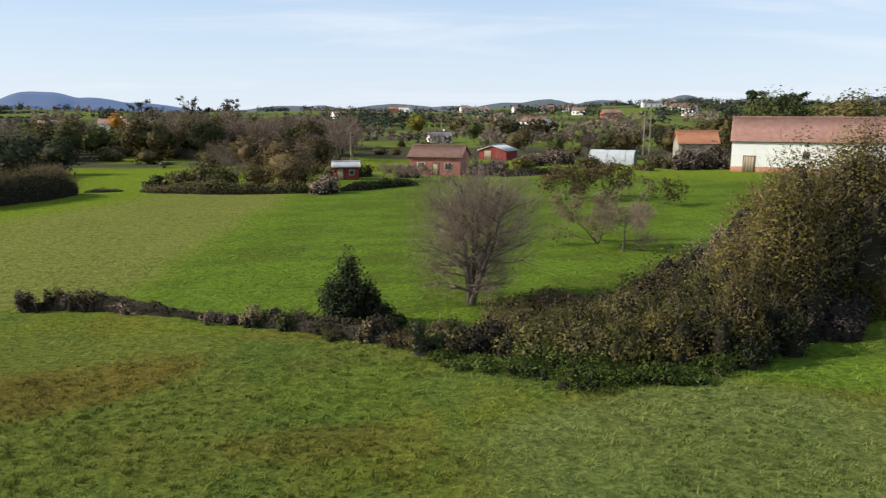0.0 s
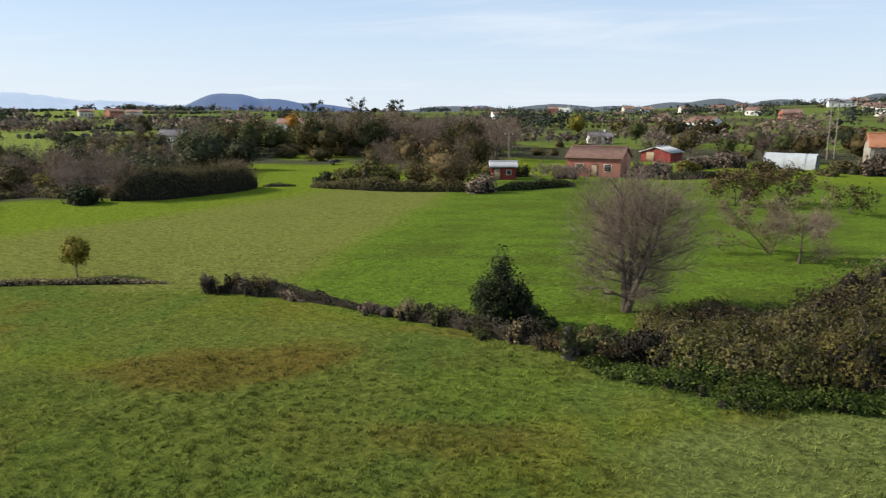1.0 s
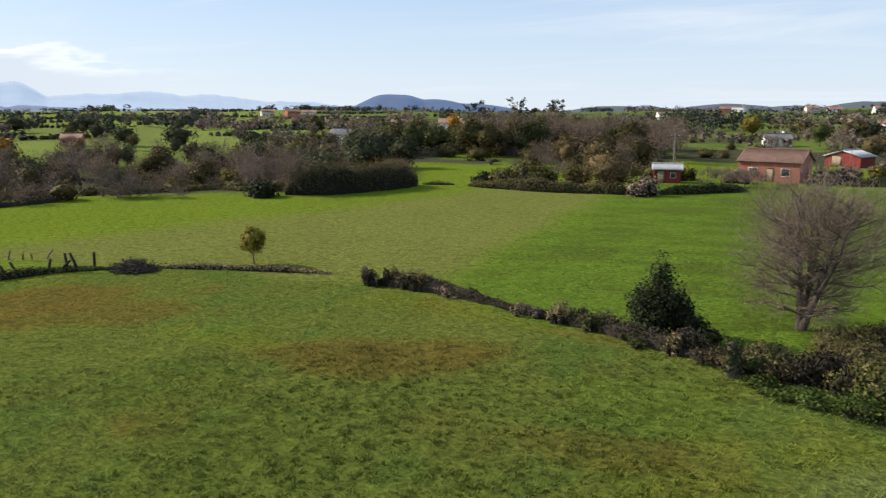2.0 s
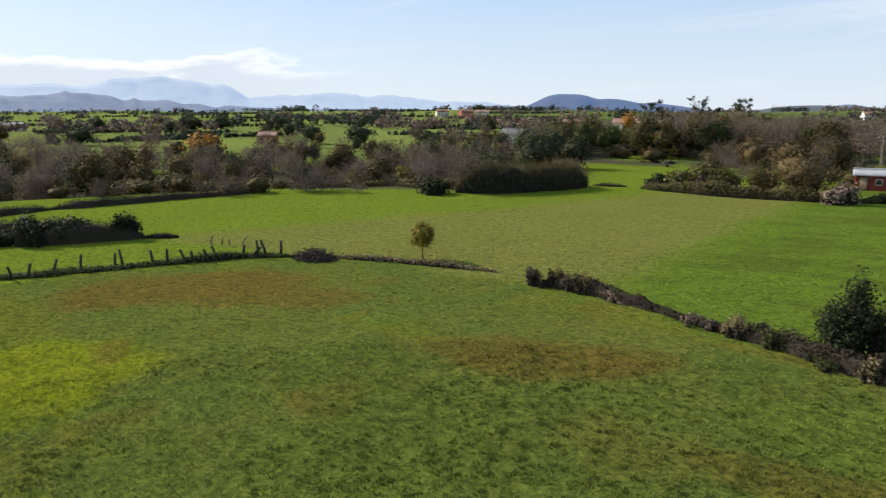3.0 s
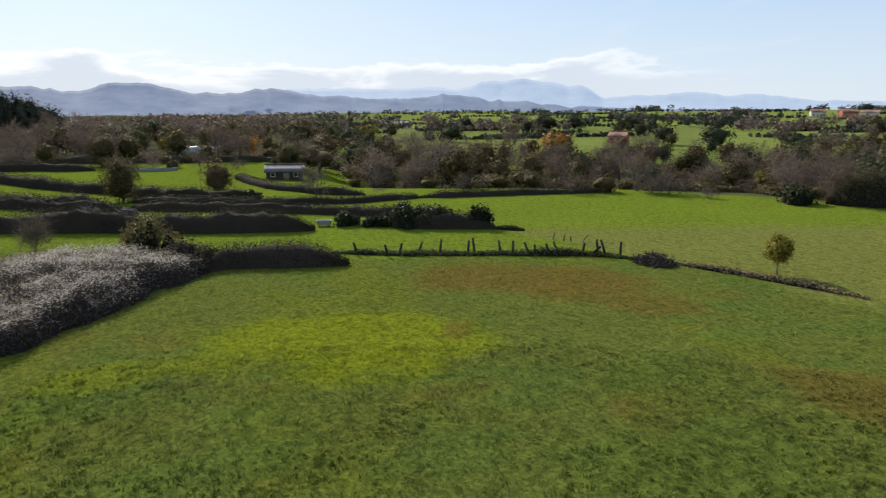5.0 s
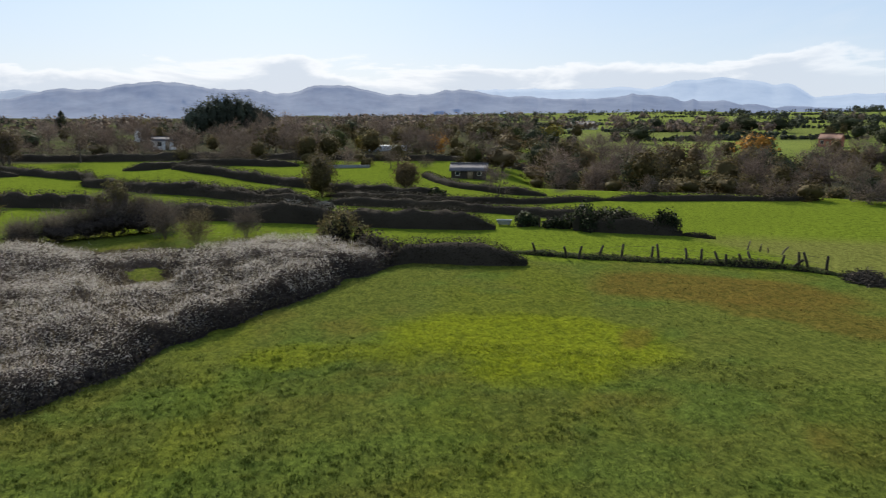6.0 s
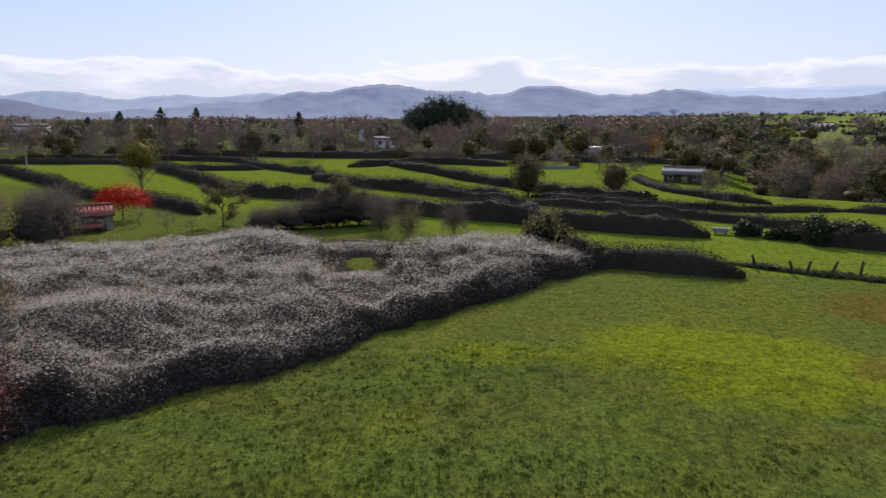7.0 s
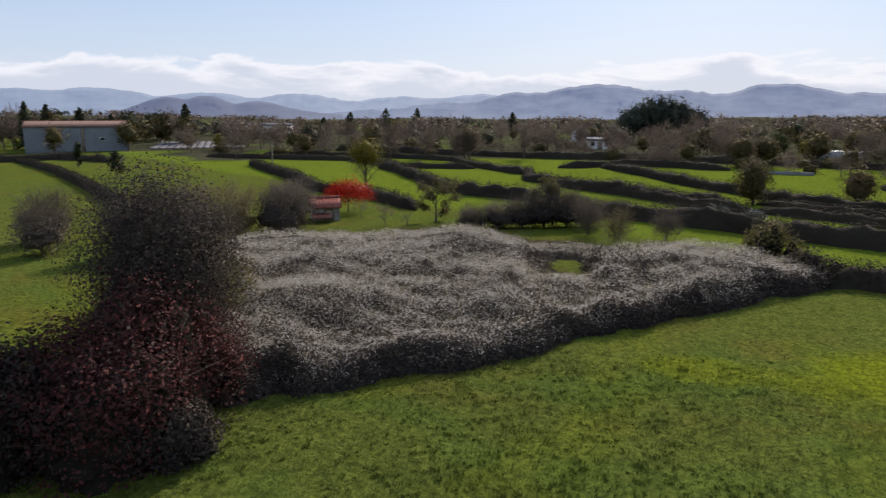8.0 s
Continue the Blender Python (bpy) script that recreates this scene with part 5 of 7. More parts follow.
# single trees that stand out: kind, bearing, range, width, height
for k, (kind, az, r, w, h) in enumerate((
        ("yellow", 73.0, 290, 13, 9.5), ("orange", 57.5, 235, 11, 10), ("brown", 76.0, 190, 9, 6.5), ("dark", 71.6, 126, 6.6, 5.4), ("brown", 76.6, 140, 8.5, 5.6), ("brown", 74.0, 134, 6.0, 3.6), ("bare", 69.0, 118, 6.0, 2.8), ("bare_dark", 77.4, 108, 3.4, 3.4), ("dark", 74.2, 235, 9, 8.5), ("olive", 78.2, 240, 12, 9), ("bare_dark", 69.0, 245, 12, 9),
        ("bare_dark", 61.4, 255, 11, 9.5), ("bare_dark", 66.8, 143, 9, 9), ("dark", 55.3, 130, 3.6, 7.5), ("olive", 63.0, 118, 7, 3.4), ("olive", 60.0, 116, 7, 3.8), ("dark", 34.9, 138, 10, 9.0), ("dark", 31.5, 140, 9.2, 9.2),
        ("dark", 28.6, 142, 6.4, 6.6), ("dark", 45.8, 300, 12, 9.5), ("dark", 49.5, 320, 10, 9), ("bare", 41.5, 150, 9, 9), ("bare", 38.5, 146, 9, 8.6), ("bare", 44, 152, 8, 8), ("yellow", 42.2, 122, 6, 5), ("dark", 66.2, 330, 12, 8),
        ("dark", 58.6, 420, 16, 10), ("dark", 56.4, 430, 14, 9), ("dark", 52.0, 430, 14, 9), ("olive", 51, 170, 8, 6.5), ("bare_dark", 52.6, 160, 9, 8), ("brown", 48.0, 140, 7, 5.5))):
    x, y = spot(az, r)
    plant(("far_" if r > 260 else "") + kind, x, y, h / 6.9, k, az * 7, w / 5.6 / (h / 6.9))
for az, r, kind, s in ((82, 175, "orange", 0.9), (24.5, 330, "orange", 1.5), (11, 230, "orange", 1.2), (2, 300, "yellow", 1.6),
                       (76.5, 150, "dark", 0.8), (-2.5, 260, "green", 1.2), (-17, 225, "dark", 1.0), (-20, 230, "olive", 1.3), (66, 112, "dark", 0.9), (50.5, 118, "dark", 0.75),
                       (-9, 170, "green", 0.9), (-6.5, 200, "olive", 1.0), (-13, 190, "green", 0.9), (95.5, 230, "bare_dark", 1.6),
                       (93.5, 225, "bare_dark", 1.5), (143.8, 225, "olive", 1.2), (139, 232, "olive", 1.3), (88, 190, "yellow", 0.8)):
    x, y = spot(az, r)
    plant(kind, x, y, s, int(abs(az)), az * 7)


# ---- buildings ----
make_house("barn", on_land(71.5, 130.2), -24.0, "white limewashed barn with faded clay roof and tan plank door", "barn", 34, 10, 5.9, 9.9, "plaster", "tile_pink", ("plinth", 1.0), "x",
           (("door", "front", -13.9, 0.0, 1.9, 2.9), ("window", "front", -4.5, 2.6, 1.1, 1.3), ("window", "front", 4, 2.6, 1.1, 1.3)))
make_house("stone_cottage", on_land(54.0, 152), -8.0, "small grey stone cottage with orange tiled roof", "house", 8.0, 6.5, 4.8, 7.1, "stone", "tile_new", None, "x",
           (("window", "front", 1.8, 1.4, 0.9, 1.1), ("door", "front", -1.5, 0.0, 1.0, 2.0)))
make_house("brick_house", on_land(-0.6, 130.5), -14, "low salmon brick house with brown tiled roof", "house", 9.5, 8, 3.3, 5.0, "brickred", "tile_brown", None, "x",
           (("window", "front", -2.4, 1.0, 1.3, 1.1), ("window", "front", 2.6, 1.0, 1.2, 1.1), ("door", "front", 0.2, 0.0, 1.0, 2.05)))
make_house("red_barn", on_land(12.9, 166), -30, "dark red outbuilding with a pale sheet roof", "outbuilding", 7.0, 6, 2.2, 3.3, "redpaint", "sheet", None, "y",
           (("door", "front", -1.2, 0.0, 1.8, 2.1),))
make_house("garden_shed", on_land(-16.3, 118.5), 10, "small red shed with a grey sheet roof", "shed", 4.1, 3.2, 2.3, 2.9, "redpaint", "sheet", None, "x",
           (("door", "front", -1.0, 0.0, 0.9, 1.9), ("window", "front", 0.9, 0.9, 0.7, 0.7)))
make_house("farmhouse", on_land(-122.5, 23.2), 76, "small dark timber farm shed with a slate roof", "house", 6.0, 4.4, 1.5, 2.4, "wood", "slate", None, "x",
           (("window", "front", -1.9, 0.6, 0.6, 0.6), ("door", "front", 0.3, 0.0, 0.9, 1.4), ("window", "front", 1.9, 0.6, 0.6, 0.6)))
# the narrow full-height door part stands in for a brown downpipe
make_house("warehouse", on_land(-149.0, -192.5), 142, "wide pale grey warehouse with a low reddish roof", "warehouse", 27, 22, 7.4, 8.9, "greywall", "tile_brown", None, "x",
           (("window", "front", -7.0, 3.4, 1.6, 1.0), ("window", "front", 6.5, 3.4, 1.2, 0.8), ("door", "front", 1.4, 0.0, 0.5, 7.2)), rib=0.9)
make_house("garden_hut", on_land(-61.8, -42.4), 132, "small hut with a red barrel-tile roof beside the brambles", "hut", 2.8, 2.5, 1.55, 2.25, "stone", "tile_red", None, "x",
           (("door", "front", 0.3, 0.0, 0.7, 1.1),), overhang=0.22, rib=0.36)


def lean_to():
    ob = thing("lean_to", on_land(-60.0, -41.6), "low lean-to shelter with a faded tile roof", "shelter", rz=134, scale=0.6)
    u = np.linspace(-1.6, 1.6, 25)
    up = np.where(np.arange(25) % 2 == 1, 0.11, 0.0)
    rows = [np.stack([u, np.full(25, y), z + up * k], -1) for y, z, k in ((1, 1.35, 1), (-1.1, 0.85, 1), (-1.1, 0.75, 0), (1, 1.25, 0))]
    i, j = np.meshgrid(np.arange(4), np.arange(24), indexing="ij")
    i2 = (i + 1) % 4
    a = Acc()
    a.add(np.concatenate(rows), np.stack([i * 25 + j, i * 25 + j + 1, i2 * 25 + j + 1, i2 * 25 + j], -1).reshape(-1, 4))
    part("roof", a.mesh("roof", "tile_red"), ob)
    for x in (-1.4, 1.4):
        for y, h in ((-0.9, 0.8), (0.85, 1.22)):
            p = Acc()
            p.tube([(x, y, -0.2), (x, y, h)], [0.06, 0.05], 6)
            part("post", p.mesh("post", "wood"), ob)


lean_to()


def polytunnel(x, y, rz, w, length, tall, label, mat="film"):
    ob = thing("greenhouse", on_land(x, y), label, "greenhouse", rz=rz)
    n = 14
    t = np.linspace(0, math.pi, n)
    rows = max(int(length / 1.5), 2)
    s = np.linspace(-length / 2, length / 2, rows)
    v = np.stack([np.repeat(s, n), np.tile(-np.cos(t) * w / 2, rows), np.tile(np.sin(t) ** 0.8 * tall, rows) + 0.02 * np.repeat(np.arange(rows) % 2, n)], -1)
    i, j = np.meshgrid(np.arange(rows - 1), np.arange(n - 1), indexing="ij")
    f = np.stack([i * n + j, i * n + j + 1, (i + 1) * n + j + 1, (i + 1) * n + j], -1).reshape(-1, 4)
    part("cover", mesh_np("cover", v, f, mat), ob)
    for k in range(0, rows, 2):
        h = Acc()
        h.tube(np.stack([np.full(n, s[k]), -np.cos(t) * (w / 2 + 0.04), np.sin(t) ** 0.8 * tall + 0.04], -1), np.full(n, 0.05), 5)
        part("hoop", h.mesh("hoop", "sheet"), ob)
    for e in (s[0], s[-1]):
        g = Acc()
        for k in range(n // 2):
            y0, y1 = -math.cos(t[k]) * w / 2, -math.cos(t[k + 1]) * w / 2
            g.add([(e, y0, 0), (e, -y0, 0), (e, -y0, math.sin(t[k]) ** 0.8 * tall), (e, y0, math.sin(t[k]) ** 0.8 * tall)], [(0, 1, 2, 3)]) if k == n // 2 - 1 else None
        if g.n:
            part("end_wall", g.mesh("end_wall", mat), ob)


polytunnel(36.5, 152, -25, 4.5, 9.5, 3.0, "silvery hooped greenhouse at the field's edge")
polytunnel(-204, 15.5, 86, 3.6, 13, 1.7, "long white low hooped greenhouse")

FAR_HOUSES = (  # bearing, range, width, depth, eave, ridge, wall, roof
    (-7.4, 380, 14, 10, 5.5, 8.0, "plaster", "tile_brown"), (-6.0, 640, 13, 10, 5, 8, "plaster", "tile_old"), (-8.2, 600, 15, 10, 5, 8, "cream", "tile_brown"), (-9.9, 620, 12, 9, 5.5, 8, "plaster", "tile_old"),
    (-10.8, 520, 13, 9, 4, 7, "plaster", "tile_old"), (-13.2, 450, 14, 9, 4.5, 7.5, "brickred", "tile_old"), (-16.2, 600, 20, 9, 4.5, 6.5, "plaster", "slate"), (-17.4, 640, 15, 10, 5, 8, "cream", "tile_old"),
    (-19.0, 470, 11, 9, 6, 8, "plaster", "tile_brown"), (-18.3, 520, 14, 9, 4, 6.5, "cream", "tile_old"), (-1.8, 700, 14, 9, 5, 8, "cream", "tile_old"), (-3.2, 660, 13, 10, 5, 8, "plaster", "tile_old"),
    (3.8, 720, 17, 11, 7, 10, "brickred", "tile_old"), (3.0, 700, 14, 10, 8, 9.5, "plaster", "slate"), (8.4, 560, 11, 8, 5, 8, "plaster", "tile_old"), (0.3, 260, 8, 6, 2.6, 4, "plaster", "slate"),
    (28.4, 330, 13, 9, 4.5, 7.5, "brickred", "tile_old"), (24.7, 370, 13, 9, 4.5, 7.0, "plaster", "tile_old"), (33.3, 300, 11, 8, 4.5, 7.0, "plaster", "slate"), (37.3, 700, 13, 10, 5, 8, "brickred", "tile_brown"),
    (39.2, 720, 12, 9, 4.5, 7.5, "cream", "tile_brown"), (36.0, 690, 13, 9, 4.5, 7, "cream", "tile_old"), (52.9, 330, 8, 6, 3.2, 5.2, "brickred", "tile_brown"), 
    (70.5, 520, 20, 9, 3.5, 6, "cream", "slate"),
    (103.4, 300, 14, 9, 3.6, 4.8, "plaster", "slate"), (102.6, 240, 9, 7, 2.8, 3.8, "plaster", "slate"), 
    (128.3, 420, 18, 12, 4, 5.5, "plaster", "slate"), (131.0, 430, 10, 8, 4, 6, "plaster", "tile_old"),
)
for k, (az, r, w, d, ev, rg, wall, roof) in enumerate(FAR_HOUSES):
    r = r * 1.3 if r > 440 and az < 10 else r
    x, y = spot(az, r)
    tone = {"plaster": "white", "cream": "cream", "brickred": "reddish"}[wall]
    cover = {"slate": "grey slate", "tile_new": "orange tile", "tile_old": "faded tile", "tile_brown": "brown tile"}[roof]
    ops = [("window", "front", -w * 0.32, 1.1, 1.2, 1.3), ("door", "front", -w * 0.06, 0.0, 1.1, 2.1), ("window", "front", w * 0.2, 1.1, 1.2, 1.3), ("window", "front", w * 0.38, 1.1, 1.2, 1.3)]
    if ev > 4.8:
        ops += [("window", "front", f * w, 3.6, 1.2, 1.2) for f in (-0.32, -0.06, 0.2, 0.38)]
    make_house("house", on_land(x, y, 0.1), az + (k * 47 % 60) - 30, "distant %s house with a %s roof on the hillside" % (tone, cover), "house", w, d, ev, rg, wall, roof, None, "x", ops,
               (w * 0.25, 0.6) if k % 2 else None, group="houses of the countryside", ribs=False)


def utility_pole(x, y, tall, label="tall weathered timber utility pole"):
    ob = thing("utility_pole", on_land(x, y), label, "pole", group="utility poles")
    a = Acc()
    a.tube([(0, 0, -0.5), (0, 0, tall * 0.5), (0, 0, tall)], [0.17, 0.14, 0.11], 8)
    part("shaft", a.mesh("shaft", "pole"), ob)
    b = Acc()
    b.box(-0.9, 0.9, -0.06, 0.06, tall - 0.7, tall - 0.55)
    part("crossarm", b.mesh("crossarm", "wood"), ob)
    for k in (-0.75, 0, 0.75):
        c = Acc()
        c.tube([(k, 0, tall - 0.55), (k, 0, tall - 0.45), (k, 0, tall - 0.3)], [0.03, 0.07, 0.04], 6)
        part("insulator", c.mesh("insulator", "white"), ob)


utility_pole(*spot(-15.75, 190), 14.3)
utility_pole(*spot(-16.2, 192), 14.0)
utility_pole(*spot(0.1, 250), 9.0, "weathered timber utility pole among trees")
utility_pole(*spot(7.4, 150), 7.0, "weathered timber utility pole by the gardens")
utility_pole(*spot(128.6, 165), 5.0, "short dark timber pole in the pasture")

# tall skyline trees
make_tree("umbrella_pine", on_land(*spot(-23.7, 205)), "tall umbrella pine with a flat dark crown", "tree", 301, 21.0, 4.0, "dark", 1100, 0.38, n_limb=7, fork=0.78, upright=0.25, squash=0.4, subs=2, girth=0.3, clump=1.0)
make_tree("umbrella_pine", on_land(*spot(-26.0, 205)), "tall umbrella pine with a wide thin crown", "tree", 302, 20.4, 4.8, "dark", 1100, 0.38, n_limb=7, fork=0.78, upright=0.22, squash=0.4, subs=2, girth=0.3, clump=1.0)
make_tree("evergreen_tree", on_land(*spot(-25.0, 185)), "broad dense green evergreen behind the barn", "tree", 303, 14.0, 5.0, "green", 4200, 0.5, n_limb=12, fork=0.15, subs=2, dome=(7.8, 6.4, 8.6, 0.11))
make_tree("evergreen_tree", on_land(*spot(-21.6, 178)), "dense dark tree behind the cottage", "tree", 304, 9.0, 4.0, "olive", 2000, 0.5, n_limb=10, fork=0.12, subs=2, dome=(4.4, 4.6, 5.6, 0.14))
make_tree("broadleaf_tree", on_land(*spot(-29.6, 165)), "large round olive-green tree behind the barn", "tree", 305, 13.0, 5.0, "olive", 4200, 0.45, n_limb=12, fork=0.15, subs=2, dome=(7.6, 6.4, 8.4, 0.11))
for k, (az, r, tall, spread) in enumerate(((22.6, 225, 17.0, 4.0), (19.9, 220, 18.0, 3.6), (18.5, 225, 16.2, 2.6), (16.4, 215, 17.0, 4.2))):
    make_tree("tall_pine", on_land(*spot(az, r)), "tall thin pine with sparse dark tufts", "tree", 310 + k, tall, spread, "dark", 900, 0.28, n_limb=9, fork=0.55, upright=0.4, squash=0.6, subs=2, girth=0.22,
              clump=spread * 0.22, group="skyline pines")
for k in range(9):      # the eucalyptus grove
    az, r = 95.4 + k * 0.68, 262 + (k * 37 % 40)
    tall = 12.0 + 7.0 * math.sin(math.pi * (k + 0.5) / 9)
    make_tree("eucalyptus_tree", on_land(*spot(az, r)), "tall dark eucalyptus of a dense grove", "tree", 330 + k, tall, 3.4, "far_dark", 900, 0.5, n_limb=8, fork=0.3, upright=0.7, subs=2, girth=0.3, group="eucalyptus grove", dome=(3.8, tall * 0.40, tall * 0.58, 0.16))
for k, (az, r, tall, w) in enumerate(((119.7, 400, 13, 6.0), (117.2, 410, 13, 6.2), (122.5, 380, 11, 6.0), (145.4, 262, 15, 4.2), (144.1, 270, 14, 4.4), (142.0, 265, 13, 4.6), (140.0, 275, 11, 4.0),
                                      (134.9, 262, 14, 4.6), (109.6, 420, 11, 5.0), (124.6, 330, 9, 4.0))):
    make_conifer("conifer", on_land(*spot(az, r)), "dark pointed conifer above the woods", "tree", 360 + k, tall, w, 520, 0.8, power=0.7, group="conifers", leaf="evergreen")

# ---- hedgerows of the small fields ----
D = dict(leaf="hedge", leaf_size=0.085, twig="hedge")
make_hedge("hedge", ((-50.4, 3.4), (-52.2, 5.8), (-51.2, 9.4), (-49.2, 13.9)), "thick dark bramble hedge before the bright strip", 60, 1.75, 2.5, per_m=285, twig_per_m=88, **D)
make_hedge("hedge", ((-79.0, -22.5), (-76.4, -17.2), (-74.1, -9.2), (-70.2, 1.5), (-67.3, 9.4), (-65.2, 15.1)), "long dark clipped field hedge", 61, 2.1, 2.5, per_m=228, twig_per_m=99, rough=0.2, **D)
make_hedge("hedge", ((-63.4, 22.7), (-61.3, 27.5), (-59.6, 31.3)), "dark overgrown hedge with rounded bushes", 62, 1.56, 1.88, per_m=247, twig_per_m=55, **D)
make_hedge("hedge", ((-59.6, 31.3), (-57.4, 33.3)), "low tapering end of a dark hedge", 63, 0.78, 1.12, per_m=209, twig_per_m=66, **D)
D["leaf_size"] = 0.11
make_hedge("hedge", ((-108, -30.8), (-101, -22.5), (-93.5, -13.4), (-87, -5.8), (-85.7, -1.3)), "dark field hedge between pastures", 64, 1.46, 1.88, per_m=99, twig_per_m=52, rough=0.22, **D)
make_hedge("hedge", ((-86.8, -1.3), (-80.1, 11.1), (-76.1, 18.2), (-71.4, 25.2), (-66, 31)), "dark field hedge between pastures", 65, 1.13, 1.69, per_m=99, twig_per_m=48, rough=0.22, **D)
make_hedge("hedge", ((-142.5, -31.4), (-128, -19.9), (-112, -9.7), (-103, -1.6), (-96, 4.3), (-91.8, 9.8), (-91.6, 14.2)), "dark field hedge between pastures", 66, 1.66, 2.06, per_m=85, twig_per_m=44, rough=0.24, **D)
make_hedge("hedge", ((-95, -1.5), (-88.3, 9.4), (-84.6, 14.5), (-83.6, 25.7), (-84.9, 33.7)), "low dark hedge along a lane", 67, 0.98, 1.50, per_m=85, twig_per_m=35, **D)
make_hedge("hedge", ((-84.9, 33.7), (-83.5, 42), (-82.3, 48.7), (-80.6, 60.3)), "low brown-green hedge on the field's crest", 68, 0.89, 1.50, per_m=85, twig_per_m=35, **D)
make_hedge("hedge", ((-124.4, 15.2), (-105.7, 18), (-94.9, 22.5), (-91.2, 28)), "dark field hedge by the farm", 69, 1.17, 1.69, per_m=85, twig_per_m=35, **D)
make_hedge("hedge", ((-141, -40), (-141.3, -34.9), (-149.6, -28.2), (-149.6, -18.1), (-146.5, -7.4)), "dark field hedge between pastures", 70, 1.56, 2.06, per_m=71, twig_per_m=30, **D)
make_hedge("hedge", ((-122.9, -103.8), (-99.3, -75.7), (-86.2, -60.5), (-84.0, -50.8), (-72.4, -37.0)), "dark field hedge running down to the gardens", 71, 1.66, 2.06, per_m=99, twig_per_m=44, rough=0.24, **D)
make_hedge("hedge", ((-129, -74.5), (-104.2, -51.8), (-90.8, -38.4), (-87.8, -30.1), (-89, -26.1)), "dark field hedge between narrow pastures", 72, 1.85, 2.25, per_m=99, twig_per_m=48, rough=0.24, **D)
make_hedge("hedge", ((-122, -39.9), (-112.2, -36.5), (-103.2, -26.4), (-98.5, -18.6), (-92, -9.8), (-88.4, -3)), "dark field hedge between narrow pastures", 73, 1.85, 2.25, per_m=99, twig_per_m=48, rough=0.24, **D)
make_hedge("hedge", ((-142.4, -135.4), (-142, -90.9), (-130.5, -71.5), (-133.5, -55.1)), "dark hedge along a lane", 74, 1.53, 1.80, per_m=71, twig_per_m=30, **D)
make_hedge("hedge", ((-155, -127.4), (-156.1, -99.9), (-154, -69.5), (-134, -53), (-123, -40)), "dark hedge at the edge of the woods", 75, 1.61, 1.95, per_m=71, twig_per_m=30, **D)
make_hedge("hedge", ((-107.4, -160), (-88.6, -120.9), (-65.6, -80.8), (-53.4, -60)), "dark hedge beside the wide green field", 76, 1.36, 1.65, per_m=99, twig_per_m=44, **D)
make_hedge("hedge", ((-96, -165), (-116.3, -156.4), (-112.4, -134.3)), "dark hedge before the warehouse", 77, 1.87, 1.80, per_m=71, twig_per_m=30, **D)
make_hedge("hedge", ((-180, -120), (-176, -80), (-172, -40), (-168, -5)), "dark hedge before the woods of the plain", 78, 2.04, 2.25, per_m=63, twig_per_m=30, rough=0.22, **D)
make_hedge("hedge", ((-168, -2), (-160, 22), (-150, 45), (-140, 65)), "dark hedge before the woods of the plain", 79, 1.70, 2.10, per_m=63, twig_per_m=30, rough=0.22, **D)
# the tall black hedge and hedges of the big field
D["leaf_size"] = 0.11
make_hedge("tall_hedge", ((-60, 76.6), (-54.8, 80.6), (-51.2, 89.0), (-50.2, 95.8)), "tall dense dark clipped hedge in shade", 80, 3.6, 3.6, leaf="evergreen", per_m=260, leaf_size=0.14, twig="brown", twig_per_m=150, rough=0.14, taper=0.5)
make_bush("shrub", on_land(-62.0, 73.6), "round dark shrub at the hedge's end", "shrub", 81, 2.4, 2.2, 2.6, "dark", 900, 0.3)
make_hedge("hedge", ((-49.6, 97), (-44.9, 98.6)), "low dark scrub along the field's edge", 82, 0.8, 1.4, per_m=60, **D)
make_hedge("hedge", ((-42, 97.5), (-30.2, 95.6), (-23.9, 96.4), (-17, 96.8)), "low olive bank of scrub along the field", 83, 1.5, 2.0, leaf="olive", per_m=150, leaf_size=0.2, twig="twig", twig_per_m=30, rough=0.5)
make_hedge("hedge", ((-14.8, 98.6), (-9, 103.5), (-3.9, 108.0)), "trimmed dark green hedge before the brick house", 84, 1.3, 1.8, leaf="green", per_m=80, leaf_size=0.26)
make_hedge("hedge", ((9.5, 123.4), (22.5, 128.4)), "trimmed dark green garden hedge", 85, 1.3, 1.8, leaf="green", per_m=70, leaf_size=0.28)
make_hedge("hedge", ((-80.6, 66), (-82, 74), (-75, 80), (-66, 77)), "low scrub round a grassy bank", 86, 1.1, 1.8, leaf="olive", per_m=60, leaf_size=0.28)
make_bush("shrub", on_land(-33.5, 100.5), "broad yellow-olive shrub behind the field", "shrub", 87, 4.6, 3.6, 4.2, "mixed", 2300, 0.3, twig="twig", n_twig=200, twig_w=0.04)
make_bush("shrub", on_land(-40.2, 99.5), "small dark round shrub behind the field", "shrub", 88, 1.9, 1.9, 2.4, "dark", 700, 0.28)
make_tree("broadleaf_tree", on_land(-21.5, 100), "broad brown autumn tree behind the field", "tree", 89, 6.2, 2.8, "brown", 3400, 0.2, n_limb=11, fork=0.1, stems=2, dome=(4.2, 3.1, 3.0, 0.16))
make_tree("broadleaf_tree", on_land(-27, 103), "olive-brown tree behind the field", "tree", 90, 4.2, 1.8, "olive", 1500, 0.2, n_limb=9, fork=0.1, stems=2, dome=(2.3, 2.0, 2.0, 0.18))
make_bush("shrub", on_land(-16.0, 96.3), "rounded grey bush by the shed", "shrub", 91, 2.2, 2.0, 2.9, "twig", 1300, 0.24)
make_bush("shrub", on_land(-15.5, 124), "bright yellow-green shrub behind the shed", "shrub", 92, 3.0, 2.2, 3.4, "yellow", 800, 0.32)
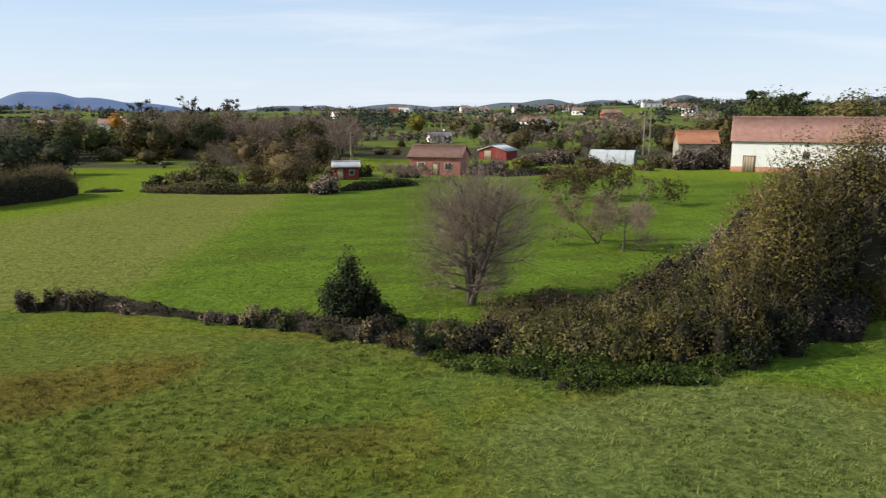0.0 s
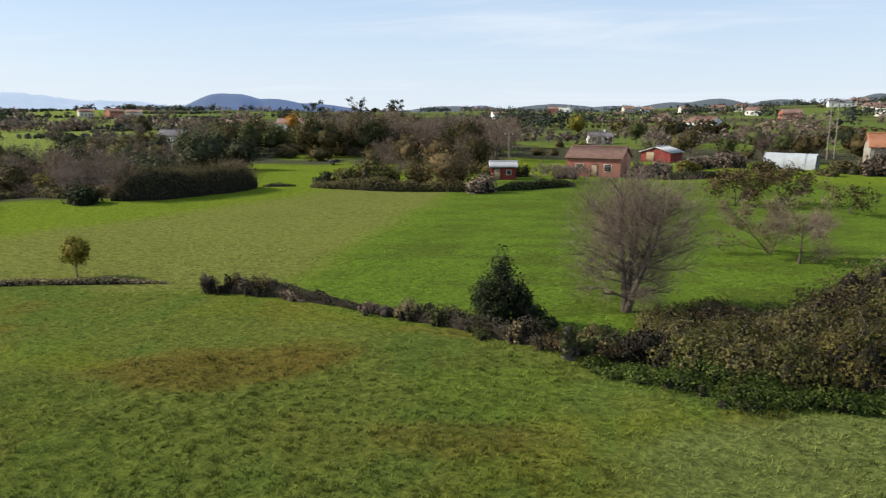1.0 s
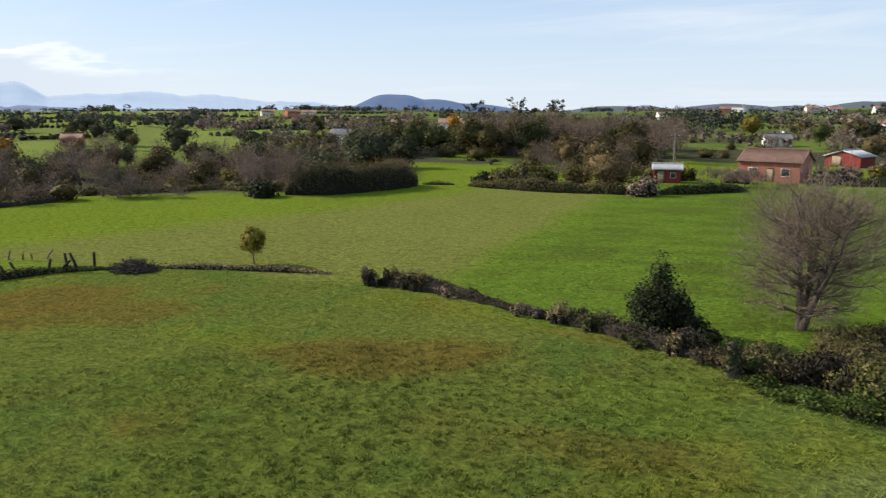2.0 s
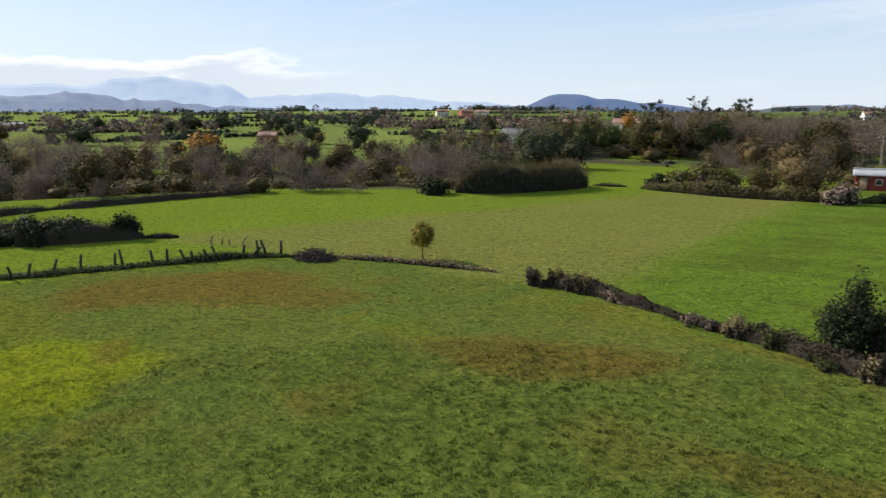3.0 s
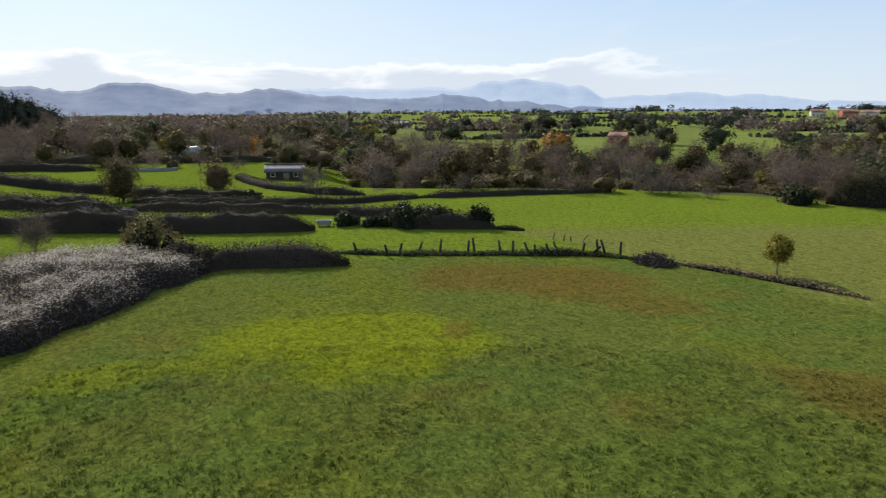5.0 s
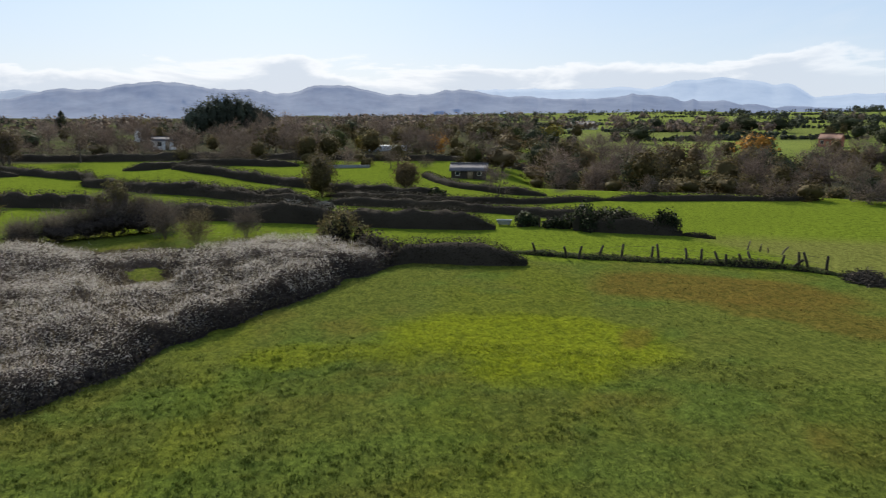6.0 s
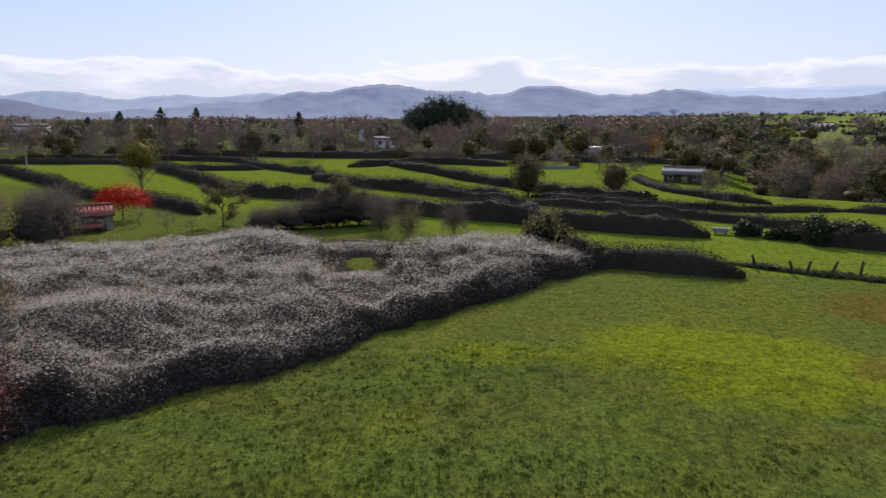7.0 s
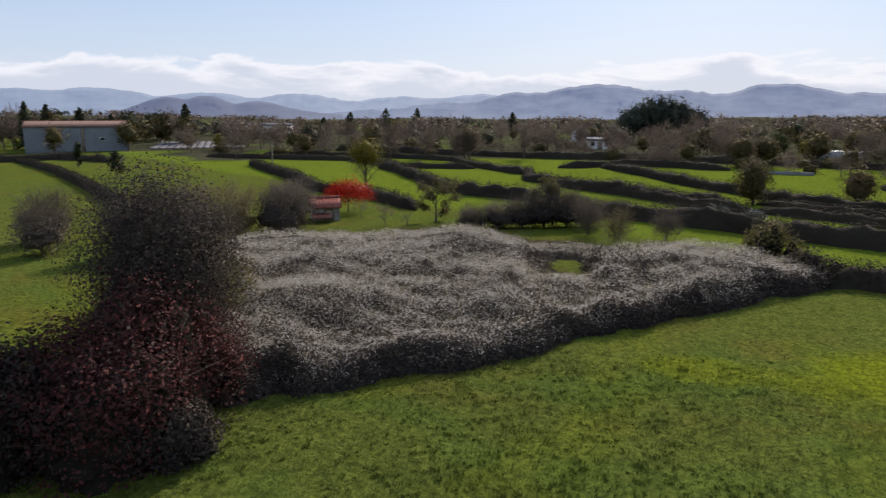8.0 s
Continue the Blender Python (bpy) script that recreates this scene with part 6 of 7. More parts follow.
make_bush("palm_shrub", on_land(15.5, 138), "spiky yellow-green garden shrub", "shrub", 93, 2.0, 2.0, 2.2, "yellow", 420, 0.5)
for k, (x, y, rx, tall, leaf) in enumerate(((47, 138, 3.8, 5.0, "twig"), (53, 140, 4.2, 5.4, "twig_dark"), (43, 141, 3.0, 3.0, "olive"), (29, 139, 2.4, 2.6, "olive"), (18, 146, 3.2, 3.2, "twig"), (24, 150, 3.5, 3.8, "twig"),
                                            (-6, 122, 2.4, 2.4, "twig"), (6.5, 126, 2.6, 3.0, "twig_dark"), (10, 132, 2.2, 2.8, "twig"), (38, 133, 1.8, 1.6, "olive"))):
    make_bush("shrub", on_land(x, y), "bare greyish shrub of the gardens" if leaf.startswith("twig") else "low shrub with olive leaves in a garden", "shrub", 100 + k, rx, rx * 0.8, tall, leaf, 900, 0.26, twig="twig", n_twig=160, twig_w=0.035, group="garden shrubs")
for k, (x, y, rx, ry, tall) in enumerate(((-64.3, 23.6, 2.0, 1.8, 2.9), (-62.6, 26.4, 1.7, 1.6, 2.5), (-60.6, 30.0, 1.5, 1.4, 2.5), (-63.5, 25.2, 1.3, 1.3, 2.2), (-66.4, 18.6, 1.2, 1.1, 1.5), (-65.0, 21.0, 1.0, 1.2, 1.2))):
    make_bush("shrub", on_land(x, y), "rounded dark green hedge shrub", "shrub", 120 + k, rx, ry, tall, "dark", 1300, 0.17, group="hedge shrubs")

# ---- trees standing in the small fields ----
make_tree("hedgerow_tree", on_land(-95.0, -1.9), "upright olive-leaved tree in a field hedge", "tree", 140, 6.4, 1.9, "wood_olive", 3400, 0.15, n_limb=13, fork=0.08, upright=0.9, twig="twig_dark", n_twig=500, twig_w=0.02, dome=(2.2, 3.0, 2.9, 0.18))
make_tree("hedgerow_tree", on_land(-98.8, 9.8), "small round yellow-brown tree in a field hedge", "tree", 141, 5.0, 1.6, "brown", 3000, 0.14, n_limb=8, fork=0.12, upright=0.7, dome=(1.9, 2.3, 2.4, 0.18))
make_tree("hedgerow_tree", on_land(-91.0, 21.3), "small bare tree by the farm lane", "tree", 142, 3.8, 1.2, n_leaf=0, n_twig=700, twig="twig_dark", twig_len=0.6, twig_w=0.025, n_limb=6, stems=2)
make_bush("shrub", on_land(-52.6, 3.2), "dark tangled shrub where brambles meet the hedge", "shrub", 145, 2.4, 2.2, 2.3, "shade", 3000, 0.11, twig="twig_dark", n_twig=400, twig_w=0.01)
make_bush("shrub", on_land(-90.8, 12.8), "low dark rounded shrub", "shrub", 143, 1.9, 1.6, 1.5, "dark", 700, 0.22)
make_bush("shrub", on_land(-59.4, 0.6), "yellow-green feathery shrub at the brambles' edge", "shrub", 144, 2.4, 2.0, 3.4, "olive", 1500, 0.16, twig="dry", n_twig=500)
for k, (x, y, rx, tall, tw) in enumerate(((-60.0, -11.4, 1.5, 3.0, "dry"), (-63.5, -7.8, 1.5, 2.8, "twig_dark"), (-64.0, -14.8, 1.7, 3.2, "twig_dark"))):
    make_tree("shrub", on_land(x, y), "upright tuft of thin bare stems", "shrub", 146 + k, tall, rx * 0.6, n_leaf=0, n_twig=1500, twig=tw, twig_len=0.8, twig_w=0.012, n_limb=6, fork=0.05, stems=6, splay=0.2, upright=1.2, subs=2, thin=2, girth=0.06,
              group="bare stem shrubs", dome=(rx, tall * 0.45, tall * 0.45))
make_tree("maple_tree", on_land(-67.9, -43.4), "small scarlet maple with a domed crown", "tree", 150, 3.7, 1.9, "red", 8000, 0.085, n_limb=12, fork=0.38, upright=0.3, subs=3, dome=(2.6, 2.1, 1.8))
make_tree("poplar_tree", on_land(-93.8, -56.8), "tall yellow-green tree in a pasture hedge", "tree", 151, 7.0, 2.2, "yellow", 3200, 0.14, n_limb=13, fork=0.1, upright=0.8, stems=4, splay=0.12, twig="twig", n_twig=900, twig_w=0.018, dome=(2.9, 2.2, 5.2, 0.2))
make_tree("hedgerow_tree", on_land(-84.0, -24.6), "pale bushy tree in a field hedge", "tree", 152, 4.0, 1.3, "olive", 2000, 0.13, n_limb=8, fork=0.1, upright=1.0, stems=2)
for k, (az, r, rx, tall) in enumerate(((103.2, 70.5, 1.9, 2.3), (104.8, 70.0, 2.0, 2.7), (106.6, 69.5, 2.1, 2.6), (108.3, 69.0, 1.9, 2.2), (110.2, 68.6, 2.0, 1.9), (112.4, 68.0, 1.6, 1.4))):
    x, y = spot(az, r)
    make_tree("shrub", on_land(x, y), "dark purple brown thicket of upright stems", "shrub", 740 + k, tall, rx * 0.65, "shade", 1500, 0.11, twig="twig_dark", n_twig=1800, twig_len=0.8, twig_w=0.013, n_limb=6, fork=0.08, stems=6, splay=0.22, upright=1.0,
              subs=2, thin=2, girth=0.1, group="dark thicket", dome=(rx, tall * 0.46, tall * 0.44, 0.14))
for k, (az, r, tall) in enumerate(((106.0, 71.0, 5.0), (107.3, 70.5, 4.2), (104.6, 71.0, 3.6))):
    x, y = spot(az, r)
    make_tree("sapling", on_land(x, y), "slim greyish sapling rising from a dark thicket", "tree", 750 + k, tall, 0.9, "olive", 900, 0.1, twig="twig_dark", n_twig=900, twig_len=0.7, twig_w=0.012, n_limb=8, fork=0.2, stems=3, splay=0.1, upright=1.2, subs=2, thin=2, girth=0.08,
              group="thicket saplings", dome=(0.95, tall * 0.36, tall * 0.6, 0.2))
make_tree("garden_tree", on_land(-66.0, -31.4), "spreading small tree with a few yellow leaves", "tree", 155, 4.6, 2.0, "yellow", 1700, 0.12, n_limb=9, fork=0.1, upright=0.6, twig="twig_dark", n_twig=2600, twig_len=0.6, twig_w=0.014)
make_tree("fruit_tree", on_land(-61.4, -32.3), "thin bare young sapling in grass", "tree", 156, 1.7, 0.6, n_leaf=0, n_twig=160, twig_len=0.4, twig_w=0.012, n_limb=5, subs=1)
make_tree("fruit_tree", on_land(-61.9, -35.1), "small bare fruit tree", "tree", 157, 2.1, 1.0, n_leaf=0, n_twig=320, twig_len=0.5, twig_w=0.012, n_limb=6, subs=2)
make_tree("fruit_tree", on_land(-64.5, -39.5), "small bare fruit tree by the hut", "tree", 158, 1.9, 0.9, n_leaf=0, n_twig=260, twig_len=0.45, twig_w=0.012, n_limb=6, subs=2)
for k, (x, y, rx, tall, leaf, tw) in enumerate(((-52.5, -40.0, 2.8, 5.0, "shade", "twig_dark"), (-49.5, -38.8, 2.6, 4.8, "shade", "twig_dark"), (-46.0, -41.0, 2.6, 4.8, "olive", "dry"), (-43.0, -42.5, 2.8, 5.4, "olive", "dry"),
                                                (-40.5, -56.8, 2.8, 4.0, "olive", "twig_dark"), (-36.5, -52.0, 2.4, 3.4, "twig_dark", "twig_dark"), (-39.5, -45.0, 2.6, 5.0, "twig_dark", "twig_dark"), (-56.0, -42.5, 2.2, 4.0, "shade", "twig"))):
    make_tree("shrub", on_land(x, y), "tall straggling shrub with thin stems behind the brambles", "shrub", 160 + k, tall, rx * 0.7, leaf, 2200, 0.11, twig=tw, n_twig=2600, twig_len=0.8, twig_w=0.012, n_limb=6, fork=0.1, stems=5, splay=0.22,
              upright=0.9, subs=2, thin=2, girth=0.1, group="straggling shrubs", dome=(rx, tall * 0.42, tall * 0.42, 0.2))
make_tree("cypress", on_land(-99.9, -129.5), "small dark columnar cypress by a gate", "tree", 170, 5.6, 0.7, "dark", 900, 0.25, n_limb=10, fork=0.03, upright=2.2, clump=0.5, squash=1.4)
make_tree("cypress", on_land(-87.0, -103.0), "dark dense evergreen by the lane", "tree", 171, 4.6, 1.1, "dark", 900, 0.25, n_limb=9, fork=0.05, upright=1.3, clump=0.7, squash=1.2)

# the big dark bushes beside the camera's left
make_tree("evergreen_tree", on_land(-20.0, -21.2), "dense dark shaded tree above the bramble edge", "tree", 180, 9.4, 2.6, "shade", 30000, 0.07, n_limb=14, fork=0.08, upright=0.7, subs=3, girth=0.2, twig="twig_dark", n_twig=2600, twig_w=0.008, dome=(3.0, 3.9, 5.2, 0.12))
make_tree("evergreen_tree", on_land(-22.8, -23.0), "dark olive tree with straggling shoots", "tree", 185, 8.6, 2.4, "shade", 14000, 0.07, n_limb=12, fork=0.1, upright=0.8, subs=3, girth=0.16, twig="dry", n_twig=900, twig_w=0.008, dome=(2.6, 3.3, 4.6, 0.14))
make_bush("bush", on_land(-16.6, -19.4), "huge dark bush with wine-red leaves in shade", "bush", 181, 3.9, 3.0, 6.2, "wine", 32000, 0.085, lumps=15, twig="twig_dark", n_twig=500, twig_w=0.007, core=0.6)
make_bush("bush", on_land(-20.2, -19.6), "dark bush with dull wine-red leaves", "bush", 186, 2.4, 1.9, 4.6, "wine", 13000, 0.072, lumps=12, twig="twig_dark", n_twig=600, twig_w=0.008, core=0.4)
make_bush("bush", on_land(-13.6, -20.8), "dark shaded bush beside the meadow", "bush", 182, 2.8, 2.3, 4.4, "shade", 19000, 0.085, lumps=12, twig="twig_dark", n_twig=300, twig_w=0.007, core=0.6)
make_bush("bush", on_land(-15.6, -17.2), "low dark bush at the foot of taller bushes", "bush", 188, 2.2, 1.6, 2.2, "shade", 9000, 0.08, lumps=11, twig="twig_dark", n_twig=200, twig_w=0.007, core=0.6)
make_bush("bush", on_land(-15.0, -27.5), "tangled olive bush at the pasture's corner", "bush", 187, 2.6, 2.2, 3.2, "olive", 8000, 0.075, lumps=12, twig="dry", n_twig=700, twig_w=0.01, core=0.45)
make_bush("bush", on_land(-26.0, -26.5), "tangled dark olive bush behind the brambles", "bush", 183, 3.4, 3.0, 5.4, "olive", 10000, 0.1, lumps=14, twig="dry", n_twig=900, twig_w=0.01, core=0.45)
make_bush("bush", on_land(-30.5, -31.0), "tangled olive bush behind the brambles", "bush", 184, 3.4, 3.0, 4.4, "olive", 8000, 0.1, lumps=13, twig="dry", n_twig=900, twig_w=0.012, core=0.45)


# ---- the silver bramble patch ----
BRAMBLE = ((-51.0, 4.5), (-47.4, 2.2), (-42.8, -1.5), (-38.5, -4.6), (-34.9, -7.0), (-31.4, -9.0), (-28.8, -10.8), (-26.3, -12.4), (-24.6, -13.8), (-22.4, -15.2), (-20.0, -18.0), (-19.5, -22), (-27, -33),
           (-43, -38.5), (-49, -35.0), (-52.0, -29.0), (-56.5, -22.0), (-59.0, -15.0), (-57.5, -8.0), (-55.0, -1.0))


def poly_depth(x, y, poly):
    """How far inside a polygon; negative outside."""
    best = np.full(np.shape(x), 1e9)
    for (ax, ay), (bx, by) in zip(poly, poly[1:] + poly[:1]):
        t = np.clip(((x - ax) * (bx - ax) + (y - ay) * (by - ay)) / ((bx - ax) ** 2 + (by - ay) ** 2), 0, 1)
        best = np.minimum(best, np.hypot(x - ax - t * (bx - ax), y - ay - t * (by - ay)))
    return np.where(inside(x, y, poly), best, -best)


def bramble_top(x, y):
    d = poly_depth(x, y, BRAMBLE) + (fbm(x, y, 2.4, 3, 2.0) - 0.5) * 2.0
    h = 1.25 * smooth(-0.25, 1.0, d) ** 0.6 + 1.25 * np.clip((d - 0.4) / 6.5, 0, 1) ** 0.8
    h = h * (0.62 + 0.6 * fbm(x, y, 8.5, 2, 11.0)) + ((fbm(x, y, 3.6, 2, 4.0) - 0.5) * 1.3 + (fbm(x * 1.4, y * 0.8, 1.0, 2, 7.0) - 0.5) * 0.8) * smooth(0, 1.5, d)
    wob = (fbm(x, y, 1.0, 2, 3.0) - 0.5) * 1.0
    glade = smooth(1.6, 0.6, blob(x, y, -49.6, -12.9, 2.9, 1.9, 14.5) + wob * 0.9)
    back = smooth(1.3, 0.7, blob(x, y, -54.5, -13.5, 6.5, 6.5, 14.5) + wob * 0.5)
    lip = smooth(1.3, 0.6, blob(x, y, -45.4, -11.8, 3.6, 2.7, 14.5))
    dip = smooth(1.3, 0.6, blob(x, y, -40.5, -10.5, 5.5, 2.8, 14.5))
    return np.maximum(h, 0) * (1 - 0.45 * dip) * (1 - 0.97 * glade) * (1 - 0.8 * lip) * (1 - 0.72 * back), d


def brambles():
    rs = np.random.RandomState(200)
    ob = thing("bramble_patch", (0, 0, 0), "wide tangled patch of silver-grey seeding brambles", "brambles", kind="stuff")
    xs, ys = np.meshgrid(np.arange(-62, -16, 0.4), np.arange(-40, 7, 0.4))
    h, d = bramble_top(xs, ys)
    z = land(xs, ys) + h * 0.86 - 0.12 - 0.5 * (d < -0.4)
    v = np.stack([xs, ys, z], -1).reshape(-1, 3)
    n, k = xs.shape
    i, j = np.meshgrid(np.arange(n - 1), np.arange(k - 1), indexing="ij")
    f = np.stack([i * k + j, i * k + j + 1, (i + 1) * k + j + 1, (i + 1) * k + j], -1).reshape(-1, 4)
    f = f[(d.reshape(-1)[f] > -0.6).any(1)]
    # dark sheet below: shade between the sprays is put into its colour
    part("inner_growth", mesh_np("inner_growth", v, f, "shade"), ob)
    m = 480000
    x, y = rs.uniform(-62, -16, m), rs.uniform(-40, 7, m)
    h, d = bramble_top(x, y)
    near = np.hypot(x, y) < 45
    ok = (d > -0.3) & (h > 0.15) & (near | (rs.rand(m) < 0.7))
    x, y, h, d = x[ok], y[ok], h[ok], d[ok]
    e = 0.25
    gx, gy = (bramble_top(x + e, y)[0] - h) / e, (bramble_top(x, y + e)[0] - h) / e
    nor = np.stack([-gx, -gy, np.ones_like(gx)], -1)
    nor /= np.linalg.norm(nor, axis=1)[:, None]
    c = np.stack([x, y, land(x, y) + h * rs.uniform(0.86, 1.05, len(x))], -1)
    steep = np.flatnonzero((nor[:, 2] < 0.8) & (np.hypot(x, y) < 52))      # the ragged outer face
    more = np.concatenate([np.arange(len(x)), np.repeat(steep, 3)])
    x, y, h, nor, c = x[more], y[more], h[more], nor[more], c[more]
    m = 3 * len(steep)
    c[-m:, 2] = land(x[-m:], y[-m:]) + h[-m:] * rs.uniform(0.02, 1.1, m)
    c[-m:] += rs.normal(0, 0.14, (m, 3)) + nor[-m:] * 0.1
    c[:, 2] = np.maximum(c[:, 2], land(x, y) + 0.02)
    tone = 0.5 * fbm(x, y, 5.0, 2, 6.0) + 0.5 * fbm(x, y, 0.9, 2, 16.0) + rs.normal(0, 0.05, len(x))
    spray = (fbm(x, y, 0.7, 2, 26.0) > 0.60) & (rs.rand(len(x)) < 0.5) & (h > 0.5)
    # seed heads keep to the tops; steep unlit faces get the shade-dark leaves
    silver = spray | (tone > 0.33) & (nor[:, 2] > 0.80 - 0.3 * rs.rand(len(x))) & (h > 0.3 + 0.4 * rs.rand(len(x)))
    plume = nor[silver] * 0.35 + np.array([0.55, 0.25, 0.1])
    stuff_part("seed_head_growth", mesh_np("seed_head_growth", twigs(c[silver], plume, 0.15, 0.0125, rs), quads(4 * int(silver.sum())), "silver"), ob)
    rest = ~silver
    stuff_part("foliage", mesh_np("foliage", cards(c[rest], 0.085, rs, nor[rest] * 1.2), quads(4 * int(rest.sum())), "shade", nor[rest] + rs.normal(0, 0.25, (int(rest.sum()), 3))), ob, "bramble leaves coloured dark as in shade")
    pick = rs.rand(len(x)) < np.where(nor[:, 2] > 0.72, 0.12, 0.02)
    stuff_part("cane_growth", mesh_np("cane_growth", twigs(c[pick], nor[pick] + [0, 0, 0.5], 0.55, 0.009, rs), quads(4 * int(pick.sum())), "dry"), ob)


brambles()
# ---- fence, lone tree, brush heap ----


def fence():
    ob = thing("fence", (0, 0, 0), "old leaning timber post fence with slack wires", "fence")
    rs = np.random.RandomState(220)
    posts = ((-53.1, 15.7), (-51.2, 17.6), (-50.7, 18.3), (-50.3, 19.7), (-50.1, 21.5), (-49.1, 24.1), (-48.0, 25.8), (-47.5, 26.6), (-47.0, 27.8), (-46.4, 29.3), (-46.1, 29.9), (-45.3, 31.5), (-45.0, 32.0), (-44.2, 33.0), (-43.7, 33.9),
             (-49.4, 23.6), (-46.8, 28.2), (-44.6, 32.5), (-52.3, 33.2), (-51.5, 33.8), (-50.9, 34.2), (-50.0, 34.6))
    tops = []
    for k, (x, y) in enumerate(posts):
        z = float(land(x, y))
        h = rs.uniform(0.8, 1.4) * (0.5 if k > 17 else 1.0)
        lx, ly = rs.normal(0, 0.36, 2)
        a = Acc()
        a.tube([(x, y, z - 0.3), (x + lx * 0.5, y + ly * 0.5, z + h * 0.5), (x + lx, y + ly, z + h), (x + lx, y + ly, z + h + 0.02)], np.array([0.115, 0.10, 0.09, 0.01]) * (0.6 if k > 17 else 1.0), 7)
        part("post", a.mesh("post", "bark" if k > 17 else "dark_wood"), ob)
        if k < 15:
            tops.append((x + lx, y + ly, z + h))
    tops.sort(key=lambda p: p[1])
    for drop in (0.12, 0.5):
        w = Acc()
        line = []
        for p, q in zip(tops, tops[1:]):
            for s in (0, 0.33, 0.66):
                line.append((p[0] + (q[0] - p[0]) * s, p[1] + (q[1] - p[1]) * s, p[2] + (q[2] - p[2]) * s - drop - 0.08 * math.sin(s * math.pi)))
        w.tube(line, np.full(len(line), 0.008), 4)
        part("wire", w.mesh("wire", "dark_metal"), ob)


fence()
make_hedge("weed_fringe", ((-54.2, 13.8), (-52.9, 16.0), (-50.6, 19.0), (-49.9, 21.8), (-48.6, 24.8), (-46.6, 28.9), (-44.4, 33.0), (-42.4, 34.6)), "dark weeds along the foot of the fence", 221, 0.5, 0.9, leaf="green", per_m=90, leaf_size=0.13,
           twig="dry", twig_per_m=30, category="weeds", rough=0.5)
make_hedge("weed_fringe", ((-39.4, 35.9), (-36.7, 37.2), (-33.6, 38.2), (-29.4, 39.6), (-27.5, 40.0)), "patchy brown weeds along an old boundary", 222, 0.38, 0.8, leaf="dry", per_m=90, leaf_size=0.12, twig="dry", twig_per_m=30, category="weeds", rough=0.6)
make_hedge("weed_fringe", ((-33.2, 38.5), (-31.6, 39.0), (-30.5, 39.2)), "low dark bramble by the lone tree", 223, 0.55, 0.8, leaf="dark", per_m=110, leaf_size=0.12, category="weeds", rough=0.4)
make_tree("small_tree", on_land(-34.4, 40.0), "small lone tree with a clipped oval crown", "tree", 230, 2.4, 0.5, "yellow", 1900, 0.11, n_limb=9, fork=0.42, upright=0.8, girth=0.05, dome=(0.92, 1.0, 1.85, 0.14))


def brush_heap(name, x, y, rx, ry, tall, label, mats, seed, n=260):
    rs = np.random.RandomState(seed)
    ob = thing(name, on_land(x, y), label, "brush heap")
    a = Acc()
    for k in range(n):
        q, t = math.sqrt(rs.rand()), rs.uniform(0, 6.28)
        c = np.array([math.cos(t) * q * rx, math.sin(t) * q * ry, tall * (1 - q ** 1.6) * rs.uniform(0.2, 1.0) + 0.05])
        d = rs.normal(0, 1, 3) * [1, 1, 0.28]
        d /= np.linalg.norm(d)
        ln, g = rs.uniform(0.5, 1.4), rs.uniform(0.012, 0.045)
        p = np.array([c - d * ln / 2, c + rs.normal(0, 0.05, 3), c + d * ln / 2])
        p[:, 2] = np.maximum(p[:, 2], 0.0)
        a.tube(p, [g, g * 0.9, g * 0.4], 5)
    stuff_part("brushwood", a.mesh("brushwood", mats), ob)
    c = np.stack([rs.normal(0, rx * 0.4, 500), rs.normal(0, ry * 0.4, 500), np.zeros(500)], -1)
    c[:, 2] = np.abs(rs.normal(0, 0.28, 500)) * tall + 0.05
    stuff_part("leaf_litter", mesh_np("leaf_litter", cards(c, 0.12, rs), quads(2000), "hedge"), ob)


brush_heap("brush_heap", -40.7, 34.8, 1.7, 1.2, 0.75, "heap of cut dark branches by the fence's end", "wood", 231, 380)
brush_heap("branch_heap", -85.2, -5.0, 2.2, 1.4, 0.9, "heap of pale dead branches on a hedge bank", "stone", 232, 160)
brush_heap("branch_heap", -83.0, -1.4, 1.6, 1.2, 0.8, "heap of pale dead branches on a hedge bank", "stone", 233, 120)


def trough(x, y, rz, label, w=1.7, d=0.75, h=0.6):
    """An old bath that serves as a drinking trough."""
    ob = thing("water_trough", on_land(x, y), label, "trough", rz=rz)
    n = 20
    t = np.linspace(0, 2 * math.pi, n, endpoint=False)
    sx_, sy_ = np.sign(np.cos(t)) * np.abs(np.cos(t)) ** 0.5, np.sign(np.sin(t)) * np.abs(np.sin(t)) ** 0.5
    prof = ((0.70, 0.12), (0.86, 0.2), (1.0, h + 0.12), (1.06, h + 0.14), (1.04, h + 0.17), (0.93, h + 0.14), (0.8, 0.26), (0.4, 0.22))
    v = np.concatenate([np.stack([sx_ * w / 2 * q, sy_ * d / 2 * q, np.full(n, z)], -1) for q, z in prof])
    i, j = np.meshgrid(np.arange(len(prof) - 1), np.arange(n), indexing="ij")
    f = np.stack([i * n + j, i * n + (j + 1) % n, (i + 1) * n + (j + 1) % n, (i + 1) * n + j], -1).reshape(-1, 4)
    part("tub", mesh_np("tub", v, f, "sheet"), ob)
    for a in (-1, 1):
        for b in (-1, 1):
            p = Acc()
            p.tube([(a * w * 0.33, b * d * 0.28, -0.05), (a * w * 0.31, b * d * 0.26, 0.16)], [0.04, 0.05], 6)
            part("foot", p.mesh("foot", "dark_metal"), ob)


trough(-67.4, 16.5, 70, "pale enamel bath used as a drinking trough", 1.5, 0.65, 0.42)
trough(-105.8, -20.0, 20, "white trough in a pasture", 1.8, 0.8, 0.6)


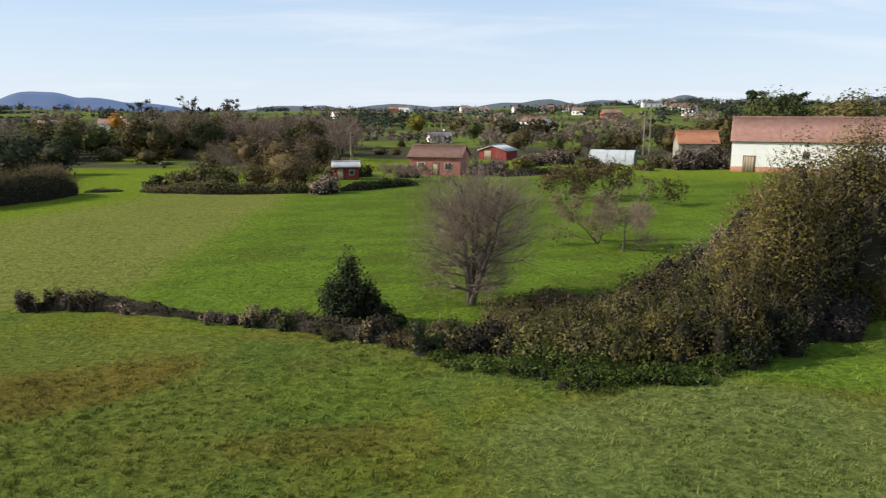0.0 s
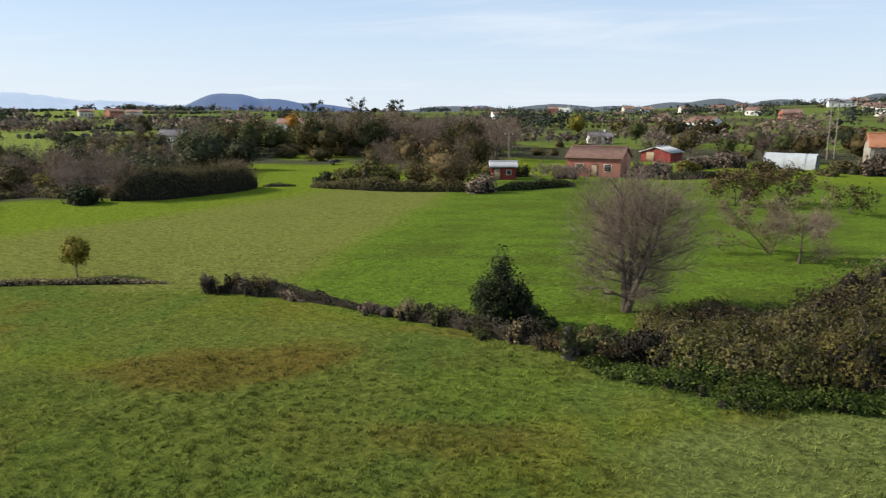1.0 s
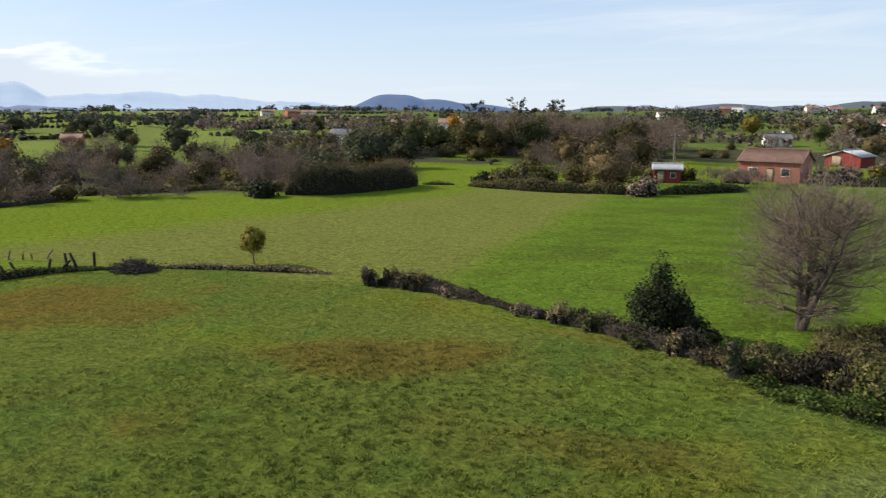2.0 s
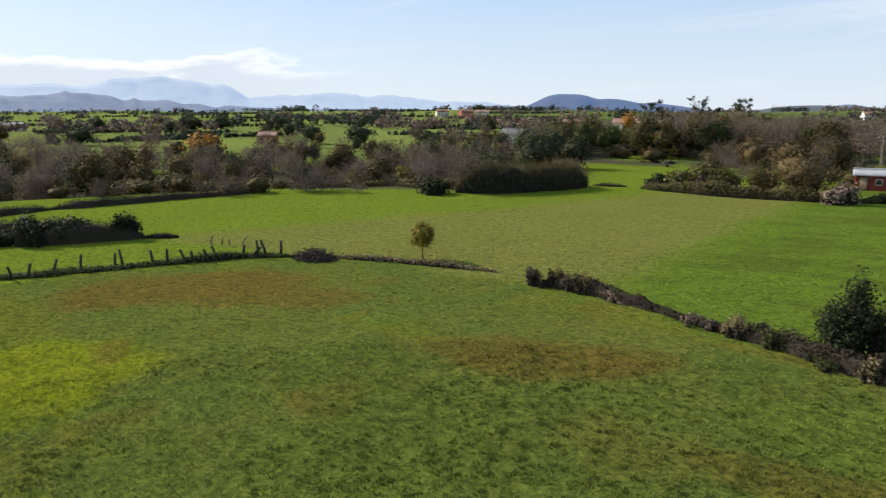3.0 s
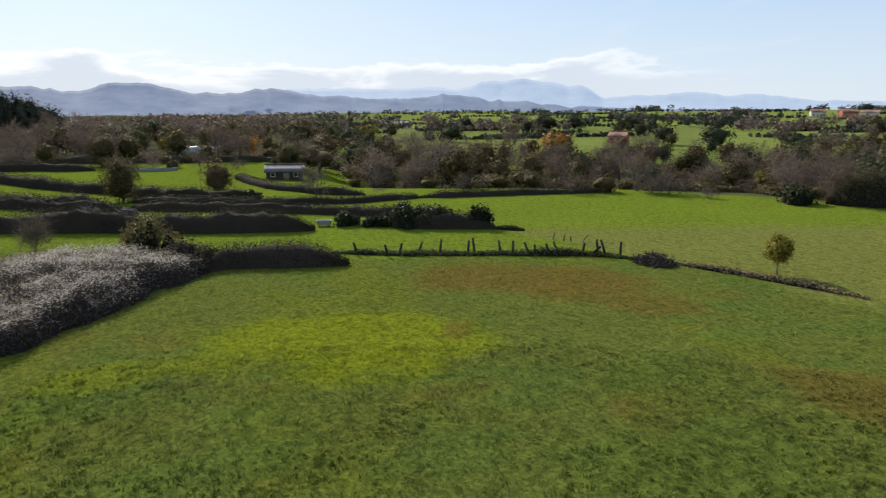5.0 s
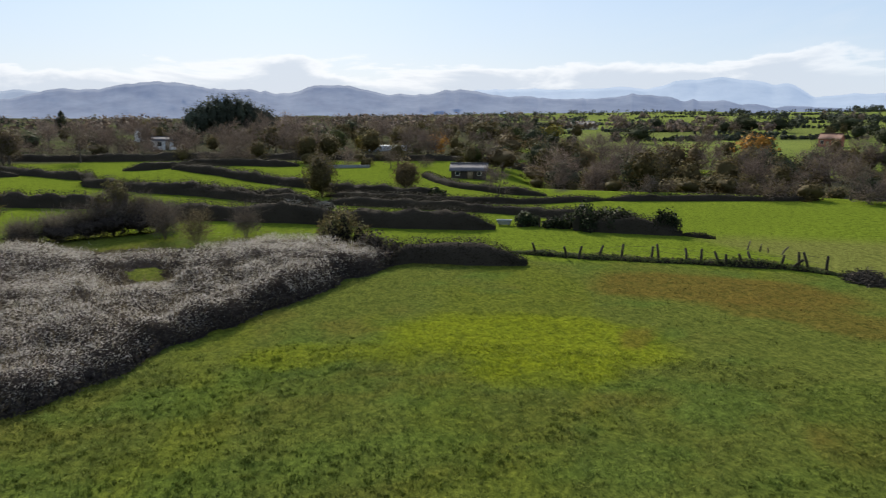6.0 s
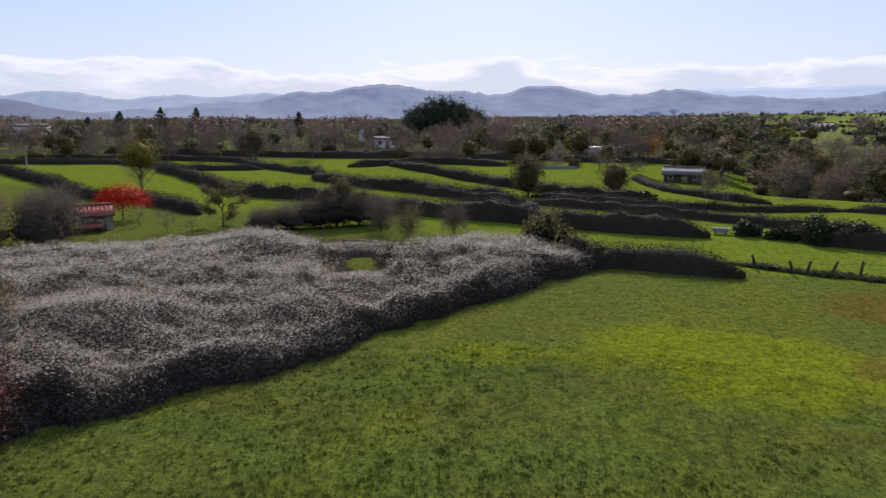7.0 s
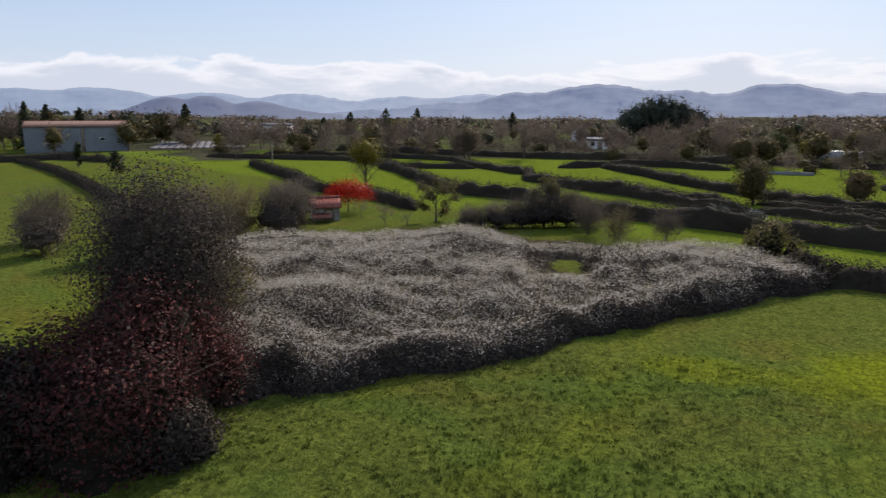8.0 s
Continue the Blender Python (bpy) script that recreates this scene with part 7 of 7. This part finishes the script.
def gate_posts():
    ob = thing("field_gate", (0, 0, 0), "weathered timber gate posts with rails in a hedge gap", "gate")
    for k, (x, y, h) in enumerate(((-65.7, 19.6, 1.3), (-65.1, 20.2, 1.2), (-64.6, 21.4, 1.4), (-64.2, 22.2, 1.3))):
        z = float(land(x, y))
        a = Acc()
        a.tube([(x, y, z - 0.3), (x + 0.05, y, z + h)], [0.1, 0.08], 7)
        part("post", a.mesh("post", "wood"), ob)
    z = float(land(-65, 20.5))
    for h in (0.5, 0.9):
        a = Acc()
        a.tube([(-65.7, 19.6, z + h), (-64.2, 22.2, z + h)], [0.035, 0.035], 6)
        part("rail", a.mesh("rail", "wood"), ob)


gate_posts()


def hay_cart(x, y, rz):
    ob = thing("farm_trailer", on_land(x, y), "dark old farm trailer parked on the pasture", "trailer", rz=rz)
    a = Acc()
    a.box(-1.3, 1.3, -0.75, 0.75, 0.55, 0.7), a.box(-1.3, -1.22, -0.75, 0.75, 0.7, 1.05), a.box(1.22, 1.3, -0.75, 0.75, 0.7, 1.05), a.box(-1.22, 1.22, -0.75, -0.68, 0.7, 1.0), a.box(-1.22, 1.22, 0.68, 0.75, 0.7, 1.0)
    part("body", a.mesh("body", "dark_metal"), ob)
    b = Acc()
    b.tube([(1.3, 0, 0.6), (2.3, 0, 0.45)], [0.05, 0.04], 6)
    part("drawbar", b.mesh("drawbar", "dark_metal"), ob)
    for s in (-0.85, 0.85):
        w = Acc()
        t = np.linspace(0, 2 * math.pi, 17)
        w.tube(np.stack([np.cos(t) * 0.3 - 0.2, np.full(17, s), np.sin(t) * 0.3 + 0.42], -1), np.full(17, 0.11), 8)
        wh = part("wheel", w.mesh("wheel", "dark_metal"), ob)
        r = Acc()
        r.tube([(-0.2, s - 0.06, 0.42), (-0.2, s + 0.06, 0.42)], [0.2, 0.2], 10)
        part("rim", r.mesh("rim", "sheet"), wh)
    h = Acc()
    rs = np.random.RandomState(5)
    for k in range(40):
        c = rs.uniform((-1.0, -0.5, 0.8), (1.0, 0.5, 1.25))
        h.tube([c - rs.normal(0, 0.25, 3) * [1, 1, 0.3], c + rs.normal(0, 0.25, 3) * [1, 1, 0.3]], [0.06, 0.05], 5)
    part("load", h.mesh("load", "bark"), ob)


hay_cart(-55.8, 142.0, 20)

# panels, and a low shed built as a plain wall, out on the plain
for k in range(8):
    ob = thing("solar_row", on_land(-163.0 - k * 4.6, -158.0 - k * 4.2), "row of tilted blue-grey panels beyond the hedge", "solar panel", "rows of panels", rz=133)
    a = Acc()
    for j in range(13):
        x0 = -13.6 + j * 2.1
        a.hull([(x0, -0.9, 0.6), (x0 + 2.0, -0.9, 0.6), (x0 + 2.0, 0.9, 1.0), (x0, 0.9, 1.0), (x0, -0.9, 0.65), (x0 + 2.0, -0.9, 0.65), (x0 + 2.0, 0.9, 1.05), (x0, 0.9, 1.05)])
    part("panels", a.mesh("panels", "slate"), ob)
    for j in (-12, 0, 12):
        p = Acc()
        p.tube([(j, 0, -0.2), (j, 0, 0.82)], [0.06, 0.06], 6)
        part("stand", p.mesh("stand", "sheet"), ob)
# a plain wall shape in place of a low shed with a bright roof
ob = thing("low_wall", on_land(-141.0, 2.0), "low pale grey wall in place of a shed", "wall", rz=87)
a = Acc()
a.box(-4.6, 4.6, -0.12, 0.12, -0.2, 0.55), a.box(-4.65, 4.65, -0.17, 0.17, 0.55, 0.63)
part("masonry", a.mesh("masonry", "greywall"), ob)

# ---- the overgrown boundary and the thicket ----
make_hedge("overgrown_wall", ((-24.0, 38.7), (-20.6, 38.5), (-18.6, 38.3), (-13.9, 36.9), (-9.9, 35.7), (-6.9, 34.3), (-2.3, 32.3), (0.2, 31.4)), "low tumbled boundary bank overgrown with grey stems", 241, 0.5, 0.7, leaf="hedge", per_m=240, leaf_size=0.09,
           twig="dry", twig_per_m=140, rough=0.8, category="hedge")
# tangled growth along the bank, clump by clump
line_b, long_b = resample(((-24.0, 38.7), (-18.6, 38.3), (-13.9, 36.9), (-9.9, 35.7), (-6.9, 34.3), (-2.3, 32.3), (0.4, 31.3)), 0.72)
rs_b = np.random.RandomState(77)
for k, (x, y) in enumerate(line_b):
    u = k / len(line_b)
    first = u < 0.21
    if not first and rs_b.rand() < 0.22:
        continue
    leaf = ("twig_dark", "hedge", "brown")[rs_b.randint(3)] if first else ("hedge", "dry", "twig", "hedge", "twig_dark")[rs_b.randint(5)] if u < 0.55 else ("brown", "hedge", "green", "twig", "dry", "dark")[rs_b.randint(6)]
    tone = {"twig_dark": "dark reddish bare", "hedge": "dull dark leafy", "brown": "rusty brown", "dry": "dry straw-coloured", "twig": "grey leafless", "green": "green ivy-grown", "dark": "dark ivy-grown"}[leaf]
    tall = rs_b.uniform(1.0, 1.55) if first else rs_b.uniform(0.28, 0.8) if u < 0.55 else rs_b.uniform(0.6, 1.4)
    w = rs_b.uniform(0.35, 0.95)
    make_bush("bramble_clump", on_land(x + rs_b.normal(0, 0.25), y + rs_b.normal(0, 0.25)), "%s bramble clump on a boundary bank" % tone, "bush", 700 + k, w, w * 0.8, tall, leaf, 520, 0.085, lumps=7, twig="dry" if k % 3 else "twig_dark", n_twig=170,
              twig_w=0.008, group="boundary clumps", core=0.45)
make_bush("holly_tree", on_land(-4.9, 35.2), "dense dark ragged holly bush", "tree", 244, 1.35, 1.25, 4.1, "dark", 6500, 0.1, lumps=17, twig="twig_dark", n_twig=120, twig_w=0.01, core=0.5)
make_bush("shrub", on_land(-3.4, 34.6), "dark low shrub beside the holly", "shrub", 245, 1.2, 1.0, 1.7, "dark", 1200, 0.12)
make_tree("bare_tree", on_land(1.6, 39.6), "many-stemmed leafless grey-brown tree", "tree", 246, 9.0, 2.6, n_leaf=0, n_twig=21000, twig="twig", twig_len=0.66, twig_w=0.008, n_limb=10, fork=0.12, stems=8, splay=0.15, upright=0.22, subs=5, girth=0.46, dome=(4.0, 3.8, 5.0))


def stump(x, y):
    ob = thing("tree_stump", on_land(x, y), "broken ivy-grown stump at the thicket's edge", "stump")
    a = Acc()
    rs = np.random.RandomState(3)
    z = np.linspace(-0.2, 1.5, 6)
    a.tube(np.stack([rs.normal(0, 0.03, 6), rs.normal(0, 0.03, 6), z], -1), [0.42, 0.3, 0.26, 0.25, 0.24, 0.12], 9)
    part("trunk", a.mesh("trunk", "bark"), ob)
    n = 420
    t = rs.uniform(0, 6.28, n)
    c = np.stack([np.cos(t) * 0.33, np.sin(t) * 0.33, rs.uniform(0.1, 1.6, n)], -1)
    stuff_part("ivy", mesh_np("ivy", cards(c, 0.11, rs), quads(4 * n), "green"), ob)


stump(-1.2, 31.0)
THICKET = (  # x, y, half width, half depth, height, leaves, count
    (0.6, 32.4, 1.5, 1.2, 1.3, "green", 1600), (2.4, 31.4, 1.8, 1.4, 1.5, "hedge", 2000), (4.4, 30.9, 1.9, 1.5, 1.8, "mixed", 2200), (6.3, 30.4, 1.9, 1.5, 1.9, "olive", 2200), (8.1, 30.0, 1.9, 1.6, 2.2, "mixed", 2400), (9.9, 30.2, 1.9, 1.6, 2.5, "gold", 2400),
    (11.8, 30.6, 2.0, 1.8, 3.2, "mixed", 2600), (13.6, 31.6, 2.0, 1.9, 4.0, "gold", 2600), (4.0, 34.0, 2.2, 1.9, 1.5, "olive", 1800), (6.8, 33.6, 2.2, 2.0, 1.9, "mixed", 2000), (9.4, 33.8, 2.3, 2.1, 2.4, "olive", 2200), (12.0, 34.6, 2.4, 2.2, 3.0, "mixed", 2400),
    (14.6, 35.4, 2.4, 2.2, 4.2, "mixed", 2800), (16.0, 34.2, 2.2, 2.0, 4.6, "gold", 3200), (17.6, 38.4, 2.6, 2.4, 6.2, "gold", 3600), (3.4, 37.2, 1.6, 1.3, 1.1, "olive", 1000), (6.2, 38.4, 1.7, 1.4, 1.5, "brown", 1000), (9.0, 38.0, 2.0, 1.6, 1.2, "olive", 1200),
    (11.6, 38.6, 2.4, 2.0, 2.4, "brown", 1900), (14.8, 41.0, 2.8, 2.4, 3.6, "olive", 2400), (18.6, 44.0, 3.0, 2.4, 5.0, "twig", 2400), (13.8, 29.8, 1.4, 1.2, 1.6, "dark", 1200), (15.4, 31.8, 1.6, 1.3, 2.6, "dark", 1600),
)
for k, (x, y, rx, ry, tall, leaf, n) in enumerate(THICKET):
    tone = {"green": "green", "mixed": "mottled brown-green", "olive": "dull olive", "twig": "bare grey", "hedge": "dark green", "brown": "rusty brown", "gold": "golden-green", "dark": "shaded dark"}[leaf]
    make_bush("bramble_bush", on_land(x, y), "%s tangled bramble bush of a thicket" % tone, "bush", 250 + k, rx, ry, tall, leaf, int(n * 1.7), 0.095, lumps=11, twig="twig", n_twig=350, twig_w=0.009, group="bramble thicket")
for k, (x, y, rx, tall) in enumerate(((0.2, 30.2, 1.0, 0.6), (1.8, 29.2, 1.3, 0.8), (3.6, 28.3, 1.5, 0.9), (5.4, 27.6, 1.6, 1.0), (7.2, 27.5, 1.4, 0.8), (8.9, 27.5, 1.5, 1.0), (10.4, 27.9, 1.2, 0.7), (12.0, 28.7, 1.3, 0.9), (4.6, 29.6, 1.4, 1.2), (6.6, 28.9, 1.2, 1.1))):
    make_bush("nettle_clump", on_land(x, y), "fresh green clump of nettles along the thicket", "weeds", 620 + k, rx, rx * 0.75, tall, "weed", 1500, 0.075, lumps=8, group="nettle clumps", core=0.4)
for x, y, seed, rx, ry, tall, n, lumps, low, label in (
        (17.6, 36.6, 275, 2.4, 2.2, 8.4, 11000, 15, 0.0, "sprawling bush with golden autumn leaves"), (19.4, 38.0, 276, 2.4, 2.0, 10.4, 10000, 13, 0.05, "upright bush with golden-brown autumn leaves"),
        (22.2, 38.4, 277, 2.8, 2.2, 10.6, 11000, 15, 0.22, "upright dense bush with golden-brown autumn leaves"), (20.4, 40.6, 271, 3.4, 3.0, 10.2, 15000, 19, 0.1, "tall sprawling bush with yellow-green autumn leaves"),
        (25.0, 41.4, 272, 3.8, 3.2, 10.6, 15000, 17, 0.36, "tall overhanging bush with olive autumn leaves"),
        (23.8, 38.8, 279, 2.4, 2.2, 10.5, 9000, 13, 0.42, "tall overhanging bush with golden-brown autumn leaves")):
    make_bush("tall_bush", on_land(x, y), label, "bush", seed, rx, ry, tall, "gold", n, 0.1, lumps=lumps, twig="twig", n_twig=600, twig_w=0.01, low=low)
# bushes with darkened leaves, added to blacken the shade under the tall ones
for k, (x, y, rx, tall) in enumerate(((16.2, 32.4, 1.3, 1.7), (18.2, 33.8, 1.4, 2.0), (19.4, 36.0, 1.6, 2.4), (20.8, 35.6, 1.2, 1.5), (19.8, 34.0, 1.2, 1.5), (22.2, 36.6, 1.4, 1.7), (21.6, 38.2, 1.7, 2.2), (23.2, 40.2, 1.7, 2.0), (24.6, 42.6, 1.8, 2.2), (22.6, 43.0, 1.9, 2.6))):
    make_bush("undergrowth_bush", on_land(x, y), "dark undergrowth added to deepen the shade below tall bushes", "bush", 284 + k, rx, rx * 0.85, tall, "shade", 1300, 0.1, group="shaded undergrowth", core=0.8)

# orchard
make_tree("apple_tree", on_land(13.2, 58.8), "leaning apple tree with a few brown leaves", "tree", 280, 4.2, 3.6, "brown", 1500, 0.12, n_limb=6, fork=0.1, upright=0.25, twig="twig", n_twig=2600, twig_len=0.7, twig_w=0.011, stems=2, splay=0.5, squash=0.5, clump=0.7)
make_tree("apple_tree", on_land(14.5, 55.6), "bare grey apple tree on rough grass", "tree", 281, 4.4, 3.0, n_leaf=0, n_twig=3600, twig="twig", twig_len=0.7, twig_w=0.010, n_limb=8, fork=0.3, upright=0.28, stems=1)
make_tree("apple_tree", on_land(21.5, 92), "low spreading apple tree with yellow leaves", "tree", 282, 4.4, 3.6, "brown", 2200, 0.2, n_limb=8, fork=0.15, upright=0.25, stems=2)
make_tree("apple_tree", on_land(15.8, 90), "low round apple tree with olive leaves", "tree", 283, 4.2, 3.4, "brown", 2000, 0.2, n_limb=8, fork=0.15, upright=0.3, stems=2)
make_tree("apple_tree", on_land(26.5, 84), "small low apple tree with dark leaves", "tree", 284, 3.0, 2.6, "mixed", 700, 0.2, n_limb=7, fork=0.15, upright=0.3)
for k in range(5):
    x, y = -9.5 + k * 1.7, 112.5 + 1.3 * (k % 2)
    make_tree("fruit_tree", on_land(x, y), "small bare garden fruit tree", "tree", 290 + k, 2.8, 1.3, n_leaf=0, n_twig=420, twig="twig", twig_len=0.6, twig_w=0.03, n_limb=6, subs=2, group="garden fruit trees")

# ---- grass of the home field ----
tussocks(6000, 17.0, 34.0, 410)
grass("meadow_grass", 17.0, 33, 66000, 0.085, 0.0145, 3, "tufted short meadow grass", 400)
grass("meadow_grass", 33, 58, 26000, 0.075, 0.024, 2, "tufted meadow grass farther off", 401)
